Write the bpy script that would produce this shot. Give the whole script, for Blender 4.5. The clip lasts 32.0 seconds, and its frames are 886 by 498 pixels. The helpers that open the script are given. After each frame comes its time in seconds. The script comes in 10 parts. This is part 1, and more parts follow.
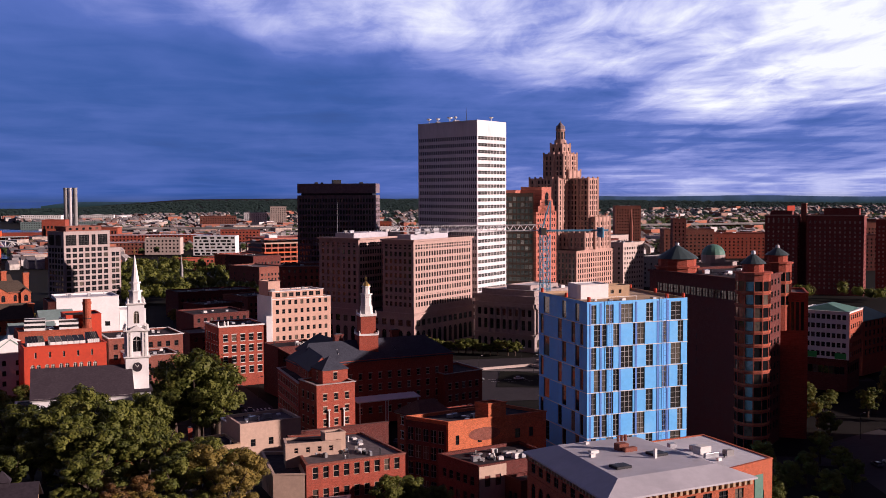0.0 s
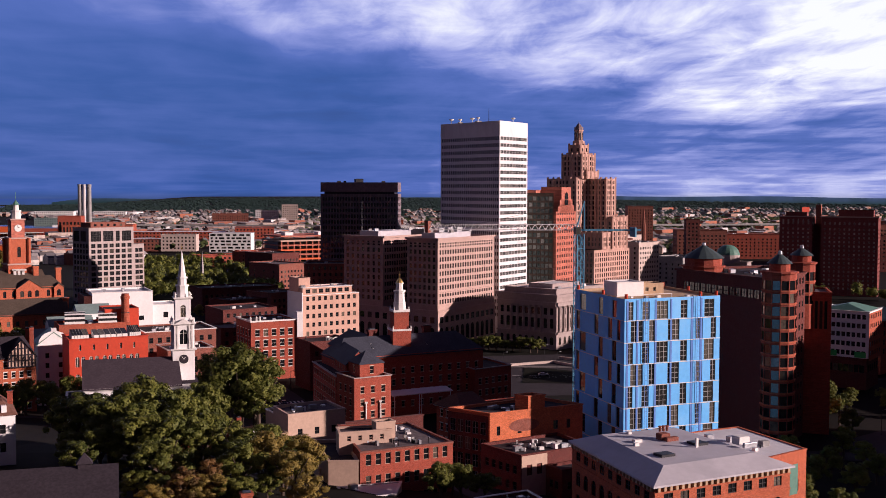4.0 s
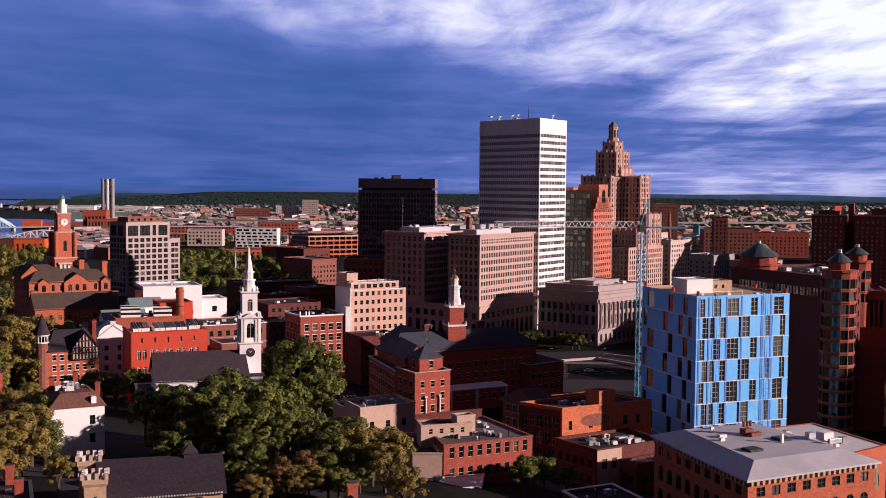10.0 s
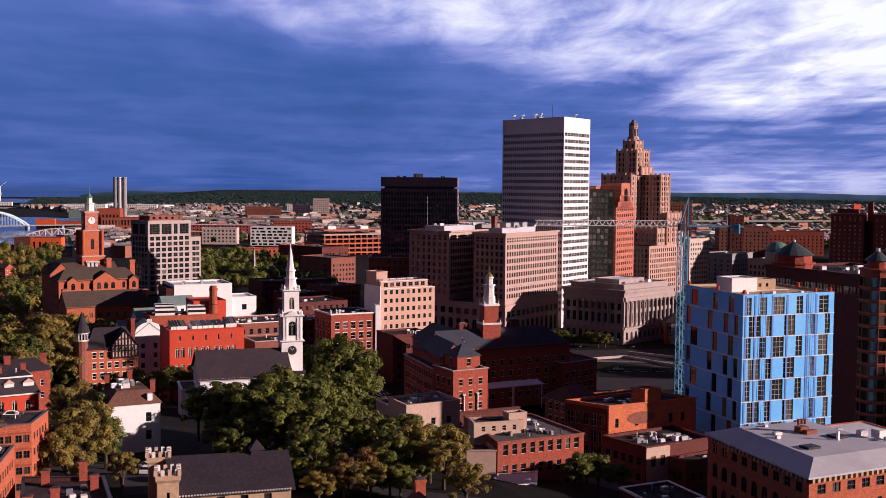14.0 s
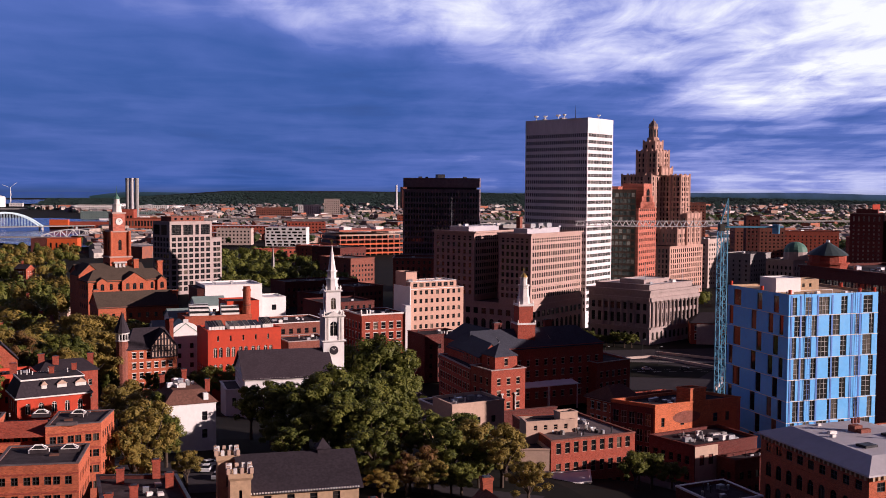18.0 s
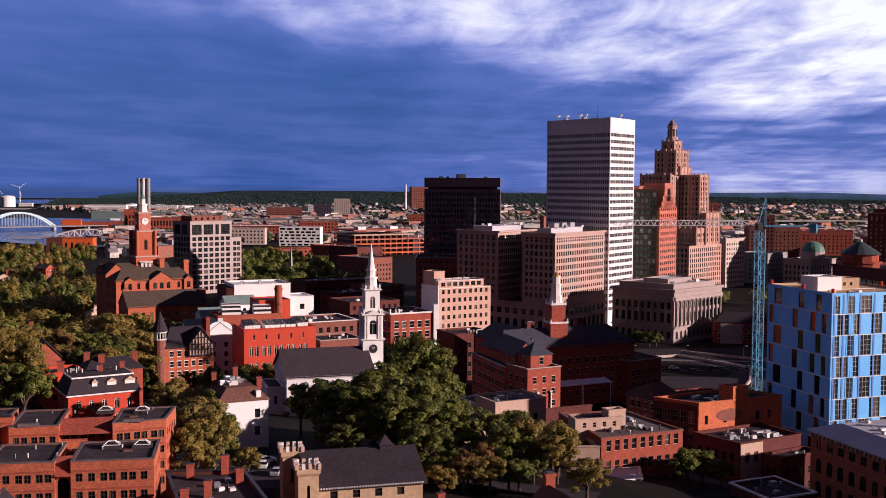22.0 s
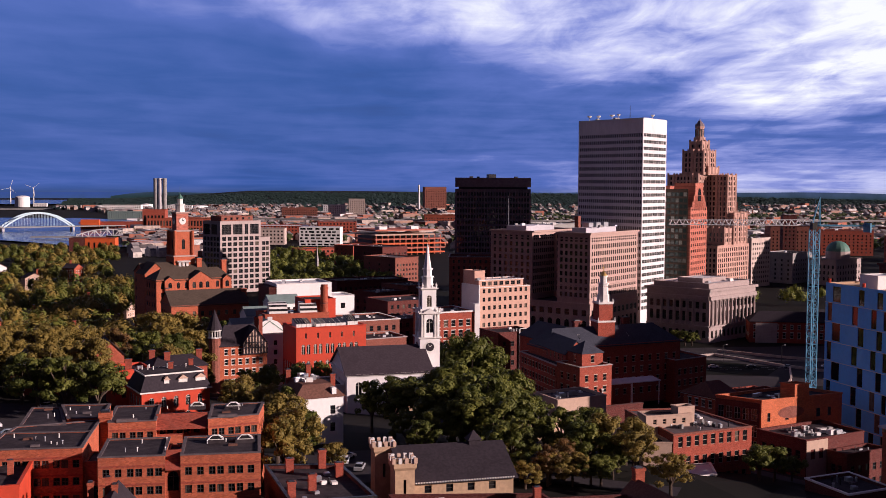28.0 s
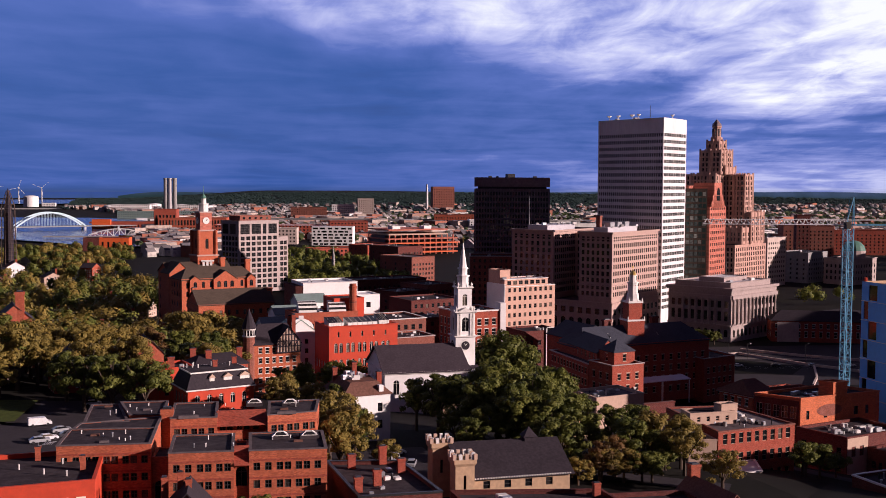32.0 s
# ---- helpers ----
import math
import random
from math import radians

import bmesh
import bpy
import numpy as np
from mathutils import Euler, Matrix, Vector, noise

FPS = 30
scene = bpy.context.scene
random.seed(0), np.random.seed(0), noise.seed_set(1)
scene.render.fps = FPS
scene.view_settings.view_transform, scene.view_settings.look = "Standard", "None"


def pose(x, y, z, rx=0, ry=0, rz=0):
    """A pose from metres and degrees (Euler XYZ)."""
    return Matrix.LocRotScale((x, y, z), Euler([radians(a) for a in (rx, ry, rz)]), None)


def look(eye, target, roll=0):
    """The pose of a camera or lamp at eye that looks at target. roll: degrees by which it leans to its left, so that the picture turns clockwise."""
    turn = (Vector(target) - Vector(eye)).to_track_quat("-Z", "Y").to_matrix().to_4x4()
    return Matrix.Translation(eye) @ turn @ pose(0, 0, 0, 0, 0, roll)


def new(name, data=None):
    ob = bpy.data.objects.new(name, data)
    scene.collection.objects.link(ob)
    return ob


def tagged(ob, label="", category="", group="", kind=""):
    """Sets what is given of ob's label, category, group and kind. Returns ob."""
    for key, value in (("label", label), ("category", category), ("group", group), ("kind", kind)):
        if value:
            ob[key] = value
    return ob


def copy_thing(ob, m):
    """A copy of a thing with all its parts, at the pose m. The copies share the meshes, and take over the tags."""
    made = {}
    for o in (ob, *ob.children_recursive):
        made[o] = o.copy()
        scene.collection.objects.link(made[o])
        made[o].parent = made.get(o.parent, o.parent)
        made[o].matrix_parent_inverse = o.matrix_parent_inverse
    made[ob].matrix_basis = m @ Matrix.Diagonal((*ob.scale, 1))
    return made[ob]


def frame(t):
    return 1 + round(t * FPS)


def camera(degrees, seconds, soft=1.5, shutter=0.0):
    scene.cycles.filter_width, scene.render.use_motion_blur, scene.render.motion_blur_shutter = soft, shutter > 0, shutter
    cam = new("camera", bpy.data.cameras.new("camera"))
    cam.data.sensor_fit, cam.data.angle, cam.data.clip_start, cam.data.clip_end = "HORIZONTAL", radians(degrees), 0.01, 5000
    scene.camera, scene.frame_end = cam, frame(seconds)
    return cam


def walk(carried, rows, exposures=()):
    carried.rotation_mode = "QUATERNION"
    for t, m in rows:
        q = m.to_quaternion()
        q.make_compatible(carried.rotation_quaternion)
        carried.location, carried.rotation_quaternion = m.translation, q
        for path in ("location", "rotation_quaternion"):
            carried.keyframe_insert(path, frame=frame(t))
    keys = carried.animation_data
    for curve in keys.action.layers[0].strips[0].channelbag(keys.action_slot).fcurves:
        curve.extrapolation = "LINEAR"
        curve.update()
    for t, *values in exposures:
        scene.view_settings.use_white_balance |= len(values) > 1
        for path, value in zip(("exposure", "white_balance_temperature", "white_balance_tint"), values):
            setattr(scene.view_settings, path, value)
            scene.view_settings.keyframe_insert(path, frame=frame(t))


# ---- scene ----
cam = camera(43.5, 32.0, 0.8)
METRES, EYE, TILT, LEAN, TURN = 87.2, 87.0, 0.0, 0.0, -18.6
ROWS = [
    (0.0, 0.0, 0.0, 0.0, -0.01, -3.07, 0.25),
    (0.5, -0.013, -0.0286, 0.0006, 0.01, -3.09, 0.25),
    (1.0, -0.0263, -0.0558, 0.0017, 0.03, -3.13, 0.25),
    (1.5, -0.039, -0.0768, 0.002, 0.06, -3.09, 0.21),
    (2.0, -0.0513, -0.092, 0.0023, 0.11, -3.07, 0.17),
    (2.5, -0.0638, -0.1028, 0.0023, 0.17, -3.06, 0.11),
    (3.0, -0.0765, -0.1106, 0.0028, 0.23, -3.07, 0.04),
    (3.5, -0.0896, -0.1164, 0.0033, 0.29, -3.1, -0.05),
    (5.5, -0.1468, -0.1346, 0.0044, 0.52, -3.19, -0.32),
    (6.0, -0.1612, -0.1381, 0.0043, 0.59, -3.2, -0.36),
    (6.5, -0.1759, -0.1418, 0.0043, 0.66, -3.21, -0.4),
    (7.0, -0.1905, -0.1446, 0.0043, 0.72, -3.22, -0.41),
    (7.5, -0.2049, -0.1474, 0.0042, 0.78, -3.23, -0.43),
    (8.0, -0.2196, -0.1507, 0.0046, 0.84, -3.25, -0.46),
    (8.5, -0.2339, -0.1536, 0.0043, 0.89, -3.27, -0.46),
    (9.0, -0.2484, -0.1569, 0.0043, 0.94, -3.3, -0.46),
    (9.5, -0.2631, -0.1604, 0.0044, 0.99, -3.31, -0.46),
    (10.0, -0.2778, -0.1638, 0.0045, 1.05, -3.32, -0.46),
    (10.5, -0.2919, -0.1669, 0.0048, 1.1, -3.33, -0.46),
    (11.0, -0.3067, -0.1702, 0.0049, 1.14, -3.34, -0.46),
    (11.5, -0.3213, -0.1733, 0.0046, 1.18, -3.35, -0.46),
    (12.0, -0.3362, -0.1759, 0.0053, 1.22, -3.35, -0.46),
    (12.5, -0.3513, -0.1788, 0.0053, 1.26, -3.36, -0.45),
    (13.0, -0.3664, -0.1816, 0.0054, 1.3, -3.38, -0.45),
    (13.5, -0.3815, -0.1844, 0.0054, 1.34, -3.39, -0.46),
    (14.0, -0.3966, -0.1869, 0.0058, 1.37, -3.41, -0.46),
    (14.5, -0.412, -0.1898, 0.006, 1.41, -3.42, -0.45),
    (16.5, -0.4716, -0.2049, 0.0063, 1.57, -3.4, -0.45),
    (17.0, -0.4863, -0.2084, 0.0061, 1.62, -3.39, -0.42),
    (17.5, -0.5011, -0.2127, 0.0066, 1.65, -3.39, -0.41),
    (18.0, -0.5159, -0.2165, 0.007, 1.68, -3.39, -0.39),
    (18.5, -0.5307, -0.2199, 0.0067, 1.7, -3.4, -0.39),
    (19.0, -0.5454, -0.2237, 0.0064, 1.74, -3.4, -0.38),
    (19.5, -0.5599, -0.2284, 0.0066, 1.77, -3.4, -0.38),
    (20.0, -0.5741, -0.2317, 0.0065, 1.81, -3.41, -0.36),
    (20.5, -0.5887, -0.2356, 0.0061, 1.84, -3.4, -0.36),
    (21.0, -0.603, -0.2395, 0.0059, 1.88, -3.4, -0.36),
    (21.5, -0.6172, -0.2436, 0.0055, 1.92, -3.4, -0.36),
    (22.0, -0.6313, -0.2477, 0.0056, 1.96, -3.4, -0.36),
    (22.5, -0.6452, -0.2515, 0.0058, 2.0, -3.41, -0.36),
    (23.0, -0.6594, -0.256, 0.0056, 2.04, -3.41, -0.38),
    (23.5, -0.6732, -0.2603, 0.0056, 2.08, -3.43, -0.36),
    (24.0, -0.6871, -0.2649, 0.0057, 2.12, -3.43, -0.35),
    (24.5, -0.7012, -0.2691, 0.0056, 2.15, -3.43, -0.35),
    (25.0, -0.7154, -0.2731, 0.0056, 2.2, -3.43, -0.35),
    (25.5, -0.7295, -0.277, 0.0057, 2.24, -3.42, -0.34),
    (26.0, -0.7437, -0.2809, 0.0052, 2.29, -3.42, -0.35),
    (26.5, -0.7571, -0.2844, 0.0051, 2.32, -3.41, -0.35),
    (28.5, -0.8144, -0.2998, 0.0039, 2.41, -3.4, -0.33),
    (29.0, -0.8281, -0.3042, 0.0038, 2.46, -3.41, -0.33),
    (29.5, -0.8419, -0.3087, 0.0037, 2.49, -3.4, -0.33),
    (30.0, -0.8555, -0.3132, 0.0034, 2.52, -3.4, -0.32),
    (30.5, -0.8693, -0.3177, 0.0034, 2.55, -3.4, -0.32),
    (31.0, -0.8828, -0.3222, 0.0035, 2.57, -3.4, -0.32),
    (31.5, -0.8962, -0.3268, 0.0039, 2.58, -3.41, -0.3),
    (32.0, -0.9094, -0.3312, 0.004, 2.61, -3.42, -0.31),
]
walk(cam, [(t, pose(0, 0, EYE, TILT, LEAN, TURN) @ pose(METRES * x, METRES * y, METRES * z, 90 + pitch, roll, yaw)) for t, x, y, z, yaw, pitch, roll in ROWS], ((0.0, 0.3), (32.0, 0.3)))

# ---- world, sun ----
SUN_AZ, SUN_EL = 121.5, 15.0          # clockwise from +y, height above the horizon
world = bpy.data.worlds.new("world")
scene.world = world
world.use_nodes = True


class Nodes:
    """Short hand for building node trees."""

    def __init__(self, tree):
        self.t = tree
        tree.nodes.clear()

    def n(self, kind, **kw):
        nd = self.t.nodes.new(kind)
        for k, v in kw.items():
            if k == "op":
                nd.operation = v
            elif k == "blend":
                nd.data_type, nd.blend_type = "RGBA", v
            elif k == "sky":
                nd.sky_type = v
        return nd

    def link(self, a, b):
        self.t.links.new(a, b)

    def put(self, sock, val):
        if isinstance(val, bpy.types.NodeSocket):
            self.link(val, sock)
        else:
            sock.default_value = val

    def math(self, op, a, b=0.0, c=None):
        nd = self.n("ShaderNodeMath", op=op)
        self.put(nd.inputs[0], a)
        self.put(nd.inputs[1], b)
        if c is not None:
            self.put(nd.inputs[2], c)
        return nd.outputs[0]

    def mix(self, f, a, b, blend="MIX"):
        nd = self.n("ShaderNodeMix", blend=blend)
        self.put(nd.inputs[0], f)
        self.put(nd.inputs[6], a if isinstance(a, bpy.types.NodeSocket) else (*a, 1))
        self.put(nd.inputs[7], b if isinstance(b, bpy.types.NodeSocket) else (*b, 1))
        return nd.outputs[2]

    def noise(self, vec, scale, detail=4.0, rough=0.55, warp=0.0):
        nd = self.n("ShaderNodeTexNoise")
        self.link(vec, nd.inputs["Vector"])
        nd.inputs["Scale"].default_value = scale
        nd.inputs["Detail"].default_value = detail
        nd.inputs["Roughness"].default_value = rough
        nd.inputs["Distortion"].default_value = warp
        return nd.outputs[0]

    def ramp(self, v, lo, hi, a=0.0, b=1.0):
        nd = self.n("ShaderNodeMapRange")
        nd.interpolation_type = "SMOOTHSTEP"
        self.put(nd.inputs[0], v)
        for i, x in enumerate((lo, hi, a, b)):
            nd.inputs[i + 1].default_value = x
        return nd.outputs[0]


def sky_world():
    g = Nodes(world.node_tree)
    sky = g.n("ShaderNodeTexSky", sky="NISHITA")
    sky.sun_disc = False
    sky.sun_elevation, sky.sun_rotation = radians(SUN_EL), radians(SUN_AZ)
    co = g.n("ShaderNodeTexCoord").outputs["Generated"]
    sp = g.n("ShaderNodeSeparateXYZ")
    g.link(co, sp.inputs[0])
    x, y, z = sp.outputs
    # u runs across the way that the camera looks, z is the height above the horizon
    cu, su = math.cos(radians(17)), math.sin(radians(17))
    u = g.math("SUBTRACT", g.math("MULTIPLY", x, cu), g.math("MULTIPLY", y, su))
    up = g.math("ADD", g.math("ABSOLUTE", z), 0.13)

    def sheet(across, deep, slant=0.0):
        cv = g.n("ShaderNodeCombineXYZ")
        g.link(g.math("MULTIPLY", g.math("DIVIDE", u, up), across), cv.inputs[0])
        g.link(g.math("ADD", g.math("DIVIDE", deep, up), g.math("MULTIPLY", u, slant)), cv.inputs[1])
        return cv.outputs[0]

    def swing(v, k):
        return g.math("MULTIPLY", g.math("SUBTRACT", v, 0.5), k)

    def add(*vs):
        t = vs[0]
        for v in vs[1:]:
            t = g.math("ADD", t, v)
        return t
    mass = g.noise(sheet(0.62, 0.34, 0.9), 1.7, 3.0, 0.5, 0.5)          # broad dark and pale masses
    puff = g.noise(sheet(1.15, 0.62, 0.55), 3.4, 9.0, 0.60, 0.55)        # torn edges of the high sheet
    wisp = g.noise(sheet(0.55, 1.25, -0.3), 3.0, 7.0, 0.55, 0.25)        # long flat streaks lower down
    bank = g.noise(sheet(0.75, 1.00, 0.2), 2.3, 5.0, 0.55, 0.7)          # rolling banks with blue gaps
    side = g.ramp(u, -0.20, 0.30)                   # brighter towards the sun
    # the lower edge of the high pale sheet falls towards the sun
    edge = add(g.math("SUBTRACT", z, 0.124), g.math("MULTIPLY", u, 0.17), swing(mass, 0.07))
    top = g.ramp(edge, -0.045, 0.035)
    rim = g.math("MULTIPLY", g.ramp(edge, -0.02, 0.004), g.ramp(edge, 0.035, 0.006))
    low = g.ramp(z, 0.050, 0.0)
    left = g.ramp(u, -0.10, -0.40)
    du, dz = g.math("SUBTRACT", u, 0.39), g.math("MULTIPLY", g.math("SUBTRACT", z, 0.145), 2.2)
    glow = g.ramp(g.math("ADD", g.math("MULTIPLY", du, du), g.math("MULTIPLY", dz, dz)), 0.035, 0.0)
    w = add(0.195, g.math("MULTIPLY", side, 0.20), g.math("MULTIPLY", top, g.math("SUBTRACT", 0.40, g.math("MULTIPLY", side, 0.05))))
    w = add(w, g.math("MULTIPLY", glow, 0.19), g.math("MULTIPLY", left, 0.06), g.math("MULTIPLY", rim, g.math("ADD", 0.05, g.math("MULTIPLY", side, 0.10))))
    w = g.math("ADD", w, g.math("MULTIPLY", low, g.math("ADD", 0.04, g.math("MULTIPLY", side, 0.20))))
    lift = g.math("MULTIPLY", g.ramp(z, 0.085, 0.16), g.math("SUBTRACT", 0.15, g.math("MULTIPLY", side, 0.12)))
    w = add(w, swing(mass, 0.36), lift, g.math("MULTIPLY", swing(bank, 0.62), g.math("ADD", 0.42, g.math("MULTIPLY", top, 0.58))))
    w = g.math("ADD", w, g.math("MULTIPLY", swing(puff, 1.15), g.math("ADD", 0.10, add(g.math("MULTIPLY", top, 0.55), g.math("MULTIPLY", side, 0.28)))))
    w = g.math("ADD", w, g.math("MULTIPLY", swing(wisp, 0.95), g.math("MULTIPLY", g.ramp(z, 0.15, 0.06), g.math("ADD", 0.17, g.math("MULTIPLY", side, 0.55)))))
    rp = g.n("ShaderNodeValToRGB")
    el = rp.color_ramp.elements
    for i, (p, c) in enumerate(((0.0, (0.022, 0.060, 0.235)), (0.20, (0.034, 0.094, 0.36)), (0.42, (0.088, 0.148, 0.49)), (0.62, (0.262, 0.305, 0.70)), (0.80, (0.56, 0.580, 0.90)), (1.0, (0.93, 0.94, 1.0)))):
        e = el[i] if i < 2 else el.new(p)
        e.position = p
        e.color = (*c, 1)
    g.link(w, rp.inputs[0])
    # sky out of view, overhead and behind, is darkened to dim the fill light
    col = g.mix(g.ramp(y, 0.70, 0.15), rp.outputs[0], (0.020, 0.0130, 0.042))
    col = g.mix(g.ramp(z, 0.22, 0.60), col, (0.035, 0.026, 0.072))
    col = g.mix(0.05, col, g.mix(1.0, sky.outputs[0], (0.08, 0.08, 0.08), "MULTIPLY"))
    col = g.mix(g.ramp(z, -0.02, 0.0), (0.03, 0.04, 0.05), col)
    bg = g.n("ShaderNodeBackground")
    g.link(col, bg.inputs[0])
    bg.inputs[1].default_value = SKY
    out = g.n("ShaderNodeOutputWorld")
    g.link(bg.outputs[0], out.inputs[0])


SKY = 0.88
sky_world()
sun = new("sun", bpy.data.lights.new("sun", "SUN"))
sun.data.energy, sun.data.angle, sun.data.color = 5.4, radians(0.6), (1.0, 0.77, 0.75)
_a, _e = radians(SUN_AZ), radians(SUN_EL)
sun.matrix_world = look((math.sin(_a) * math.cos(_e), math.cos(_a) * math.cos(_e), math.sin(_e)), (0, 0, 0))


# ---- materials ----
def surface(name, col, rough=0.8, var=0.25, scale=0.6, grain=6.0, metal=0.0, bump=0.15, dirt=None, rnd=0.0, stain=0.5, stretch=1.0, spec=0.3):
    """A worn, uneven surface: two sizes of mottling, stains that run down, and fine relief."""
    m = bpy.data.materials.new(name)
    m.use_nodes = True
    g = Nodes(m.node_tree)
    geo = g.n("ShaderNodeNewGeometry").outputs["Position"]
    mp = g.n("ShaderNodeMapping")
    g.link(geo, mp.inputs[0])
    mp.inputs["Scale"].default_value = (1, 1, stretch)
    big = g.noise(mp.outputs[0], scale * 0.35, 5.0, 0.6)
    mid = g.noise(mp.outputs[0], scale * 2.2, 4.0, 0.65)
    fine = g.noise(geo, grain, 3.0, 0.7)
    dark = tuple(c * (1 - var) for c in col)
    light = tuple(min(1.0, c * (1 + var)) for c in col)
    c = g.mix(g.ramp(mid, 0.3, 0.7), dark, light)
    c = g.mix(g.math("MULTIPLY", g.ramp(big, 0.45, 0.72), stain), c, dirt if dirt else tuple(x * 0.6 for x in col))
    c = g.mix(g.ramp(fine, 0.25, 0.75, 0.0, 0.45), c, dark)
    if rnd:
        r = g.n("ShaderNodeObjectInfo").outputs["Random"]
        c = g.mix(g.math("MULTIPLY", r, rnd), c, tuple(x * 0.55 for x in col))
    b = g.n("ShaderNodeBsdfPrincipled")
    g.link(c, b.inputs["Base Color"])
    g.link(g.ramp(mid, 0.2, 0.8, max(0.05, rough - 0.12), min(1.0, rough + 0.1)), b.inputs["Roughness"])
    b.inputs["Metallic"].default_value = metal
    b.inputs["Specular IOR Level"].default_value = spec
    if bump:
        bp = g.n("ShaderNodeBump")
        bp.inputs["Strength"].default_value = bump
        bp.inputs["Distance"].default_value = 0.05
        g.link(fine, bp.inputs["Height"])
        g.link(bp.outputs[0], b.inputs["Normal"])
    o = g.n("ShaderNodeOutputMaterial")
    g.link(b.outputs[0], o.inputs[0])
    return m


def brick_surface(name, col, course=0.14, var=0.3, mortar=(0.30, 0.25, 0.22), stain=0.45):
    """Brickwork: courses with varied bricks, pale joints, soot and washed patches."""
    m = bpy.data.materials.new(name)
    m.use_nodes = True
    g = Nodes(m.node_tree)
    geo = g.n("ShaderNodeNewGeometry")
    sp = g.n("ShaderNodeSeparateXYZ")
    g.link(geo.outputs["Position"], sp.inputs[0])
    cv = g.n("ShaderNodeCombineXYZ")
    g.link(g.math("ADD", sp.outputs[0], sp.outputs[1]), cv.inputs[0])
    g.link(sp.outputs[2], cv.inputs[1])
    br = g.n("ShaderNodeTexBrick")
    g.link(cv.outputs[0], br.inputs["Vector"])
    br.inputs["Scale"].default_value = 1.0
    br.inputs["Brick Width"].default_value = course * 2.6
    br.inputs["Row Height"].default_value = course
    br.inputs["Mortar Size"].default_value = course * 0.07
    br.inputs["Color1"].default_value = (*[c * (1 - var) for c in col], 1)
    br.inputs["Color2"].default_value = (*[min(1, c * (1 + var)) for c in col], 1)
    br.inputs["Mortar"].default_value = (*[a * 0.75 + b * 0.25 for a, b in zip(col, mortar)], 1)
    big = g.noise(geo.outputs["Position"], 0.16, 6.0, 0.65)
    mid = g.noise(geo.outputs["Position"], 1.1, 4.0, 0.6)
    c = g.mix(g.ramp(mid, 0.35, 0.75, 0.0, 0.5), br.outputs[0], tuple(x * 0.62 for x in col))
    c = g.mix(g.math("MULTIPLY", g.ramp(big, 0.48, 0.74), stain), c, tuple(x * 0.5 + 0.03 for x in col))
    c = g.mix(g.math("MULTIPLY", g.ramp(big, 0.46, 0.25), stain * 0.6), c, tuple(min(1, x * 1.25 + 0.02) for x in col))
    b = g.n("ShaderNodeBsdfPrincipled")
    g.link(c, b.inputs["Base Color"])
    b.inputs["Roughness"].default_value = 0.88
    b.inputs["Specular IOR Level"].default_value = 0.2
    bp = g.n("ShaderNodeBump")
    bp.inputs["Strength"].default_value = 0.3
    bp.inputs["Distance"].default_value = 0.03
    g.link(br.outputs["Fac"], bp.inputs["Height"])
    g.link(bp.outputs[0], b.inputs["Normal"])
    o = g.n("ShaderNodeOutputMaterial")
    g.link(b.outputs[0], o.inputs[0])
    return m


def glass_surface(name, tint=(0.02, 0.025, 0.03), blind=(0.30, 0.27, 0.22), some=0.25, rough=0.06):
    """Window glass seen from outside by day: a dark room behind a glossy pane, here and there a blind."""
    m = bpy.data.materials.new(name)
    m.use_nodes = True
    g = Nodes(m.node_tree)
    geo = g.n("ShaderNodeNewGeometry").outputs["Position"]
    r = g.n("ShaderNodeObjectInfo").outputs["Random"]
    isl = g.n("ShaderNodeNewGeometry").outputs["Random Per Island"]
    k = g.math("FRACT", g.math("ADD", r, isl))
    c = g.mix(g.ramp(k, 1 - some, 1.0), tint, blind)
    c = g.mix(g.ramp(g.noise(geo, 0.9, 3.0), 0.4, 0.7, 0.0, 0.5), c, tint)
    b = g.n("ShaderNodeBsdfPrincipled")
    g.link(c, b.inputs["Base Color"])
    b.inputs["Roughness"].default_value = rough
    b.inputs["Specular IOR Level"].default_value = 0.5
    bp = g.n("ShaderNodeBump")
    bp.inputs["Strength"].default_value = 0.08
    bp.inputs["Distance"].default_value = 0.05
    g.link(g.noise(geo, 0.7, 2.0), bp.inputs["Height"])
    g.link(bp.outputs[0], b.inputs["Normal"])
    o = g.n("ShaderNodeOutputMaterial")
    g.link(b.outputs[0], o.inputs[0])
    return m


def leaf_surface(name, a, b_, c_):
    m = bpy.data.materials.new(name)
    m.use_nodes = True
    g = Nodes(m.node_tree)
    geo = g.n("ShaderNodeNewGeometry")
    r = g.n("ShaderNodeObjectInfo").outputs["Random"]
    c = g.mix(geo.outputs["Random Per Island"], a, b_)
    c = g.mix(g.ramp(g.noise(geo.outputs["Position"], 0.22, 3.0), 0.4, 0.68), c, c_)
    c = g.mix(g.math("MULTIPLY", r, 0.35), c, tuple(x * 0.5 for x in a))
    d = g.n("ShaderNodeBsdfPrincipled")
    g.link(c, d.inputs["Base Color"])
    d.inputs["Roughness"].default_value = 0.6
    d.inputs["Specular IOR Level"].default_value = 0.25
    tr = g.n("ShaderNodeBsdfTranslucent")
    g.link(c, tr.inputs[0])
    mx = g.n("ShaderNodeMixShader")
    mx.inputs[0].default_value = 0.26
    g.link(d.outputs[0], mx.inputs[1])
    g.link(tr.outputs[0], mx.inputs[2])
    o = g.n("ShaderNodeOutputMaterial")
    g.link(mx.outputs[0], o.inputs[0])
    return m


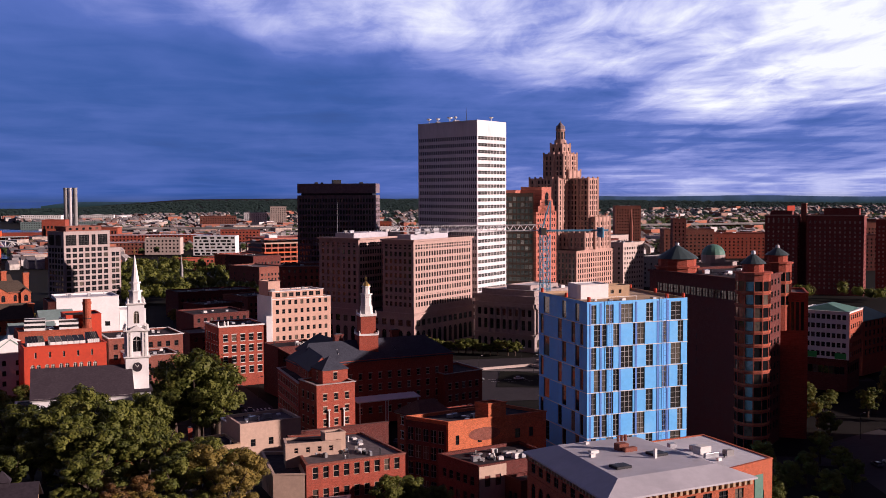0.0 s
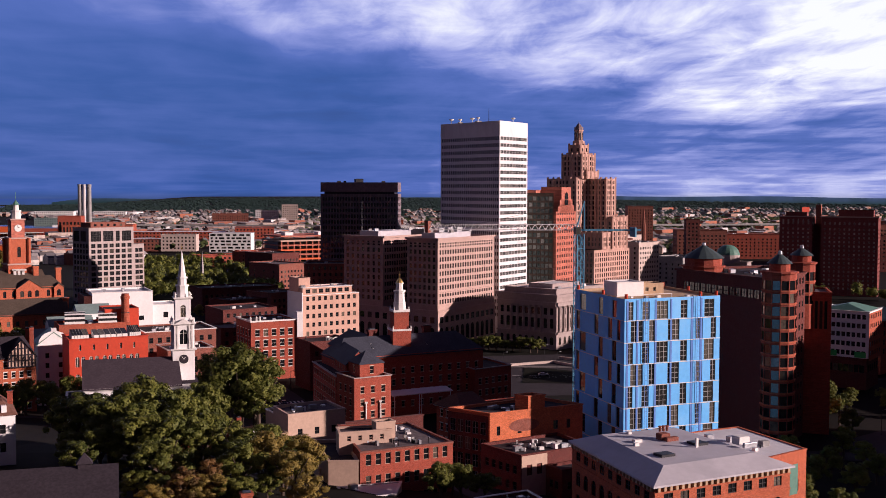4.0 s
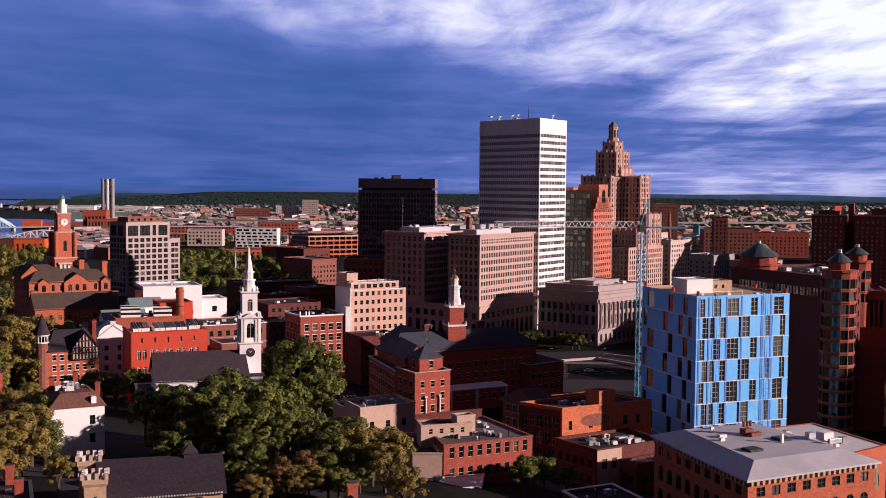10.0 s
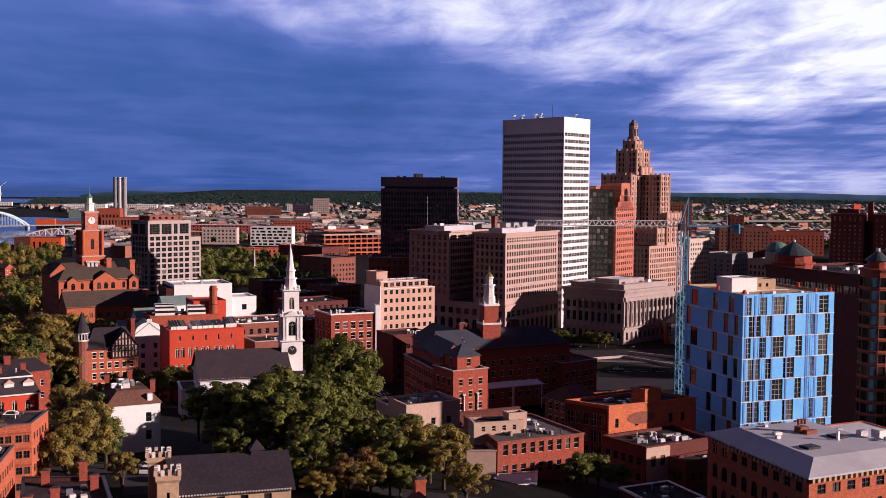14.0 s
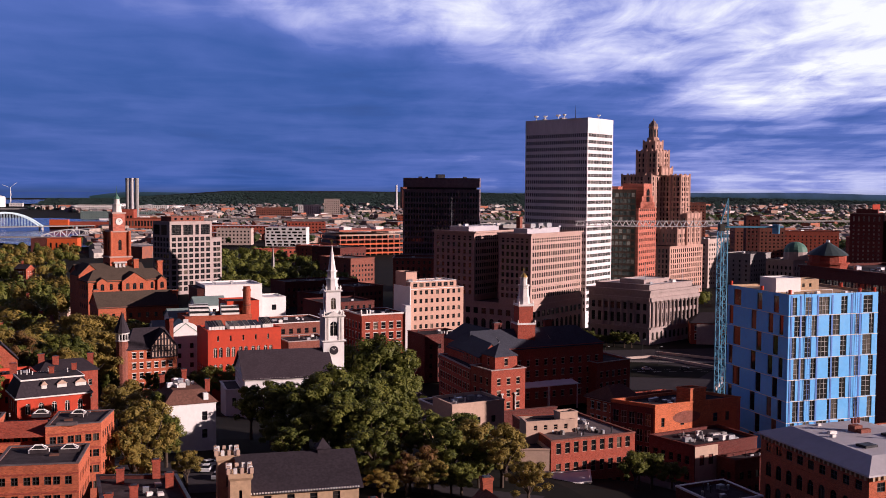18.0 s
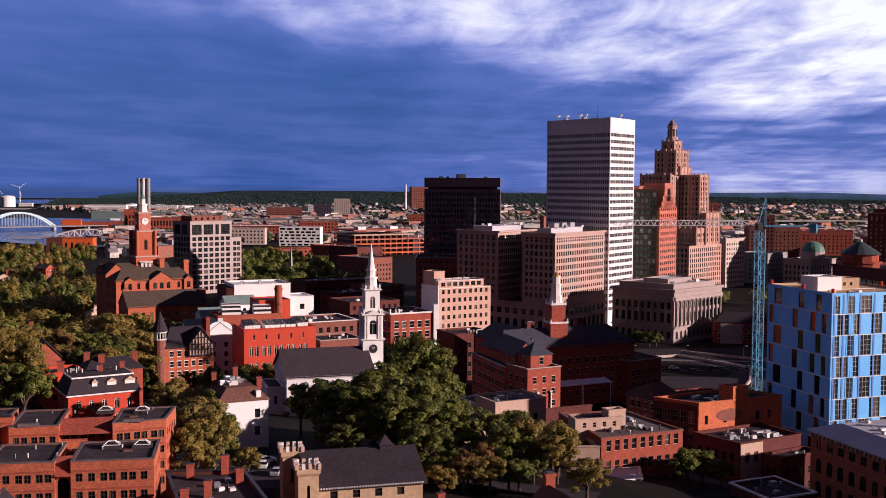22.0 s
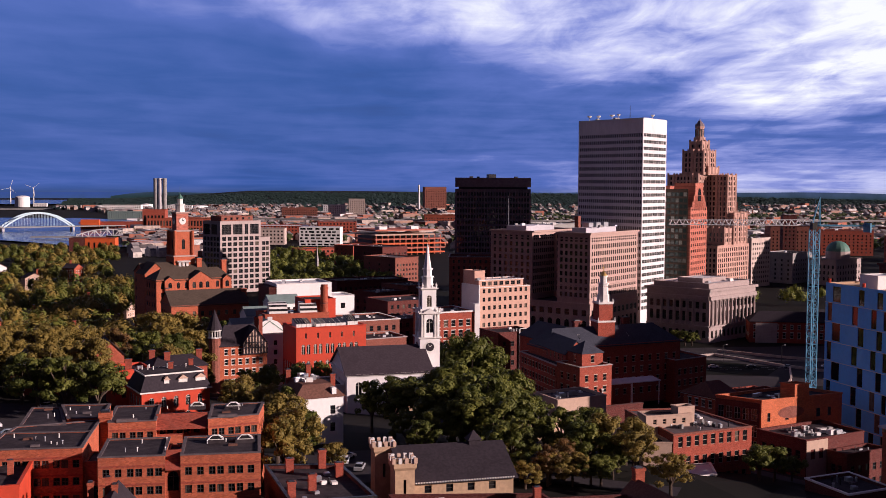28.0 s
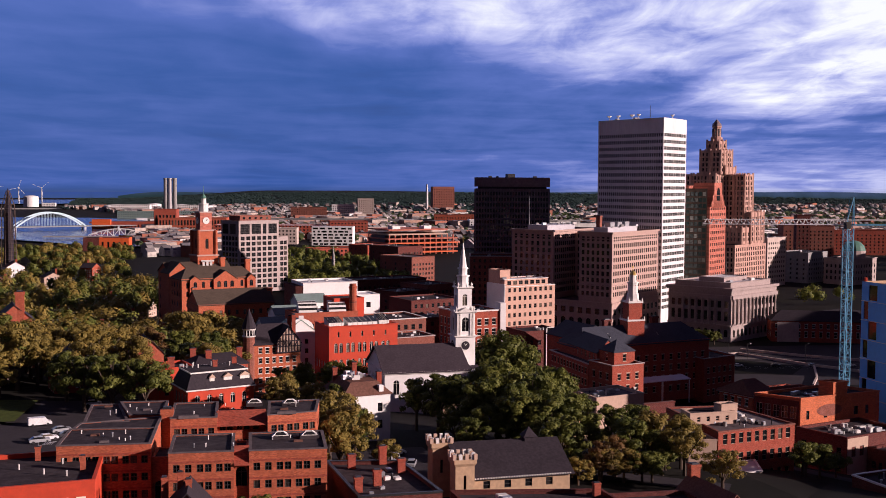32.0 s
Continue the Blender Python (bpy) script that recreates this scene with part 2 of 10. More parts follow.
BRICK = brick_surface("red_brick", (0.34, 0.070, 0.042))
BRICK_ORANGE = brick_surface("orange_brick", (0.37, 0.086, 0.046))
# Brick colour deepened for walls that lie in shade.
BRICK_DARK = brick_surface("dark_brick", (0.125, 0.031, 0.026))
BRICK_PLUM = brick_surface("plum_brick", (0.20, 0.055, 0.050))
BRICK_BROWN = brick_surface("brown_brick", (0.25, 0.085, 0.06))
BRICK_PINK = brick_surface("rose_granite", (0.46, 0.15, 0.105), course=0.9)
RED_PAINT = surface("red_painted_masonry", (0.52, 0.058, 0.026), 0.75, 0.12, 0.5)
ORANGE_PAINT = surface("orange_painted_metal", (0.62, 0.11, 0.03), 0.6, 0.12, 0.5)
LIMESTONE = surface("limestone", (0.42, 0.345, 0.325), 0.85, 0.12, 0.5, dirt=(0.27, 0.21, 0.18))
# Limestone darkened to bring down the courthouse's shaded face.
LIMESTONE_DIM = surface("dimmed_limestone", (0.38, 0.305, 0.285), 0.85, 0.15, 0.5, dirt=(0.24, 0.19, 0.18))
LIMESTONE_WARM = surface("warm_limestone", (0.46, 0.32, 0.275), 0.85, 0.12, 0.5, dirt=(0.33, 0.23, 0.20))
DECO_STONE = surface("rosy_limestone", (0.50, 0.305, 0.245), 0.85, 0.14, 0.4, dirt=(0.24, 0.14, 0.115))
PINK_STUCCO = surface("pink_stucco", (0.56, 0.35, 0.27), 0.9, 0.1, 0.5, dirt=(0.42, 0.25, 0.19))
CREAM = surface("cream_stucco", (0.52, 0.365, 0.28), 0.9, 0.1, 0.5, dirt=(0.40, 0.29, 0.22))
TAN = surface("tan_brick", (0.48, 0.33, 0.21), 0.9, 0.16, 0.6, dirt=(0.32, 0.22, 0.14))
WHITE = surface("white_paint", (0.80, 0.78, 0.76), 0.7, 0.05, 0.5, dirt=(0.62, 0.60, 0.58), stain=0.35)
WHITE_TRIM = surface("white_trim_paint", (0.76, 0.73, 0.69), 0.65, 0.06, 0.7)
CONCRETE = surface("pale_concrete", (0.74, 0.71, 0.71), 0.85, 0.07, 0.3, dirt=(0.48, 0.46, 0.45), stretch=0.25)
CONCRETE_PINK = surface("pinkish_concrete", (0.52, 0.42, 0.37), 0.85, 0.1, 0.4, dirt=(0.36, 0.28, 0.24))
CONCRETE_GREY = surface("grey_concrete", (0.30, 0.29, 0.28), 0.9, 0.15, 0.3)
BRONZE = surface("dark_bronze_cladding", (0.22, 0.165, 0.175), 0.6, 0.2, 0.3)
SLATE = surface("dark_slate", (0.046, 0.038, 0.046), 0.75, 0.25, 0.8, bump=0.4, spec=0.04)
SLATE_BLUE = surface("blue_grey_slate", (0.060, 0.064, 0.084), 0.7, 0.22, 0.8, bump=0.4, spec=0.06)
# Slate lightened for the church roof, which lies in shade.
SLATE_PALE = surface("pale_slate", (0.066, 0.052, 0.062), 0.75, 0.22, 0.8, bump=0.4, spec=0.04)
SHINGLE_BROWN = surface("brown_shingles", (0.17, 0.085, 0.065), 0.85, 0.25, 0.9, bump=0.4, spec=0.04)
SHINGLE_GREEN = surface("olive_brown_shingles", (0.100, 0.076, 0.060), 0.85, 0.22, 0.7, bump=0.3, spec=0.04)
TAR = surface("tar_roofing", (0.055, 0.045, 0.050), 0.9, 0.4, 0.35, dirt=(0.11, 0.095, 0.10), spec=0.04)
GRAVEL = surface("gravel_roofing", (0.15, 0.122, 0.125), 0.95, 0.25, 0.35, dirt=(0.07, 0.058, 0.062), spec=0.04)
MEMBRANE = surface("grey_roof_membrane", (0.50, 0.48, 0.51), 0.6, 0.08, 0.25, dirt=(0.31, 0.30, 0.33))
WHITE_ROOF = surface("white_roof_membrane", (0.68, 0.66, 0.67), 0.7, 0.08, 0.3, dirt=(0.5, 0.48, 0.48))
METAL = surface("galvanised_metal", (0.45, 0.46, 0.48), 0.45, 0.15, 1.0, metal=0.7)
DARK_METAL = surface("dark_painted_metal", (0.035, 0.035, 0.04), 0.5, 0.2, 1.0, metal=0.3)
COPPER = surface("green_copper", (0.10, 0.22, 0.17), 0.6, 0.2, 0.5)
DOME_GREEN = surface("dull_green_copper", (0.050, 0.072, 0.076), 0.6, 0.2, 0.5)
GREY_GREEN = surface("grey_green_sheet_roof", (0.20, 0.27, 0.26), 0.55, 0.15, 0.6)
BLUE = surface("blue_sheathing", (0.135, 0.49, 0.96), 0.55, 0.08, 0.4, dirt=(0.25, 0.60, 0.97), stain=0.6, bump=0.05)
BLUE_TAPE = surface("blue_grey_sheathing_tape", (0.11, 0.24, 0.60), 0.6, 0.1, 0.6)
CRANE_BLUE = surface("blue_crane_steel", (0.10, 0.30, 0.44), 0.5, 0.15, 1.0)
BRIDGE_BLUE = surface("pale_bridge_steel", (0.55, 0.72, 0.78), 0.5, 0.08, 0.2)
FRAME_DARK = surface("dark_window_frame", (0.045, 0.04, 0.04), 0.5, 0.15, 1.0)
FRAME_WHITE = surface("white_window_frame", (0.72, 0.68, 0.62), 0.6, 0.05, 1.0)
ALU = surface("aluminium_frame", (0.42, 0.42, 0.42), 0.4, 0.1, 1.0, metal=0.5)
GLASS = glass_surface("window_glass", (0.010, 0.011, 0.013), (0.16, 0.13, 0.10), 0.14)
GLASS_GREEN = glass_surface("green_tinted_glass", (0.03, 0.06, 0.055), (0.35, 0.38, 0.33), 0.4)
GLASS_GREY = glass_surface("grey_curtain_glass", (0.022, 0.022, 0.022), (0.15, 0.135, 0.11), 0.5, 0.12)
GLASS_BLIND = glass_surface("blinds_behind_glass", (0.10, 0.09, 0.08), (0.62, 0.56, 0.48), 0.9, 0.3)
BRICK_RUST = brick_surface("rust_orange_brick", (0.60, 0.165, 0.072))
BRICK_WARM = brick_surface("warm_red_brick", (0.45, 0.115, 0.056))
GOLD = surface("gilded_metal", (0.75, 0.5, 0.16), 0.35, 0.1, 1.0, metal=0.9)
TRUNK = surface("tree_bark", (0.085, 0.06, 0.045), 0.95, 0.3, 1.5)
LEAF = leaf_surface("green_leaves", (0.118, 0.136, 0.025), (0.222, 0.226, 0.046), (0.072, 0.092, 0.019))
LEAF_GOLD = leaf_surface("yellow_green_leaves", (0.250, 0.190, 0.044), (0.360, 0.262, 0.064), (0.170, 0.140, 0.034))
LEAF_RUST = leaf_surface("rusty_leaves", (0.16, 0.085, 0.03), (0.22, 0.12, 0.04), (0.11, 0.08, 0.025))
LEAF_FAR = leaf_surface("far_leaves", (0.060, 0.092, 0.030), (0.125, 0.138, 0.045), (0.038, 0.062, 0.028))
ASPHALT = surface("asphalt", (0.052, 0.046, 0.052), 0.9, 0.2, 0.25, dirt=(0.066, 0.059, 0.064), spec=0.04)
PAVING = surface("pale_paving", (0.20, 0.18, 0.17), 0.9, 0.15, 0.4, spec=0.04)
ROAD_PAINT = surface("white_road_paint", (0.65, 0.63, 0.62), 0.7, 0.08, 1.0)
GRASS = surface("grass", (0.075, 0.095, 0.028), 0.95, 0.3, 0.5, spec=0.04)
# City ground kept near black: the shade between buildings is in its colour.
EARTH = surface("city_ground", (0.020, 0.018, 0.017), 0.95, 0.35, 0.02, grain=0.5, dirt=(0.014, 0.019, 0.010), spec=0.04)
WATER = surface("river_water", (0.035, 0.07, 0.15), 0.18, 0.15, 0.02, grain=0.6, bump=0.12, spec=0.5)


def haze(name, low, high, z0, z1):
    """A plain glowing backdrop: distance, with evening haze painted into the emission colour."""
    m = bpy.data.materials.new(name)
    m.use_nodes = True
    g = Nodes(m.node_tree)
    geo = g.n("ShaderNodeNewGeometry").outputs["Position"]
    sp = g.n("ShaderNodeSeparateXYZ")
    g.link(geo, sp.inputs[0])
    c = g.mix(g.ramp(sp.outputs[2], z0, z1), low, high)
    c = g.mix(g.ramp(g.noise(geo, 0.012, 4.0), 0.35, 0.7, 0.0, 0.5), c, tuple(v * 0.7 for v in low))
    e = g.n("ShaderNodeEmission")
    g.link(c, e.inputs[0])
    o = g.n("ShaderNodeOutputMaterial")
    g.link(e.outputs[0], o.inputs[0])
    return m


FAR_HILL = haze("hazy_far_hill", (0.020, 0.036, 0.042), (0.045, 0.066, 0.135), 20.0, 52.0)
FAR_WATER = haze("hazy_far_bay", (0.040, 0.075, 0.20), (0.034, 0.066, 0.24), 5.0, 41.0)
# Bluer leaf colour stands in for haze over the farthest trees.
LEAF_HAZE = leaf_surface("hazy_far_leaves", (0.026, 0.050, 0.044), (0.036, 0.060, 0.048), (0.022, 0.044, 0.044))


# ---- builders ----
class Mesh:
    """Gathers the faces of one part, in world metres."""

    def __init__(self):
        self.v, self.f, self.m = [], [], []

    def poly(self, pts, m=0):
        k = len(self.v)
        self.v.extend([tuple(p) for p in pts])
        self.f.append(tuple(range(k, k + len(pts))))
        self.m.append(m)

    def prism(self, foot, z0, z1, m=0, top=None, bottom=False):
        self.loft([(x, y, z0) for x, y in foot], [(x, y, z1) for x, y in foot], m, m if top is None else top, bottom)

    def loft(self, low, high, m=0, top=0, bottom=False):
        n, k = len(low), len(self.v)
        self.v.extend([tuple(p) for p in low])
        self.v.extend([tuple(p) for p in high])
        for i in range(n):
            j = (i + 1) % n
            self.f.append((k + i, k + j, k + n + j, k + n + i))
            self.m.append(m)
        if top is not None:
            self.f.append(tuple(range(k + n, k + 2 * n)))
            self.m.append(top)
        if bottom:
            self.f.append(tuple(reversed(range(k, k + n))))
            self.m.append(m)

    def box(self, x0, y0, z0, x1, y1, z1, m=0):
        self.prism([(x0, y0), (x1, y0), (x1, y1), (x0, y1)], z0, z1, m, bottom=True)

    def ring(self, cx, cy, z0, z1, r0, r1, n=16, m=0, top=True, turn=0.0, bottom=False):
        a = [turn + 2 * math.pi * i / n for i in range(n)]
        self.loft([(cx + r0 * math.cos(t), cy + r0 * math.sin(t), z0) for t in a],
                  [(cx + r1 * math.cos(t), cy + r1 * math.sin(t), z1) for t in a], m, m if top else None, bottom)

    def beam(self, a, b, w, h=None, m=0):
        a, b = Vector(a), Vector(b)
        h = h or w
        d = (b - a).normalized()
        s = d.cross(Vector((0, 0, 1)))
        s = Vector((1, 0, 0)) if s.length < 1e-4 else s.normalized()
        t = s.cross(d)
        q = [s * (i * w / 2) + t * (j * h / 2) for i, j in ((-1, -1), (1, -1), (1, 1), (-1, 1))]
        self.loft([a + o for o in q], [b + o for o in q], m, m, True)


ORIGIN = {}


def thing(name, label, category, at, group="", kind=""):
    ob = new(name)
    ob.empty_display_size = 0.5
    ob.location = at
    ORIGIN[ob.name] = Vector(at)
    return tagged(ob, label, category, group, kind)


def part(name, g, mats, parent, label="", kind=""):
    """Links the faces of g as one mesh object under a thing or a part."""
    mats = mats if isinstance(mats, (list, tuple)) else [mats]
    me = bpy.data.meshes.new(name)
    o = ORIGIN[parent.name] if parent else Vector((0, 0, 0))
    if g.v:
        me.from_pydata((np.array(g.v) - np.array(o)).tolist(), [], g.f)
        me.polygons.foreach_set("material_index", np.array(g.m, dtype=np.int32))
    for m in mats:
        me.materials.append(m)
    me.update()
    ob = new(name, me)
    ob.parent = parent
    ORIGIN[ob.name] = o
    return tagged(ob, label, kind=kind)


def structure(name, g, mats, label, category):
    ob = part(name, g, mats, None)
    return tagged(ob, label, category, kind="structure")


WINDOWS = {}


def lattice(g, a, h, f, xb, zb, y0, y1):
    """A frame with its bars as one connected piece."""
    xs = [-a, -a + f] + [v for c in xb for v in (c - 0.055, c + 0.055)] + [a - f, a]
    zs = [0, f] + [v for c in zb for v in (c - 0.045, c + 0.045)] + [h - f, h]
    front, back = {}, {}

    def at(i, j, d, y):
        if (i, j) not in d:
            d[i, j] = len(g.v)
            g.v.append((xs[i], y, zs[j]))
        return d[i, j]
    solid = lambda i, j: i % 2 == 0 or j % 2 == 0
    nx, nz = len(xs) - 1, len(zs) - 1
    for i in range(nx):
        for j in range(nz):
            if solid(i, j):
                g.f.append((at(i, j, front, y0), at(i + 1, j, front, y0), at(i + 1, j + 1, front, y0), at(i, j + 1, front, y0)))
                g.m.append(0)
            else:
                ring = ((i, j), (i + 1, j), (i + 1, j + 1), (i, j + 1))
                for k in range(4):
                    p, q = ring[k], ring[(k + 1) % 4]
                    g.f.append((at(*p, front, y0), at(*q, front, y0), at(*q, back, y1), at(*p, back, y1)))
                    g.m.append(0)



def window_mesh(w, h, style, frame_m, glass_m, wall_m):
    """A window that fills an opening w by h: x along the wall, y inwards, z up from the sill."""
    key = (round(w, 2), round(h, 2), style, frame_m.name, glass_m.name, wall_m.name)
    if key in WINDOWS:
        return WINDOWS[key]
    g = Mesh()
    a = w / 2
    f = 0.09 if style != "thin" else 0.05
    y0, y1 = 0.10, 0.24
    if style == "arch":
        r, hs = a, h - a
        n = 8
        arc = [(r * math.cos(math.pi * i / n), hs + r * math.sin(math.pi * i / n)) for i in range(n + 1)]
        for s in (0, 1):                                   # the masonry in the two upper corners
            seg = arc[:n // 2 + 1] if s == 0 else arc[n // 2:][::-1]
            cx = a if s == 0 else -a
            for i in range(len(seg) - 1):
                p, q = seg[i], seg[i + 1]
                tri = [(p[0], 0.02, p[1]), (cx, 0.02, h), (q[0], 0.02, q[1])]
                g.poly(tri if s else tri[::-1], 2)
        g.poly([(-a, y1, 0), (a, y1, 0)] + [(x, y1, z) for x, z in arc], 1)
        for i in range(n):
            p, q = arc[i], arc[i + 1]
            k = 1 - 2 * f / w
            g.poly([(p[0], y0, p[1]), (q[0], y0, q[1]), (q[0] * k, y0, hs + (q[1] - hs) * k), (p[0] * k, y0, hs + (p[1] - hs) * k)][::-1], 0)
            g.poly([(p[0], 0.02, p[1]), (q[0], 0.02, q[1]), (q[0], y1, q[1]), (p[0], y1, p[1])], 2)
        g.box(-f / 2, y0, 0, f / 2, y1, h - f, 0)
        g.box(-a, y0, hs - f / 2, a, y1, hs + f / 2, 0)
        g.box(-a, y0, 0, -a + f, y1, hs, 0)
        g.box(a - f, y0, 0, a, y1, hs, 0)
    else:
        g.poly([(-a, y1 - 0.03, 0), (a, y1 - 0.03, 0), (a, y1 - 0.03, h), (-a, y1 - 0.03, h)], 1)
        xb, zb = [], []
        if style in ("pair", "cross"):
            xb = [0.0]
        if style in ("sash", "trim", "pair", "cross"):
            zb = [h / 2]
        if style == "grid":
            k = max(2, int(round(w / 1.2)))
            xb = [-a + w * i / k for i in range(1, k)]
            k = max(2, int(round(h / 1.2)))
            zb = [h * i / k for i in range(1, k)]
        lattice(g, a, h, f, xb, zb, y0, y1)
        if style == "trim":                                # a lintel and sill that stand proud of the wall
            g.box(-a - 0.15, -0.08, h, a + 0.15, 0.1, h + 0.28, 0)
            g.box(-a - 0.12, -0.12, -0.16, a + 0.12, 0.12, 0, 0)
    me = bpy.data.meshes.new("window")
    me.from_pydata(g.v, [], g.f)
    me.polygons.foreach_set("material_index", np.array(g.m, dtype=np.int32))
    for m in (frame_m, glass_m, wall_m):
        me.materials.append(m)
    me.update()
    WINDOWS[key] = me
    return me


SPLIT = {}


def split_pane(me):
    """A window mesh taken apart into its frame and its glass."""
    out = []
    for want in (False, True):
        fs = [(tuple(p.vertices), p.material_index) for p in me.polygons if (p.material_index == 1) == want]
        use = sorted({i for f, _ in fs for i in f})
        at = {i: k for k, i in enumerate(use)}
        m2 = bpy.data.meshes.new("pane" if want else "window")
        m2.from_pydata([me.vertices[i].co[:] for i in use], [], [tuple(at[i] for i in f) for f, _ in fs])
        for m in me.materials:
            m2.materials.append(m)
        m2.polygons.foreach_set("material_index", np.array([m for _, m in fs], dtype=np.int32))
        m2.update()
        out.append(m2)
    return out


class Building:
    """A thing with walls, roofs and windows as its parts."""

    def __init__(self, name, label, category, x, y, z, wall, group="", frame_m=None, glass=None):
        self.root = thing(name, label, category, (x, y, z), group)
        self.wall_m, self.frame_m, self.glass = wall, frame_m or FRAME_DARK, glass or GLASS
        self.count = 0
        self.rest = {}
        self.split = False

    def window(self, w, h, style, pos, angle, name="window", frame_m=None, glass=None, wall=None):
        me = window_mesh(w, h, style, frame_m or self.frame_m, glass or self.glass, wall or self.wall_m)
        self.count += 1
        if self.count <= LIMIT:
            ob = new(name, me)
            ob.parent = self.root
            ob.location = Vector(pos) - ORIGIN[self.root.name]
            ob.rotation_euler = (0, 0, angle)
            if self.split:
                key = me.name
                if key not in SPLIT:
                    SPLIT[key] = split_pane(me)
                ob.data, pane = SPLIT[key]
                pn = new("pane", pane)
                pn.parent = ob
        else:
            self.rest.setdefault(me, []).append((pos, angle))

    def close(self):
        """The windows past the limit, joined into one part."""
        if self.rest:
            g, mats = Mesh(), []
            for me, places in self.rest.items():
                idx = []
                for m in me.materials:
                    if m not in mats:
                        mats.append(m)
                    idx.append(mats.index(m))
                vs = [v.co.copy() for v in me.vertices]
                fs = [(tuple(p.vertices), idx[p.material_index]) for p in me.polygons]
                for pos, ang in places:
                    k, c, s = len(g.v), math.cos(ang), math.sin(ang)
                    g.v.extend([(pos[0] + c * v.x - s * v.y, pos[1] + s * v.x + c * v.y, pos[2] + v.z) for v in vs])
                    for f, m in fs:
                        g.f.append(tuple(k + i for i in f))
                        g.m.append(m)
            part("windows_rest", g, mats, self.root, kind="stuff")
        return self.root

    def facade(self, g, a, b, z0, z1, cols, rows, style="sash", reveal=0.26, m=0, wall=None, **kw):
        """One wall from a to b (outside to the right of that way) with real openings and a window in each."""
        ax, ay, bx, by = a[0], a[1], b[0], b[1]
        L = math.hypot(bx - ax, by - ay)
        ux, uy = (bx - ax) / L, (by - ay) / L
        ang = math.atan2(uy, ux)

        def P(u, z, d=0.0):
            return (ax + ux * u - uy * d, ay + uy * u + ux * d, z)
        rows = sorted(r for r in rows if r[0] > z0 and r[1] < z1) if cols else []
        last = z0
        for r in rows:
            za, zb = r[0], r[1]
            st = r[2] if len(r) > 2 else style
            if za > last + 1e-4:
                g.poly([P(0, last), P(L, last), P(L, za), P(0, za)], m)
            u = 0.0
            for c in cols:
                u0, u1 = c
                if u0 > u + 1e-4:
                    g.poly([P(u, za), P(u0, za), P(u0, zb), P(u, zb)], m)
                g.poly([P(u0, za), P(u0, za, reveal), P(u0, zb, reveal), P(u0, zb)], m)
                g.poly([P(u1, za, reveal), P(u1, za), P(u1, zb), P(u1, zb, reveal)], m)
                g.poly([P(u0, za), P(u1, za), P(u1, za, reveal), P(u0, za, reveal)], m)
                g.poly([P(u0, zb, reveal), P(u1, zb, reveal), P(u1, zb), P(u0, zb)], m)
                self.window(u1 - u0, zb - za, st, P((u0 + u1) / 2, za), ang, wall=wall, **kw)
                u = u1
            if L > u + 1e-4:
                g.poly([P(u, za), P(L, za), P(L, zb), P(u, zb)], m)
            last = zb
        g.poly([P(0, last), P(L, last), P(L, z1), P(0, z1)], m)


LIMIT = 300


def cols(L, n, w, margin=1.2):
    """n openings of width w, spread evenly over a wall of length L."""
    if n <= 0:
        return []
    w = min(w, (L - 2 * margin) / n * 0.92)
    step = (L - 2 * margin) / n
    return [(margin + step * (i + 0.5) - w / 2, margin + step * (i + 0.5) + w / 2) for i in range(n)]


def floors(z, step, n, h, sill=1.0, style=None):
    return [(z + i * step + sill, z + i * step + sill + h) + ((style,) if style else ()) for i in range(n)]


def inset(foot, d):
    """The footprint (counter-clockwise) moved inwards by d."""
    n, out = len(foot), []
    for i in range(n):
        p, q, r = Vector(foot[i - 1]), Vector(foot[i]), Vector(foot[(i + 1) % n])
        e1, e2 = (q - p).normalized(), (r - q).normalized()
        n1, n2 = Vector((-e1.y, e1.x)), Vector((-e2.y, e2.x))
        k = d / max(0.2, 1 + n1.dot(n2))
        out.append((q.x + (n1.x + n2.x) * k, q.y + (n1.y + n2.y) * k))
    return out


def length(a, b):
    return math.hypot(b[0] - a[0], b[1] - a[1])


def quad(c, r, l):
    """A four-cornered footprint from its near corner and the ends of its two walls."""
    return [c, r, (r[0] + l[0] - c[0], r[1] + l[1] - c[1]), l]


def along(foot, u, v):
    """A place inside a four-cornered footprint."""
    a = [foot[0][i] + (foot[1][i] - foot[0][i]) * u for i in (0, 1)]
    b = [foot[3][i] + (foot[2][i] - foot[3][i]) * u for i in (0, 1)]
    return (a[0] + (b[0] - a[0]) * v, a[1] + (b[1] - a[1]) * v)


def sub(foot, u0, u1, v0, v1):
    return [along(foot, u0, v0), along(foot, u1, v0), along(foot, u1, v1), along(foot, u0, v1)]


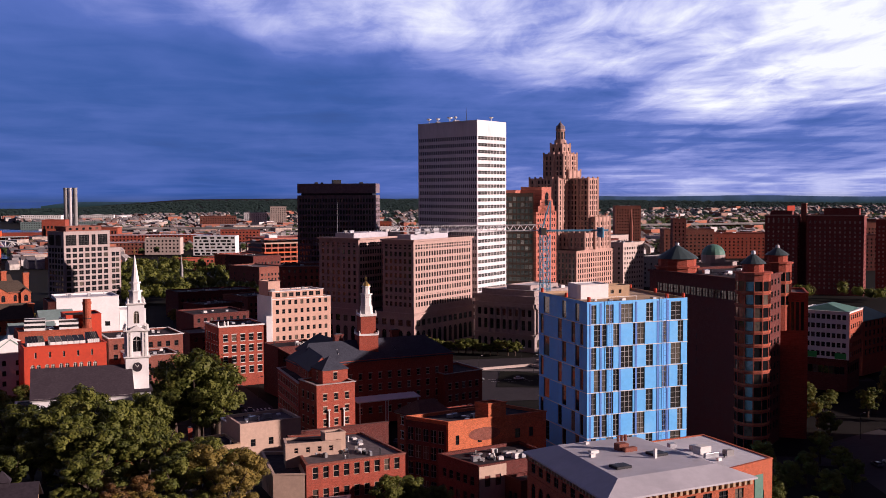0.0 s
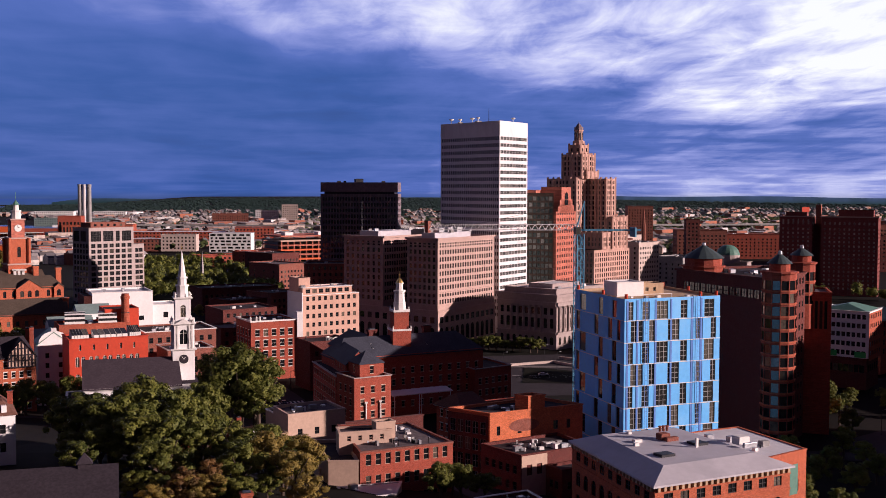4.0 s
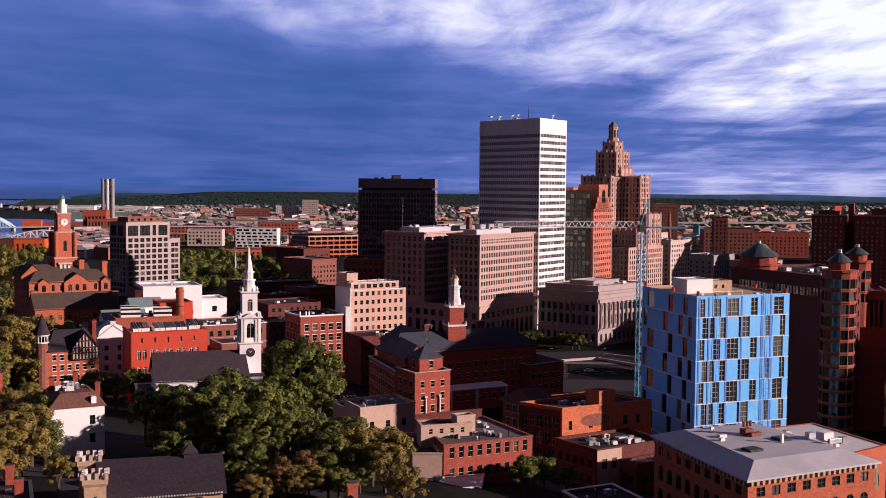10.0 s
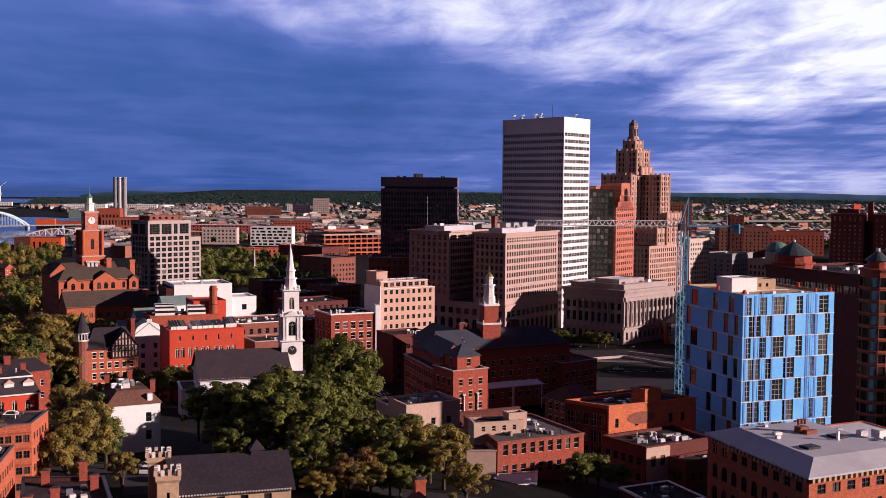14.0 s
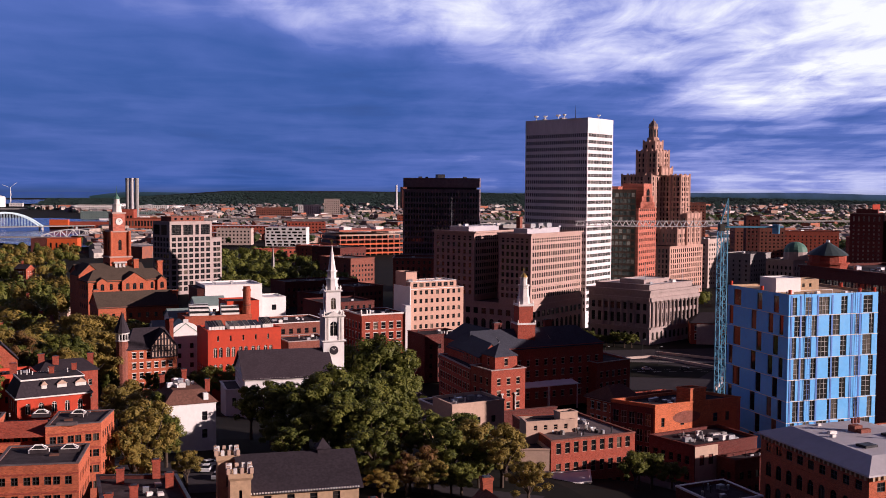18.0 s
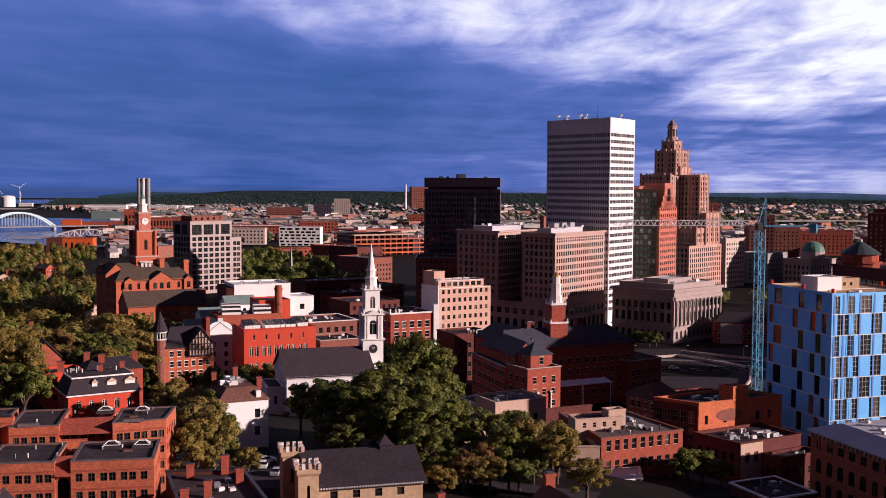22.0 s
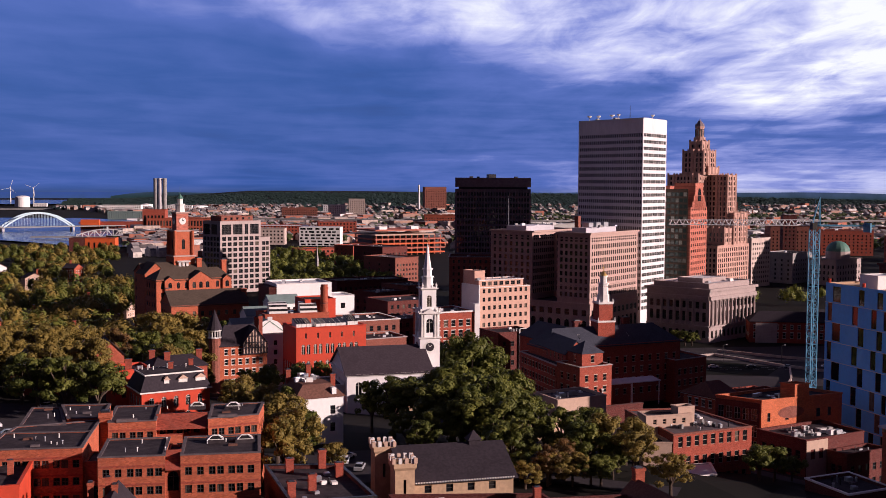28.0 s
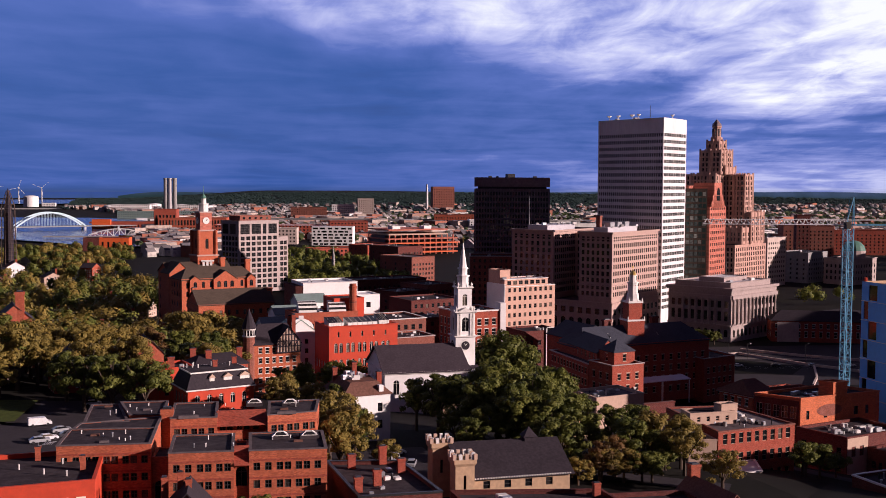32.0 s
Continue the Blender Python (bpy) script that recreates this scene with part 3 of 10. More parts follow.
def block(b, foot, z0, z1, sides=(), roof=None, parapet=0.8, cornice=0.0, cap=None, wall=None, name="wall", cap_h=0.25, **kw):
    """Walls on a footprint with openings, a parapet with a coping, and a flat roof inside it.
    sides: for each wall None or (number of openings, width, rows, style)."""
    wall = wall or b.wall_m
    n = len(foot)
    g = Mesh()
    for i in range(n):
        a, c = foot[i], foot[(i + 1) % n]
        s = sides[i] if i < len(sides) else None
        if s:
            cl = s[0] if isinstance(s[0], list) else cols(length(a, c), s[0], s[1], s[4] if len(s) > 4 else 1.0)
            b.facade(g, a, c, z0, z1, cl, s[2], s[3] if len(s) > 3 else "sash", wall=wall, **kw)
        else:
            b.facade(g, a, c, z0, z1, [], [])
    inner = inset(foot, 0.4)
    zr = z1 - parapet
    for i in range(n):
        j = (i + 1) % n
        g.poly([(*inner[j], zr), (*inner[i], zr), (*inner[i], z1), (*inner[j], z1)])
        g.poly([(*foot[i], z1), (*foot[j], z1), (*inner[j], z1), (*inner[i], z1)])
    part(name, g, wall, b.root)
    r = Mesh()
    r.poly([(*p, zr) for p in inner])
    part("roof", r, roof or TAR, b.root)
    if cornice or cap:
        c = Mesh()
        out, inn = inset(foot, -max(cornice, 0.06)), inset(foot, 0.46)
        za, zb = z1 - cap_h + 0.04, z1 + 0.07
        for i in range(n):
            j = (i + 1) % n
            c.poly([(*out[i], za), (*out[j], za), (*out[j], zb), (*out[i], zb)])
            c.poly([(*out[i], zb), (*out[j], zb), (*inn[j], zb), (*inn[i], zb)])
            c.poly([(*inn[j], zb - 0.15), (*inn[i], zb - 0.15), (*inn[i], zb), (*inn[j], zb)])
            c.poly([(*foot[j], za), (*out[j], za), (*out[i], za), (*foot[i], za)])
        part("cornice", c, cap or wall, b.root)


def pitched(b, foot, z, rise, ridge=(0.0, 1.0), over=0.4, mat=None, axis=0, wall=None, thick=0.25, name="roof", gables=True):
    """A pitched roof on a four-cornered footprint. axis 0: the ridge runs along the first wall; ridge: the part of that length it takes (hips at the ends if shorter)."""
    f = list(foot) if axis == 0 else [foot[1], foot[2], foot[3], foot[0]]
    o = inset(f, -over)
    k = rise * over / (length(f[1], f[2]) / 2)
    p, q = along(o, ridge[0], 0.5), along(o, ridge[1], 0.5)
    g = Mesh()
    e = [(*c, z - k) for c in o]
    P, Q = (*p, z + rise), (*q, z + rise)
    for lift in (0.0, -thick):
        E = [(a[0], a[1], a[2] + lift) for a in e]
        A, B = (P[0], P[1], P[2] + lift), (Q[0], Q[1], Q[2] + lift)
        fs = [[E[0], E[1], B, A], [E[2], E[3], A, B]]
        if ridge[0] > 0.001:
            fs.append([E[3], E[0], A])
        if ridge[1] < 0.999:
            fs.append([E[1], E[2], B])
        for t in fs:
            g.poly(t if lift == 0 else t[::-1])
    for i in range(4):
        a, c = e[i], e[(i + 1) % 4]
        if (i == 1 and ridge[1] >= 0.999) or (i == 3 and ridge[0] <= 0.001):
            T = Q if i == 1 else P
            for s, t in ((a, T), (T, c)):
                g.poly([(s[0], s[1], s[2] - thick), (t[0], t[1], t[2] - thick), t, s])
        else:
            g.poly([(a[0], a[1], a[2] - thick), (c[0], c[1], c[2] - thick), c, a])
    part(name, g, mat or SLATE, b.root)
    if gables:
        for i, on in ((1, ridge[1] >= 0.999), (3, ridge[0] <= 0.001)):
            if on:
                w = Mesh()
                a, c = f[i], f[(i + 1) % 4]
                mid = ((a[0] + c[0]) / 2, (a[1] + c[1]) / 2)
                w.poly([(*a, z - 0.01), (*c, z - 0.01), (*mid, z + rise - 0.12)])
                part("gable", w, wall or b.wall_m, b.root)


def bit(b, name, x, y, z, w, d, h, mat, turn=0.0, label=""):
    """A small box-shaped piece on a roof, with a slightly narrower top."""
    c, s = math.cos(turn), math.sin(turn)
    g = Mesh()
    ring = [(-w / 2, -d / 2), (w / 2, -d / 2), (w / 2, d / 2), (-w / 2, d / 2)]

    def R(k):
        return [(x + c * p * k - s * q * k, y + s * p * k + c * q * k) for p, q in ring]
    g.loft([(*p, z) for p in R(1)], [(*p, z + h * 0.92) for p in R(1)], 0, None)
    g.loft([(*p, z + h * 0.92) for p in R(1)], [(*p, z + h) for p in R(0.9)], 0, 0)
    return part(name, g, mat, b.root, label)


def pipe(b, name, x, y, z, h, r, mat):
    g = Mesh()
    g.ring(x, y, z, z + h, r, r, 8)
    g.ring(x, y, z + h, z + h + r * 0.8, r * 1.5, r * 1.2, 8, bottom=True)
    return part(name, g, mat, b.root)


def clutter(b, foot, z, n, seed, big=1.6):
    """Air units, ducts and vents on a flat roof."""
    rr = random.Random(seed)
    for i in range(n):
        x, y = along(foot, rr.uniform(0.1, 0.9), rr.uniform(0.12, 0.88))
        k = rr.random()
        if k < 0.4:
            s = rr.uniform(0.5, 1.0) * big
            bit(b, "roof_unit", x, y, z, s * 1.3, s, s * 0.8, rr.choice((METAL, METAL, WHITE_TRIM, CONCRETE_GREY)), rr.uniform(0, 0.3))
        elif k < 0.75:
            pipe(b, "vent_pipe", x, y, z, rr.uniform(0.5, 1.3), rr.uniform(0.1, 0.22), rr.choice((METAL, DARK_METAL, WHITE_TRIM)))
        else:
            bit(b, "roof_hatch", x, y, z, 1.0, 1.3, 0.45, rr.choice((METAL, GRAVEL, WHITE_TRIM)), 0.1)


def chimney(b, x, y, z, w, d, h, mat=None, turn=0.0):
    g = Mesh()
    c, s = math.cos(turn), math.sin(turn)

    def R(k):
        return [(x + c * p * k - s * q * k, y + s * p * k + c * q * k) for p, q in ((-w / 2, -d / 2), (w / 2, -d / 2), (w / 2, d / 2), (-w / 2, d / 2))]
    g.loft([(*p, z) for p in R(1)], [(*p, z + h * 0.86) for p in R(1)], 0, None)
    g.loft([(*p, z + h * 0.86) for p in R(1.18)], [(*p, z + h * 0.96) for p in R(1.18)], 0, 0, True)
    g.loft([(*p, z + h * 0.96) for p in R(0.8)], [(*p, z + h) for p in R(0.7)], 1, 1)
    return part("chimney", g, [mat or BRICK, DARK_METAL], b.root)


# ---- the ground ----
def ground_height(x, y):
    s = 430 - y - (0.9 if x < 0 else 1.2) * x
    s = max(0.0, s)
    near = 0.125 * min(s, 180.0) + 0.03 * max(0.0, s - 180)
    far = max(0.0, y - 2200.0)
    west = max(0.0, min(1.0, (x + 120 - 0.02 * y) / 500.0))
    return 4.0 + min(near, 32.0) + far * far * 6.2e-6 * (0.25 + 0.75 * west)


def make_ground():
    g = Mesh()
    xs = [-4000, -3000, -2200, -1600, -1200, -900, -700, -500, -350] + list(range(-260, 420, 20)) + [460, 540, 640, 780, 950, 1200, 1500, 1900, 2400, 3000, 3800, 4800]
    ys = [-700, -400, -200, -100] + list(range(-40, 700, 20)) + [740, 800, 880, 980, 1100, 1250, 1400, 1600, 1800, 2050, 2300, 2600, 2900, 3200, 3500, 3800, 4100, 4400, 4700, 4900]
    n = len(xs)
    for y in ys:
        for x in xs:
            g.v.append((x, y, ground_height(x, y)))
    for j in range(len(ys) - 1):
        for i in range(n - 1):
            k = j * n + i
            g.f.append((k, k + 1, k + n + 1, k + n))
            g.m.append(0)
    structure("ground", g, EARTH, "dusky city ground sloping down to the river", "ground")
    h = Mesh()
    rr = random.Random(5)
    last = None
    for i in range(61):                                    # a wooded skyline
        x = -110 + i * 75
        z = 37 + min(18, max(0, x) * 0.007) + 2.2 * math.sin(i * 0.7) + 1.8 * math.sin(i * 0.23 + 1) + rr.uniform(-0.6, 0.6) - (14 if i == 0 else 5 if i == 1 else 0)
        p = (x, math.sqrt(max(1.0, 4880 ** 2 - x * x)))
        if last:
            h.poly([(last[0], last[1], 10), (p[0], p[1], 10), (p[0], p[1], z), (last[0], last[1], last[2])])
        last = (p[0], p[1], z)
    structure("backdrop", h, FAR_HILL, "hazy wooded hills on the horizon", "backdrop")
    w = Mesh()
    pts = [(-1900 + i * 90, math.sqrt(4895 ** 2 - (-1900 + i * 90) ** 2)) for i in range(22)]
    for a, b in zip(pts, pts[1:]):
        w.poly([(*a, -5), (*b, -5), (*b, 41), (*a, 41)])
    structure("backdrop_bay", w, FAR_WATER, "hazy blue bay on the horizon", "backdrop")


make_ground()


def water():
    g = Mesh()
    shore = [(-1500, 1720), (-330, 1760), (-190, 1560), (-120, 1440), (-40, 1420), (40, 1480), (60, 1600), (10, 1700), (-40, 1900), (-60, 2100), (-40, 2420), (-160, 2560), (-330, 2600), (-600, 2900), (-1500, 3200)]
    g.poly([(x, y, 6.2) for x, y in shore])
    structure("water_river", g, WATER, "calm blue river widening to the harbour", "water")
    g = Mesh()
    g.poly([(-2600, 3760, 13), (-300, 3760, 13), (-60, 4200, 13), (-60, 4870, 13), (-2600, 4870, 13)])
    structure("water_bay", g, WATER, "blue bay beyond the harbour", "water")


water()


# ---- towers downtown ----
def white_tower():
    c, r, l = (218, 587), (243.5, 607), (199.0, 637)
    foot = quad(c, r, l)
    b = Building("office_tower", "tall pale concrete office tower with ribbon windows", "tower", 221, 622, 4, CONCRETE, frame_m=ALU, glass=GLASS_GREY)
    rows = [(12.2 + 3.9 * i + 1.5, 12.2 + 3.9 * i + 3.5) for i in range(27)]
    L1, L2 = length(c, r), length(c, l)
    ribbons = [(0.9 + (L1 - 1.8) / 9 * i + 0.12, 0.9 + (L1 - 1.8) / 9 * (i + 1) - 0.12) for i in range(9)]
    narrow = cols(L2, 30, 1.22, 0.6)
    block(b, foot, 4, 118, [(ribbons, 1, rows, "grid"), (12, 1.2, rows, "thin"), None, (narrow, 1, [(a - 0.15, z) for a, z in rows], "thin")], GRAVEL, 0.2)
    t = Mesh()
    f2 = inset(foot, -0.05)
    t.prism(f2, 118, 126)
    part("crown", t, CONCRETE, b.root)
    t = Mesh()
    f3 = inset(foot, 0.5)
    t.prism(f3, 117.0, 118.01)
    part("louvre_band", t, DARK_METAL, b.root)
    rf = inset(foot, 2)
    for u, v, w, h in ((0.3, 0.85, 2.2, 1.6), (0.5, 0.6, 3.0, 2.0), (0.7, 0.25, 2.0, 1.6)):
        x, y = along(rf, u, v)
        bit(b, "roof_unit", x, y, 126, w, w, h, CONCRETE_GREY)
    for u, v, r_ in ((0.1, 0.92, 1.5), (0.2, 0.8, 1.3), (0.15, 0.55, 1.6), (0.1, 0.42, 1.1), (0.8, 0.1, 1.2)):
        x, y = along(rf, u, v)
        g = Mesh()
        g.ring(x, y, 126, 128, 0.18, 0.18, 6)
        for k in range(4):
            g.ring(x, y, 128 + k * 0.28, 128 + (k + 1) * 0.28, r_ * math.sin(0.25 + k * 0.33), r_ * math.sin(0.25 + (k + 1) * 0.33), 12, top=False)
        part("dish_antenna", g, WHITE_TRIM, b.root)
    x, y = along(rf, 0.15, 0.25)
    g = Mesh()
    g.ring(x, y, 126, 134, 0.22, 0.1, 6)
    part("mast", g, DARK_METAL, b.root)
    b.close()


white_tower()


def dark_tower():
    l, r = (136.9, 695.2), (183.4, 678.1)
    back = (11.0, 30.0)
    foot = [l, r, (r[0] + back[0], r[1] + back[1]), (l[0] + back[0], l[1] + back[1])]
    b = Building("office_tower", "dark bronze office slab with close vertical piers", "tower", 165, 700, 4, BRONZE, glass=GLASS)
    L = length(l, r)
    rows = [(8 + 3.7 * i + 0.9, 8 + 3.7 * i + 3.2) for i in range(20)]
    block(b, foot, 4, 83.6, [(26, 1.15, rows, "thin"), (14, 1.15, rows, "thin"), None, (14, 1.15, rows, "thin")], TAR, 0.2)
    g = Mesh()
    g.prism(inset(foot, 0.02), 84.9, 91.0, bottom=True)
    part("crown", g, BRONZE, b.root)
    g = Mesh()
    g.prism(inset(foot, 2.2), 83.5, 84.9)
    part("recess_band", g, DARK_METAL, b.root)
    for i in range(27):
        g = Mesh()
        u = 1.0 + (L - 2) / 26 * i
        x, y = l[0] + (r[0] - l[0]) * u / L, l[1] + (r[1] - l[1]) * u / L
        n = Vector((-back[0], -back[1])).normalized() * 0.22
        g.beam((x + n.x, y + n.y, 6), (x + n.x, y + n.y, 83.6), 0.5, 0.45)
        part("pier", g, BRONZE, b.root)
    for u, v, w, h in ((0.47, 0.4, 5, 2.4), (0.2, 0.5, 2, 1), (0.8, 0.3, 2, 0.9), (0.3, 0.2, 1.4, 0.8)):
        x, y = along(foot, u, v)
        bit(b, "roof_unit", x, y, 91, w, w, h, DARK_METAL)
    b.close()
    f = Building("office_block", "brown masonry office block below the dark slab", "building", 140, 640, 4, BRICK_BROWN)
    foot = quad((112, 624), (150, 612), (120, 650))
    block(f, foot, 4, 44, [(12, 1.2, floors(6, 3.7, 10, 1.9), "sash"), None, None, (8, 1.2, floors(6, 3.7, 10, 1.9), "sash")], TAR, 1.0, 0.4, LIMESTONE)
    clutter(f, foot, 43, 6, 3)
    f.close()


dark_tower()


def bank_block():
    """The pale eleven-storey block of two wings on a common arched base."""
    c = Vector((168, 547))
    rd = Vector((0.795, 0.607))
    d = Vector((-0.56, 0.828))
    b = Building("office_block", "cream limestone office block of two wings on an arched base", "building", 170, 580, 4, LIMESTONE_WARM)

    def P(u, v):
        p = c + rd * u + d * v
        return (p.x, p.y)
    rows = floors(25.2, 3.75, 9, 2.4, 0.8)
    for v0, v1, nl, u1 in ((0, 21, 6, 56), (38, 67, 7, 50)):
        foot = [P(0, v0), P(u1, v0), P(u1, v1), P(0, v1)]
        L = u1
        block(b, foot, 22.5, 61, [([(1.2 + (L - 2.4) / 22 * (i + 0.5) - 0.72, 1.2 + (L - 2.4) / 22 * (i + 0.5) + 0.72) for i in range(22)], 1, rows, "sash"), None, (10, 1.2, rows, "sash"), (nl, 1.7, rows, "sash")], GRAVEL, 1.2, 0.9, LIMESTONE_WARM, cap_h=0.9)
        g = Mesh()
        for z, k in ((25.0, 0.35), (57.0, 0.2), (31.5, 0.15)):
            o = inset(foot, -k)
            g.prism(o, z, z + 0.5, bottom=True)
        part("string_course", g, LIMESTONE_WARM, b.root)
        q = inset(foot, 3)
        g = Mesh()
        g.prism(sub(q, 0.05, 0.75, 0.2, 0.8), 59.8, 63.4)
        part("penthouse", g, MEMBRANE, b.root)
        if v0 == 0:
            for u in (0.25, 0.42, 0.6):
                x, y = along(q, u, 0.5)
                bit(b, "roof_unit", x, y, 63.4, 5, 4, 2.6, METAL, 0.65)
            x, y = along(q, 0.12, 0.7)
            chimney(b, x, y, 63.4, 2.4, 2.4, 6.5, BRICK_BROWN, 0.6)
        clutter(b, q, 63.4, 8, 11 + v0, 2.0)
    link = [P(24, 21), P(50, 21), P(50, 38), P(24, 38)]
    block(b, link, 22.5, 59, [None, None, None, (5, 1.3, rows, "sash")], GRAVEL, 1.0)
    foot = [P(-0.6, -0.6), P(56.6, -0.6), P(56.6, 67.6), P(-0.6, 67.6)]
    arches = [(5.2, 13.6, "arch"), (16.0, 19.2, "sash")]
    block(b, foot, 4, 22.7, [(11, 3.0, arches, "sash"), None, None, (12, 3.0, arches, "sash")], GRAVEL, 0.7, 0.5, LIMESTONE_WARM, cap_h=0.8)
    g = Mesh()
    x, y = P(8, 60)
    g.ring(x, y, 61, 80, 0.16, 0.08, 6)
    part("flagpole", g, METAL, b.root)
    b.close()


bank_block()


def pink_block():
    c, r = (82.1, 475), (109.6, 483)
    dx, dy = -4.0, 13.6
    foot = [c, r, (r[0] + dx, r[1] + dy), (c[0] + dx, c[1] + dy)]
    b = Building("office_block", "pink stucco office block with a white side wall", "building", 95, 484, 4, PINK_STUCCO, frame_m=FRAME_DARK)
    rows = floors(9.5, 3.85, 8, 1.9, 0.9)
    block(b, foot, 4, 40, [(9, 1.45, rows, "sash"), (4, 1.4, rows, "sash"), None, None], GRAVEL, 0.5, 0.12, WHITE_TRIM)
    block(b, sub(foot, 0.03, 0.9, 0.12, 0.9), 39.4, 43.2, [(7, 2.2, [(40.6, 42.4)], "pair")], WHITE_ROOF, 0.4, 0.2, WHITE_TRIM, name="penthouse")
    g = Mesh()
    g.prism(sub(foot, -0.012, 0.0, -0.004, 1.004), 6, 41.2)
    part("white_side_wall", g, WHITE, b.root)
    block(b, sub(foot, 0.02, 0.22, 0.35, 1.0), 40, 47.3, [], TAR, 0.4, 0.15, PINK_STUCCO, name="lift_house")
    x, y = along(foot, 0.08, 0.3)
    bit(b, "roof_unit", x, y, 42.9, 2, 2, 1.2, METAL)
    clutter(b, foot, 43, 5, 8, 1.2)
    b.close()


pink_block()


def deco_tower():
    """The stepped limestone skyscraper with its lantern."""
    b = Building("skyscraper", "stepped limestone art deco skyscraper with a dark lantern", "tower", 335, 725, 4, DECO_STONE)
    c = Vector((336.5, 733.8))
    rd, d = Vector((0.85, 0.527)), Vector((-0.527, 0.85))

    def F(u0, u1, v0, v1):
        return [tuple(c + rd * u + d * v) for u, v in ((u0, v0), (u1, v0), (u1, v1), (u0, v1))]

    def tier(u0, u1, v0, v1, z0, z1, crest=True):
        f = F(u0, u1, v0, v1)
        n1, n2 = max(2, int((u1 - u0) / 2.9)), max(2, int((v1 - v0) / 2.9))
        rows = [(z + 0.6, z + 3.2) for z in np.arange(z0 + 1.5, z1 - 4, 3.7)]
        block(b, f, z0, z1, [(n1, 1.35, rows, "thin"), (n2, 1.35, rows, "thin"), None, (n2, 1.35, rows, "thin")], GRAVEL, 0.9, 0.12, DECO_STONE)
        if crest:
            for i in (0, 1, 3):
                p, q = Vector(f[i]), Vector(f[(i + 1) % 4])
                m = max(2, int((q - p).length / 4.2))
                for k in range(m):
                    o = p + (q - p) * (k / m)
                    g = Mesh()
                    g.box(o.x - 0.5, o.y - 0.5, z0 + 0.5, o.x + 0.5, o.y + 0.5, z1 + 1.1)
                    part("buttress", g, DECO_STONE, b.root)
    tier(-22, 26, -28, 24, 4, 44, False)
    tier(4, 24, -27, 20, 44, 67)
    tier(-8, 4, -26, 20, 44, 56)
    tier(3, 15.5, -22, 20, 44, 94.5)
    tier(-13, 3.1, -7, 18, 44, 94.5)
    tier(-4, 11, -10, 10, 94.5, 100)
    tier(-8.5, 8.5, -8.5, 8.5, 94.5, 112)
    tier(-5, 5, -5, 5, 112, 119)
    o = c
    g = Mesh()
    for z0, z1, r0, r1 in ((119, 122, 4.4, 4.2), (122, 129, 3.3, 3.1), (129, 130, 3.6, 3.4)):
        g.ring(o.x, o.y, z0, z1, r0, r1, 8, turn=0.39)
    part("lantern_drum", g, DECO_STONE, b.root)
    for k in range(8):
        a = 0.39 + math.pi / 8 + k * math.pi / 4
        g = Mesh()
        g.box(o.x + 2.75 * math.cos(a) - 0.5, o.y + 2.75 * math.sin(a) - 0.5, 122.6, o.x + 2.75 * math.cos(a) + 0.5, o.y + 2.75 * math.sin(a) + 0.5, 128)
        part("lantern_opening", g, DARK_METAL, b.root)
    g = Mesh()
    for z0, z1, r0, r1 in ((130, 132, 3.4, 3.2), (132, 133.4, 2.6, 1.6), (133.4, 134.4, 1.6, 0.9), (134.4, 136, 0.4, 0.1)):
        g.ring(o.x, o.y, z0, z1, r0, r1, 8, turn=0.39)
    part("beacon", g, BRONZE, b.root)
    b.close()


deco_tower()


def gabled_tower():
    """The rose granite tower with a stepped gable and a green glass side."""
    b = Building("office_tower", "rose granite office tower with stepped gable and glass side", "tower", 275, 640, 4, BRICK_PINK, glass=GLASS)
    c, r, l = (270.5, 625.0), (291.5, 641.6), (249.5, 640.5)
    foot = quad(c, r, l)
    rows = floors(9, 3.8, 17, 1.9, 1.0)
    block(b, foot, 4, 73, [(8, 1.5, rows, "cross"), (8, 1.5, rows, "cross"), None, None], GRAVEL, 0.6)
    g = Mesh()
    b.facade(g, along(foot, -0.012, 0.97), along(foot, -0.012, 0.06), 4.5, 84.5, cols(length(c, l) * 0.9, 9, 2.2, 0.3), floors(7, 3.8, 20, 2.6, 0.6), "thin", wall=SHINGLE_GREEN, glass=GLASS_GREEN)
    part("glass_side", g, SHINGLE_GREEN, b.root)
    block(b, sub(foot, 0.0, 1.0, 0.5, 1.0), 72, 86.3, [(6, 1.5, floors(73, 3.8, 3, 1.9), "cross")], TAR, 0.8, 0.2, BRICK_PINK, name="upper_block")
    for u0, u1, z in ((0.10, 0.90, 76.5), (0.18, 0.82, 80.3), (0.26, 0.74, 88.2)):
        block(b, sub(foot, u0, u1, 0.0, 0.5), 72, z, [(int((u1 - u0) * 8), 1.5, [(zz + 1, zz + 2.9) for zz in (73,) if z < 80], "cross")], TAR, 0.3, 0.1, BRICK_PINK, name="gable_step")
    a, e = along(foot, 0.40, -0.004), along(foot, 0.60, -0.004)
    ang = math.atan2(e[1] - a[1], e[0] - a[0])
    p = along(foot, 0.5, -0.01)
    b.window(4.6, 8.2, "arch", (p[0], p[1], 76.8), ang, wall=BRICK_PINK, glass=GLASS)
    b.close()


gabled_tower()


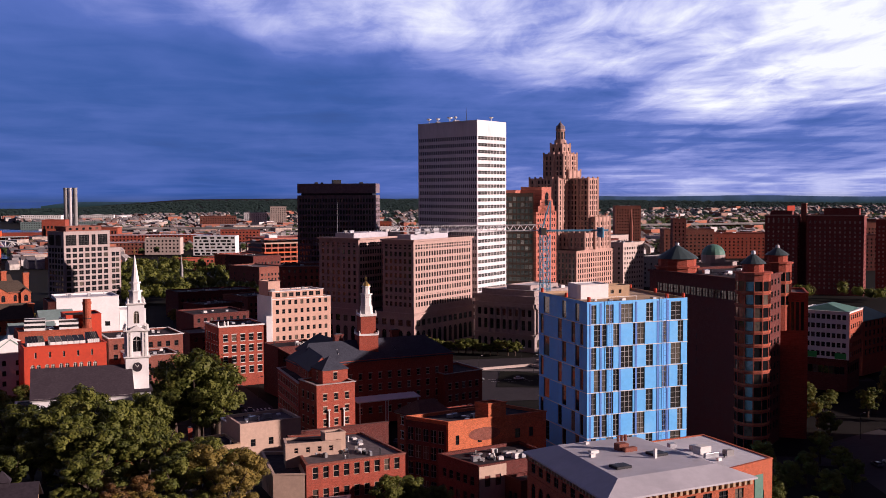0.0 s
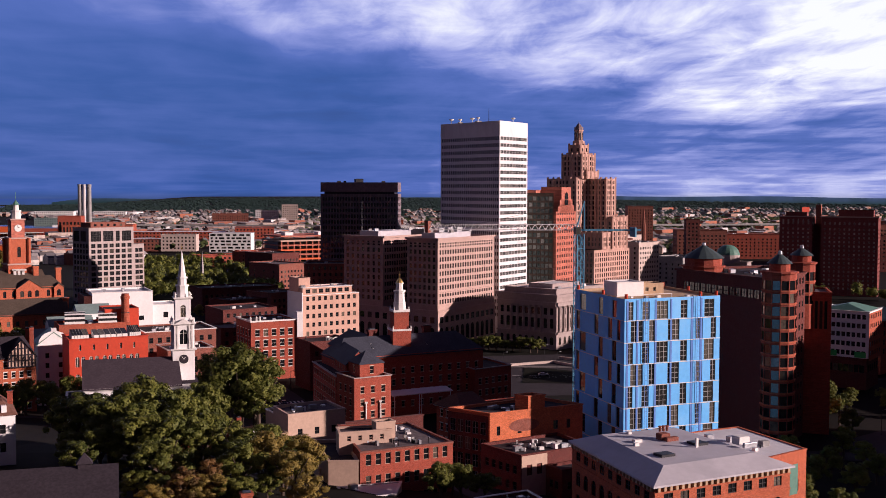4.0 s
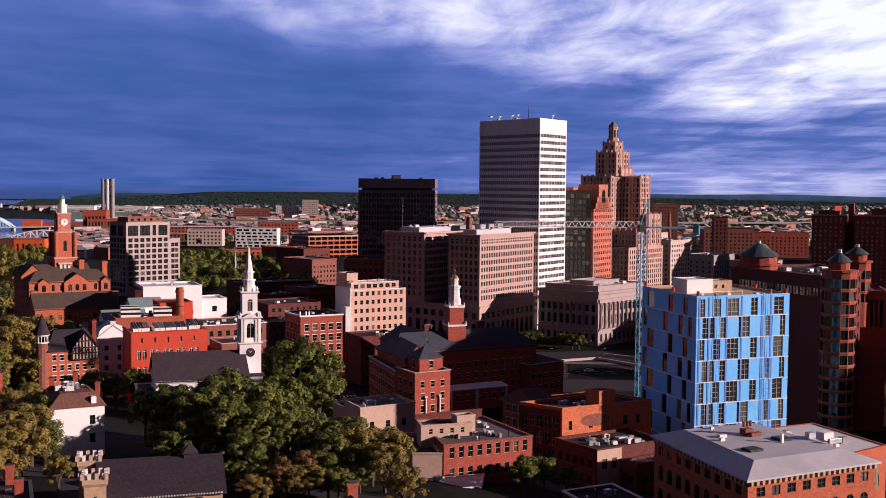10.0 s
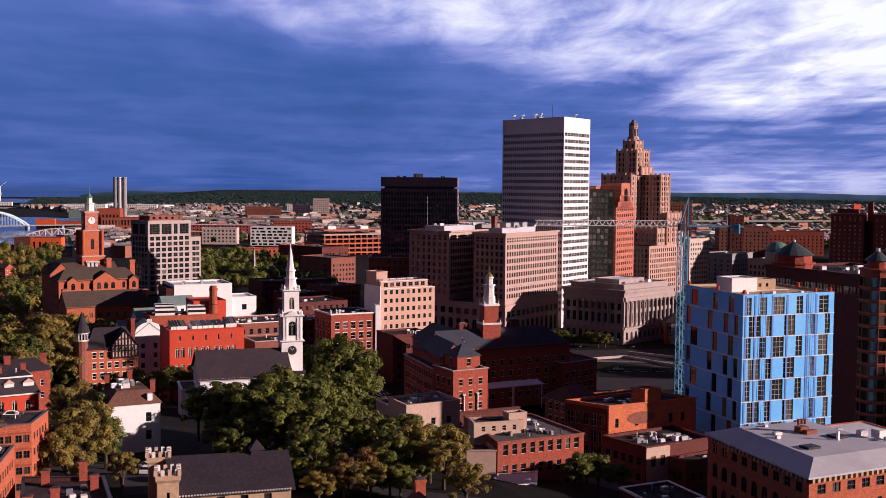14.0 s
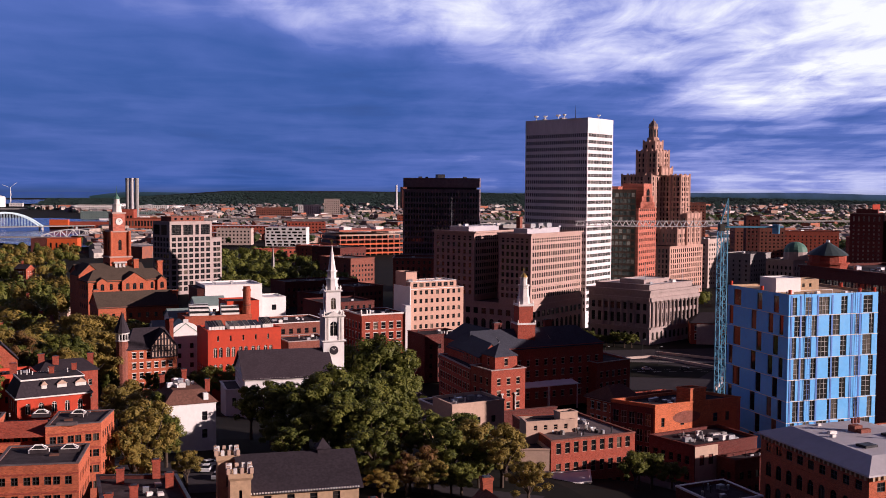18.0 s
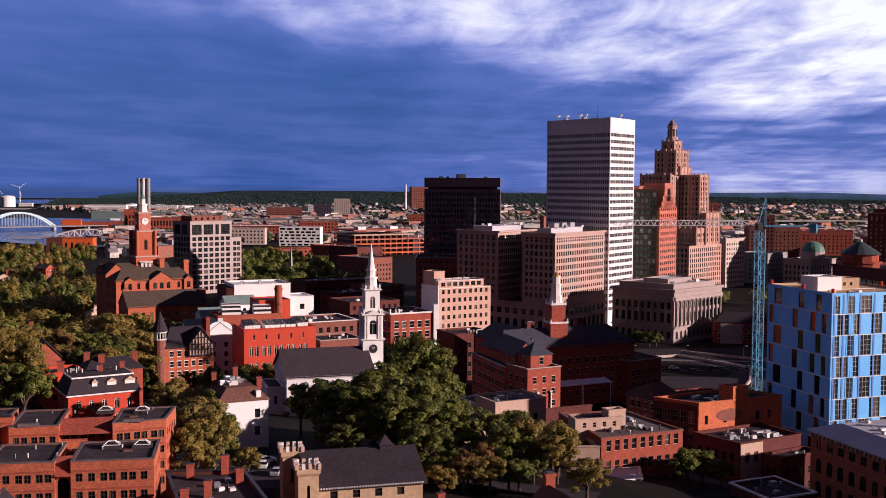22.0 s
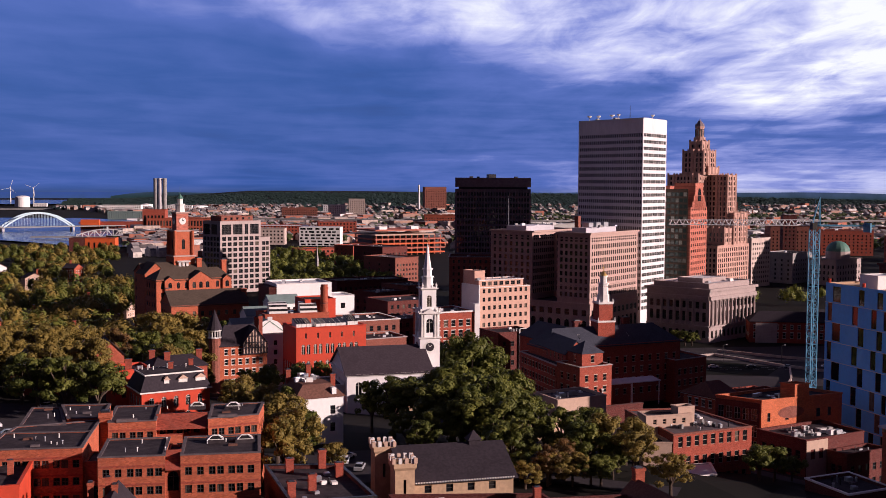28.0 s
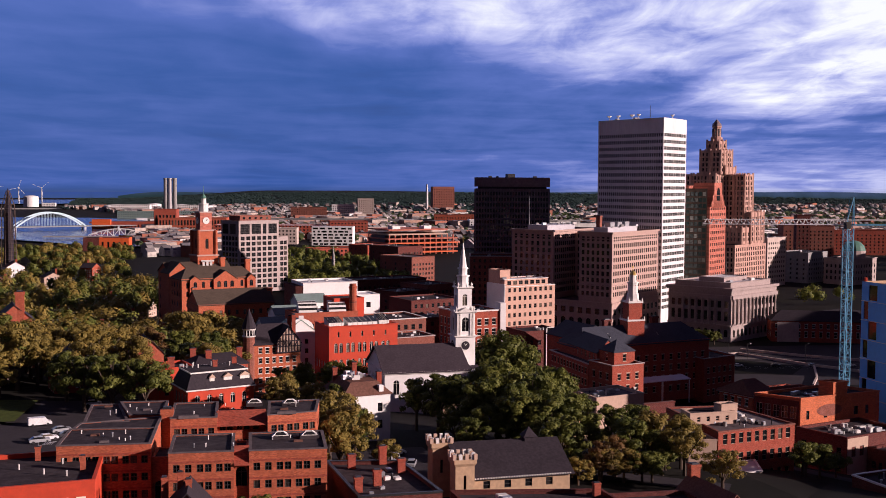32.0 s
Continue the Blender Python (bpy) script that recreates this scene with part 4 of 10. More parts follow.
def federal_house():
    """The classical limestone courthouse with columns along its sides."""
    b = Building("courthouse", "grey limestone classical courthouse with columned sides", "building", 240, 540, 4, LIMESTONE_DIM)
    c, r, l = (222.0, 515.0), (263.0, 537.0), (201.0, 545.0)
    foot = quad(c, r, l)
    up = [(6.5, 10.5, "arch"), (15, 20, "sash"), (22, 25.5, "sash")]
    block(b, foot, 4, 32.5, [(11, 2.0, up, "sash"), (9, 2.0, up), None, (9, 2.0, up, "sash")], WHITE_ROOF, 1.2, 1.0, LIMESTONE_DIM, cap_h=1.4)
    for i, n in ((0, 12), (3, 10)):
        p, q = Vector(foot[i]), Vector(foot[(i + 1) % 4])
        e = (q - p).normalized()
        nrm = Vector((e.y, -e.x)) * 0.5
        for k in range(n):
            o = p + (q - p) * ((k + 0.5) / n) + nrm
            if i == 3 and not 2 <= k <= 7:
                continue
            g = Mesh()
            g.box(o.x - 0.8, o.y - 0.8, 13.0, o.x + 0.8, o.y + 0.8, 13.6)
            g.ring(o.x, o.y, 13.6, 26.0, 0.62, 0.52, 10)
            g.box(o.x - 0.75, o.y - 0.75, 26.0, o.x + 0.75, o.y + 0.75, 26.7)
            part("column", g, LIMESTONE_DIM, b.root)
        g = Mesh()
        for z0, z1, kk in ((12.2, 13.0, 0.9), (26.7, 28.6, 1.0)):
            a0, a1 = p, q
            g.loft([(a0.x, a0.y, z0), (a1.x, a1.y, z0), (a1.x + nrm.x * 2 * kk, a1.y + nrm.y * 2 * kk, z0), (a0.x + nrm.x * 2 * kk, a0.y + nrm.y * 2 * kk, z0)][::-1],
                   [(a0.x, a0.y, z1), (a1.x, a1.y, z1), (a1.x + nrm.x * 2 * kk, a1.y + nrm.y * 2 * kk, z1), (a0.x + nrm.x * 2 * kk, a0.y + nrm.y * 2 * kk, z1)][::-1], 0, 0, True)
        part("entablature", g, LIMESTONE_DIM, b.root)
    block(b, sub(foot, 0.06, 0.94, 0.06, 0.94), 31.5, 35.2, [], MEMBRANE, 0.6, 0.3, LIMESTONE_DIM, name="attic")
    q = sub(foot, 0.25, 0.75, 0.3, 0.7)
    block(b, q, 34, 37, [], WHITE_ROOF, 0.4, 0.15, LIMESTONE_DIM, name="penthouse")
    clutter(b, sub(foot, 0.1, 0.9, 0.1, 0.9), 34.6, 10, 4, 2.2)
    for u, v in ((0.15, 0.2), (0.85, 0.15)):
        x, y = along(foot, u, v)
        g = Mesh()
        g.ring(x, y, 34.5, 46, 0.13, 0.08, 6)
        part("flagpole", g, METAL, b.root)
    b.close()


federal_house()


def blue_block():
    """The block under construction, sheathed in blue board."""
    c, r, l = (115.7, 237.0), (143.8, 238.9), (115.9, 266.0)
    foot = quad(c, r, l)
    b = Building("apartment_block", "unfinished apartment block sheathed in bright blue board", "building", 132, 252, 7, BLUE, frame_m=ALU, glass=GLASS_GREY)
    b.split = True
    g = Mesh()
    storey, top = 5.45, 60.2
    # narrow and wide openings, shifted from storey to storey
    even = [(0.8, 2.5), (5.1, 7.2), (9.2, 12.6), (16.3, 18.3), (23.4, 26.4)]
    odd = [(1.8, 5.3), (7.1, 8.8), (12.6, 16.0), (21.0, 23.0), (25.4, 27.0)]
    leven = [(3.2, 6.8), (14.6, 17.0), (22.3, 24.6)]
    lodd = [(1.0, 3.0), (12.0, 14.4), (20.0, 22.2), (25.0, 26.8)]
    z = top - storey
    k = 0
    while z > 4:
        lo, hi = z + 0.12, z + storey - (0.8 if k == 0 else 0.1)
        b.facade(g, c, r, z, z + storey, even if k % 2 == 0 else odd, [(lo, hi)], "grid")
        b.facade(g, l, c, z, z + storey, leven if k % 2 == 0 else lodd, [(lo + 0.2, hi)], "thin", glass=GLASS)
        b.facade(g, r, foot[2], z, z + storey, odd[:4], [(lo, hi)], "thin")
        b.facade(g, foot[2], l, z, z + storey, [], [])
        z -= storey
        k += 1
    part("wall", g, BLUE, b.root)
    z = top - storey
    while z > 4:
        t = Mesh()
        o = inset(foot, -0.13)
        for i in (0, 1, 3):
            p, q = foot[i], foot[(i + 1) % 4]
            t.loft([(*p, z - 0.075), (*o[i], z - 0.075), (*o[(i + 1) % 4], z - 0.075), (*q, z - 0.075)], [(*p, z + 0.075), (*o[i], z + 0.075), (*o[(i + 1) % 4], z + 0.075), (*q, z + 0.075)], 0, 0, True)
        part("floor_band", t, WHITE_TRIM, b.root)
        z -= storey
    # vertical strips of darker sheathing
    for u in (0.02, 0.122, 0.31, 0.47, 0.69, 0.79):
        t = Mesh()
        p, q = along(foot, u, -0.003), along(foot, u + 0.018, -0.003)
        t.prism([p, q, (q[0], q[1] + 0.1), (p[0], p[1] + 0.1)], 8, top - 0.4)
        part("sheathing_strip", t, BLUE_TAPE, b.root)
    for u in (0.20, 0.745):                            # mast of a builders' hoist: two rails with rungs
        t = Mesh()
        for du in (0.0, 0.026):
            p = along(foot, u + du, -0.022)
            t.beam((p[0], p[1], 8), (p[0], p[1], top + 0.5), 0.08)
        for k in range(40):
            p, q = along(foot, u, -0.022), along(foot, u + 0.026, -0.022)
            t.beam((p[0], p[1], 8.6 + 1.3 * k), (q[0], q[1], 8.6 + 1.3 * k), 0.07)
        part("hoist_mast", t, BLUE_TAPE, b.root, "blue lattice hoist mast on the facade")
    s = Mesh()
    s.poly([(*p, top - 0.6) for p in inset(foot, 0.3)])
    for i in range(4):
        a, e = inset(foot, 0.3), foot
        j = (i + 1) % 4
        s.poly([(*a[j], top - 0.6), (*a[i], top - 0.6), (*a[i], top), (*a[j], top)], 1)
        s.poly([(*e[i], top), (*e[j], top), (*a[j], top), (*a[i], top)], 1)
    part("roof", s, [TAN, TAN], b.root)
    block(b, sub(foot, 0.14, 0.42, 0.40, 0.66), top - 0.6, top + 3.0, [], WHITE_ROOF, 0.2, 0.05, WHITE_TRIM, wall=WHITE, name="roof_house")
    block(b, sub(foot, 0.42, 0.66, 0.44, 0.62), top - 0.6, top + 2.4, [([(1.2, 2.2), (3.6, 4.4)], 1, [(top + 0.4, top + 1.4)], "thin")], TAN, 0.2, 0.05, TAN, wall=TAN, name="roof_house")
    clutter(b, sub(foot, 0.1, 0.9, 0.1, 0.36), top - 0.55, 7, 88, 0.8)
    g = Mesh()
    g.beam((*along(foot, 0.03, 0.03), top + 0.9), (*along(foot, 0.5, 0.03), top + 0.9), 0.12)
    g.beam((*along(foot, 0.03, 0.03), top), (*along(foot, 0.03, 0.03), top + 0.9), 0.12)
    g.beam((*along(foot, 0.5, 0.03), top), (*along(foot, 0.5, 0.03), top + 0.9), 0.12)
    part("guard_rail", g, WHITE_TRIM, b.root)
    for u, v in ((0.02, 0.97), (0.02, 0.45), (0.8, 0.02), (0.97, 0.02), (0.97, 0.5), (0.97, 0.97), (0.6, 0.97), (0.4, 0.97), (0.75, 0.97), (0.03, 0.03)):
        x, y = along(foot, u, v)
        g = Mesh()
        g.ring(x, y, top, top + 1.1, 0.42, 0.42, 8)
        part("safety_barrel", g, RED_PAINT, b.root)
    b.close()


blue_block()


# ---- the church with the white steeple ----
def steeple_church():
    b = Building("church", "white clapboard church with slate roof and tall steeple", "church", 6, 329, 13, WHITE, frame_m=FRAME_WHITE)
    foot = [(-10.5, 317.5), (15.5, 317.5), (15.5, 341.5), (-10.5, 341.5)]
    rows = [(15.5, 18.5, "arch"), (24.0, 28.4, "arch")]
    g = Mesh()
    b.facade(g, foot[0], foot[1], 11, 31.0, cols(26, 5, 1.9, 1.2), rows, "arch")
    b.facade(g, foot[1], foot[2], 11, 31.0, [], [])
    b.facade(g, foot[2], foot[3], 11, 31.0, [], [])
    b.facade(g, foot[3], foot[0], 11, 31.0, cols(24, 5, 1.9, 1.2), rows, "arch")
    part("wall", g, WHITE, b.root)
    pitched(b, foot, 31.0, 6.3, (0, 1), 0.7, SLATE_PALE, 0, WHITE)
    g = Mesh()
    g.prism(inset(foot, -0.5), 30.2, 30.75, bottom=True)
    part("eaves_cornice", g, WHITE_TRIM, b.root)
    block(b, [(-15.5, 322), (-10.6, 322), (-10.6, 337), (-15.5, 337)], 11, 27, [(1, 1.2, [(22, 24.5)])], SLATE, 0.2, 0.3, WHITE_TRIM, name="rear_wing")
    cx, cy = 17.6, 330.5

    def sq(h):
        return [(cx - h, cy - h), (cx + h, cy - h), (cx + h, cy + h), (cx - h, cy + h)]

    def stage(name, h, z0, z1, w, za, zb, lip, style="arch"):
        f = sq(h)
        g = Mesh()
        rows = [(za, zb, style)] if w else []
        for i in range(4):
            b.facade(g, f[i], f[(i + 1) % 4], z0, z1, cols(2 * h, 1, w, 0.3) if w else [], rows, style, 0.5)
        part(name, g, WHITE, b.root)
        c = Mesh()
        o = [(p[0], p[1]) for p in inset(f, -lip)]
        c.loft([(*p, z1) for p in f], [(*p, z1 + 0.35) for p in o], 0, None, True)
        c.loft([(*p, z1 + 0.35) for p in o], [(*p, z1 + 0.65) for p in o], 0, 0)
        part("cornice", c, WHITE_TRIM, b.root)
        return f
    f = sq(3.6)
    g = Mesh()
    for i in range(4):
        b.facade(g, f[i], f[(i + 1) % 4], 11, 29.6, cols(7.2, 1, 1.9, 0.5), [(16, 19.5, "arch"), (22.6, 26.4, "arch")], "arch", 0.4)
    part("tower_base", g, WHITE, b.root)
    c = Mesh()
    c.prism(inset(f, -0.45), 29.4, 30.3, bottom=True)
    part("dark_ledge", c, SLATE, b.root, "dark slate ledge")
    stage("clock_stage", 3.2, 30.3, 39.0, 0, 0, 0, 0.55)
    for dx, dy in ((0, -1), (-1, 0), (1, 0)):
        g = Mesh()
        n = 20
        ex, ey = (1, 0) if dy else (0, 1)
        for rad, dep, mt in ((1.75, 0.06, 1), (1.35, 0.12, 0), (1.08, 0.15, 2)):
            k = 4 if rad == 1.75 else n
            rr_ = rad * (1.25 if k == 4 else 1)
            pts = [(cx + dx * (3.2 + dep) + ex * rr_ * math.cos(2 * math.pi * i / k), cy + dy * (3.2 + dep) + ey * rr_ * math.cos(2 * math.pi * i / k), 36.6 + rr_ * math.sin(2 * math.pi * i / k)) for i in range(k)]
            g.poly(pts, mt)
        for a, ln in ((0.9, 0.75), (2.2, 0.95)):
            q = (cx + dx * 3.38, cy + dy * 3.38, 36.6)
            g.beam(q, (q[0] + ex * ln * math.cos(a), q[1] + ey * ln * math.cos(a), 36.6 + ln * math.sin(a)), 0.1, m=1)
        part("clock_face", g, [DARK_METAL, WHITE_TRIM, SLATE], b.root, "dark clock face on a white lozenge")
    stage("belfry", 2.95, 39.65, 46.6, 2.3, 41.0, 45.4, 0.7)
    # pediments over the belfry openings, and the pilasters at its corners
    for dx, dy in ((0, -1), (-1, 0), (1, 0), (0, 1)):
        ex, ey = (1, 0) if dy else (0, 1)
        for s in (-1, 1):
            for o in (2.5, 1.7):
                p = (cx + dx * 3.0 + ex * o * s, cy + dy * 3.0 + ey * o * s)
                g = Mesh()
                g.box(p[0] - 0.22, p[1] - 0.22, 39.7, p[0] + 0.22, p[1] + 0.22, 46.6)
                part("pilaster", g, WHITE_TRIM, b.root)
        a = [(cx + dx * 3.5 + ex * o, cy + dy * 3.5 + ey * o, z) for o, z in ((-2.4, 47.2), (2.4, 47.2), (0, 48.5))]
        c2 = [(cx + dx * 2.6 + ex * o, cy + dy * 2.6 + ey * o, z) for o, z in ((-2.4, 47.2), (2.4, 47.2), (0, 48.5))]
        g = Mesh()
        g.loft(a, c2, 0, 0, True)
        part("pediment", g, WHITE_TRIM, b.root)
    stage("upper_belfry", 2.25, 47.25, 54.2, 1.6, 49.0, 52.6, 0.55)
    for sx in (-1, 1):
        for sy in (-1, 1):
            for h, z in ((2.9, 47.2), (2.2, 54.8)):
                g = Mesh()
                g.ring(cx + sx * h, cy + sy * h, z, z + 0.7, 0.25, 0.25, 6)
                g.ring(cx + sx * h, cy + sy * h, z + 0.7, z + 1.1, 0.42, 0.3, 6)
                g.ring(cx + sx * h, cy + sy * h, z + 1.1, z + 1.7, 0.22, 0.02, 6)
                part("urn_finial", g, WHITE_TRIM, b.root)
    for z0, z1, r in ((54.8, 58.0, 1.75), (58.4, 60.4, 1.35)):
        g = Mesh()
        g.ring(cx, cy, z0, z1, r, r, 8, turn=0.39)
        g.ring(cx, cy, z1, z1 + 0.4, r + 0.35, r + 0.35, 8, turn=0.39, bottom=True)
        part("octagon_stage", g, WHITE, b.root)
        for k in range(8):
            a = 0.39 + math.pi / 8 + k * math.pi / 4
            b.window(0.62, (z1 - z0) * 0.7, "arch", (cx + (r * 0.925 + 0.03) * math.cos(a), cy + (r * 0.925 + 0.03) * math.sin(a), z0 + 0.4), a + math.pi / 2, "louvre")
    g = Mesh()
    g.ring(cx, cy, 60.8, 68.6, 1.25, 0.09, 8, turn=0.39)
    part("spire", g, WHITE, b.root)
    g = Mesh()
    g.beam((cx, cy, 68.5), (cx, cy, 70.6), 0.08)
    g.beam((cx - 0.5, cy, 69.8), (cx + 0.5, cy, 69.8), 0.1)
    g.ring(cx, cy, 69.0, 69.4, 0.2, 0.2, 6)
    part("weathervane", g, GOLD, b.root)
    b.close()


steeple_church()


def simple(name, label, category, foot, z0, z1, wall, sides, roof=None, frame_m=None, cap=None, cornice=0.12, parapet=0.7, hips=None, n_clutter=0, seed=1, group="", glass=None, over=0.4, axis=0, roof_m=None, ridge=(0, 1), close=True, cap_h=0.3):
    """A plain building: walls with windows, and a flat roof or a pitched one (hips: its rise)."""
    x, y = along(foot, 0.5, 0.5)
    b = Building(name, label, category, x, y, z0, wall, group, frame_m, glass)
    if hips:
        g = Mesh()
        for i in range(4):
            a, c = foot[i], foot[(i + 1) % 4]
            s = sides[i] if i < len(sides) else None
            if s:
                b.facade(g, a, c, z0, z1, cols(length(a, c), s[0], s[1], s[4] if len(s) > 4 else 1.0), s[2], s[3] if len(s) > 3 else "sash", wall=wall)
            else:
                b.facade(g, a, c, z0, z1, [], [])
        part("wall", g, wall, b.root)
        pitched(b, foot, z1, hips, ridge, over, roof_m or SLATE, axis, wall)
    else:
        block(b, foot, z0, z1, sides, roof or TAR, parapet, cornice, cap or wall, cap_h=cap_h)
        if n_clutter:
            clutter(b, sub(foot, 0.08, 0.92, 0.1, 0.9), z1 - parapet, n_clutter, seed, 1.5)
    if close:
        b.close()
    return b


def gz(foot):
    return min(ground_height(*p) for p in foot) - 0.5


# ---- the middle ground round the church ----
def red_hall():
    foot = [(-15.0, 386.0), (11.0, 390.0), (8.6, 406), (-17.4, 402)]
    b = Building("hall", "bright red painted masonry hall with arched windows", "building", *along(foot, 0.5, 0.5), gz(foot), RED_PAINT, "", FRAME_WHITE)
    bays = [3.6 + 4.5 * k for k in range(5)]
    pairs = [(c + o - 0.65, c + o + 0.65) for c in bays for o in (-0.95, 0.95)]
    slits = [(c - 0.32, c + 0.32) for c in bays]
    block(b, foot, gz(foot), 31.2, [(pairs, 1, [(21.0, 24.0, "arch"), (26.4, 29.9, "arch")], "arch"), None, None, (5, 1.2, [(20, 23, "arch")], "arch")], TAR, 0.1, wall=RED_PAINT)
    block(b, foot, 31.2, 36, [(slits, 1, [(32.0, 33.9)], "thin")], TAR, 0.7, 0.25, RED_PAINT, wall=RED_PAINT, name="upper_wall")
    for u0, u1, h in ((0.06, 0.28, 2.6), (0.34, 0.78, 2.2), (0.80, 0.95, 3.0)):
        f = sub(foot, u0, u1, 0.3, 0.65)
        for i in range(6):
            g = Mesh()
            p, q = along(f, i / 6, 0), along(f, (i + 1) / 6 - 0.02, 0)
            r, s = along(f, (i + 1) / 6 - 0.02, 1), along(f, i / 6, 1)
            g.loft([(*p, 35.3), (*q, 35.3), (*r, 35.3), (*s, 35.3)], [(*p, 35.6 + h * 0.4), (*q, 35.6 + h * 0.4), (*r, 35.6 + h), (*s, 35.6 + h)], 0, 1)
            part("skylight", g, [WHITE_TRIM, GLASS_GREY], b.root, "grey glazed skylight")
    b.close()


def brick_chimney():
    b = Building("chimney_stack", "tall round brick chimney stack", "chimney", 5.7, 446, 8, BRICK_ORANGE)
    g = Mesh()
    g.ring(5.7, 446, 8, 44.5, 2.1, 1.5, 16)
    g.ring(5.7, 446, 43.6, 44.6, 1.75, 1.75, 16, bottom=True)
    g.ring(5.7, 446, 44.6, 45.6, 1.45, 1.45, 16)
    part("shaft", g, BRICK_ORANGE, b.root)
    g = Mesh()
    for z in (14, 22, 30, 38):
        r = 2.1 - 0.6 * (z - 8) / 36.5
        g.ring(5.7, 446, z, z + 0.3, r + 0.06, r + 0.06, 16, bottom=True)
    part("iron_band", g, DARK_METAL, b.root)


def museum():
    foot = [(-6.0, 503.0), (20.0, 506.5), (17.5, 528), (-8.5, 524)]
    b = simple("museum", "white boxy museum building with a lower wing", "building", foot, 4, 41, WHITE, [(3, 2.2, [(28, 30)], "thin"), None, None, None], WHITE_ROOF, cap=WHITE_TRIM, n_clutter=5, seed=5, close=False)
    low = [(20.2, 508), (31.5, 510), (29.5, 526), (18.0, 524)]
    block(b, low, 4, 34.5, [(1, 2.2, [(28.5, 31)], "thin")], WHITE_ROOF, 0.5, 0.1, WHITE_TRIM)
    side = [(-9.4, 504), (-6.1, 503.2), (-8.6, 524), (-11.8, 523.5)]
    block(b, side, 4, 39.5, [], TAR, 0.4, 0.1, BRICK_DARK, wall=BRICK_DARK)
    for u in (0.2, 0.55, 0.8):
        x, y = along(foot, u, 0.4)
        pipe(b, "vent_pipe", x, y, 40.3, 1.6, 0.12, METAL)
    b.close()
    # brick studio with a curved glass roof in front
    foot = [(-19.0, 441.0), (7.5, 444.5), (5.5, 458), (-21, 455)]
    b = simple("studio_building", "brown brick studio building with curved glass rooflight", "building", foot, 7, 34.5, BRICK_ORANGE, [(6, 1.6, [(28, 30)], "sash"), None, None, None], GRAVEL, n_clutter=6, seed=9, close=False)
    block(b, [(-2, 447), (11, 449), (9, 463), (-4, 461)], 10, 39.5, [], TAR, 0.5, 0.1, RED_PAINT, wall=RED_PAINT, name="tall_bay")
    for x0, w in ((-4.5, 7.0), (-17.0, 7.5)):
        g = Mesh()
        n = 7
        for i in range(n):
            a0, a1 = math.pi / 2 * i / n, math.pi / 2 * (i + 1) / n
            y0, z0, y1, z1 = 447 - 6 * math.cos(a0) + 3, 34.4 + 4.2 * math.sin(a0), 447 - 6 * math.cos(a1) + 3, 34.4 + 4.2 * math.sin(a1)
            g.poly([(x0, y0, z0), (x0 + w, y0, z0), (x0 + w, y1, z1), (x0, y1, z1)], 1 if i % 2 else 0)
        g.poly([(x0, 444, 34.4), (x0, 450, 34.4), (x0, 450, 38.6), (x0, 446, 37)], 0)
        g.poly([(x0 + w, 450, 34.4), (x0 + w, 444, 34.4), (x0 + w, 446, 37), (x0 + w, 450, 38.6)], 0)
        part("rooflight", g, [WHITE_TRIM, GLASS_GREY], b.root, "curved grey glazed rooflight")
    b.close()
    # sheds with grey sheet roofs
    for (x, y, w, d, z) in ((-23, 470, 17, 12, 31), (-30, 455, 14, 11, 28), (-12, 478, 13, 12, 35)):
        f = [(x, y), (x + w, y + 2), (x + w - 2, y + d), (x - 2, y + d - 2)]
        simple("shed_wing", "workshop wing with pale grey sheet roof", "building", f, 6, z, WHITE, [(4, 1.4, [(z - 4, z - 2)])], hips=3.2, roof_m=GREY_GREEN)
    # house with a shaped white gable
    f = [(-26.0, 415.0), (-15.0, 416.5), (-16.5, 432), (-27.5, 430.5)]
    b = simple("gabled_house", "white house with a curved gable and dark roof", "house", f, gz(f), 31, WHITE, [(2, 1.3, floors(14, 3.6, 4, 1.8))], hips=4.2, roof_m=COPPER, axis=1, close=False)
    g = Mesh()
    n = 10
    p, q = Vector((-26.0, 415.0)), Vector((-15.0, 416.5))
    pts = [(p.x, p.y - 0.25, 30.5), (q.x, q.y - 0.25, 30.5)]
    for i in range(n + 1):
        a = math.pi * i / n
        o = p + (q - p) * (0.5 + 0.46 * math.cos(a))
        pts.append((o.x, o.y - 0.25, 31.5 + 4.0 * math.sin(a)))
    g.loft(pts, [(x, y + 0.5, z) for x, y, z in pts], 0, 0, True)
    g.box(-21.3, 415.3, 35.3, -19.5, 416.2, 36.6)
    part("curved_gable", g, WHITE, b.root)
    b.close()


red_hall()
brick_chimney()
museum()


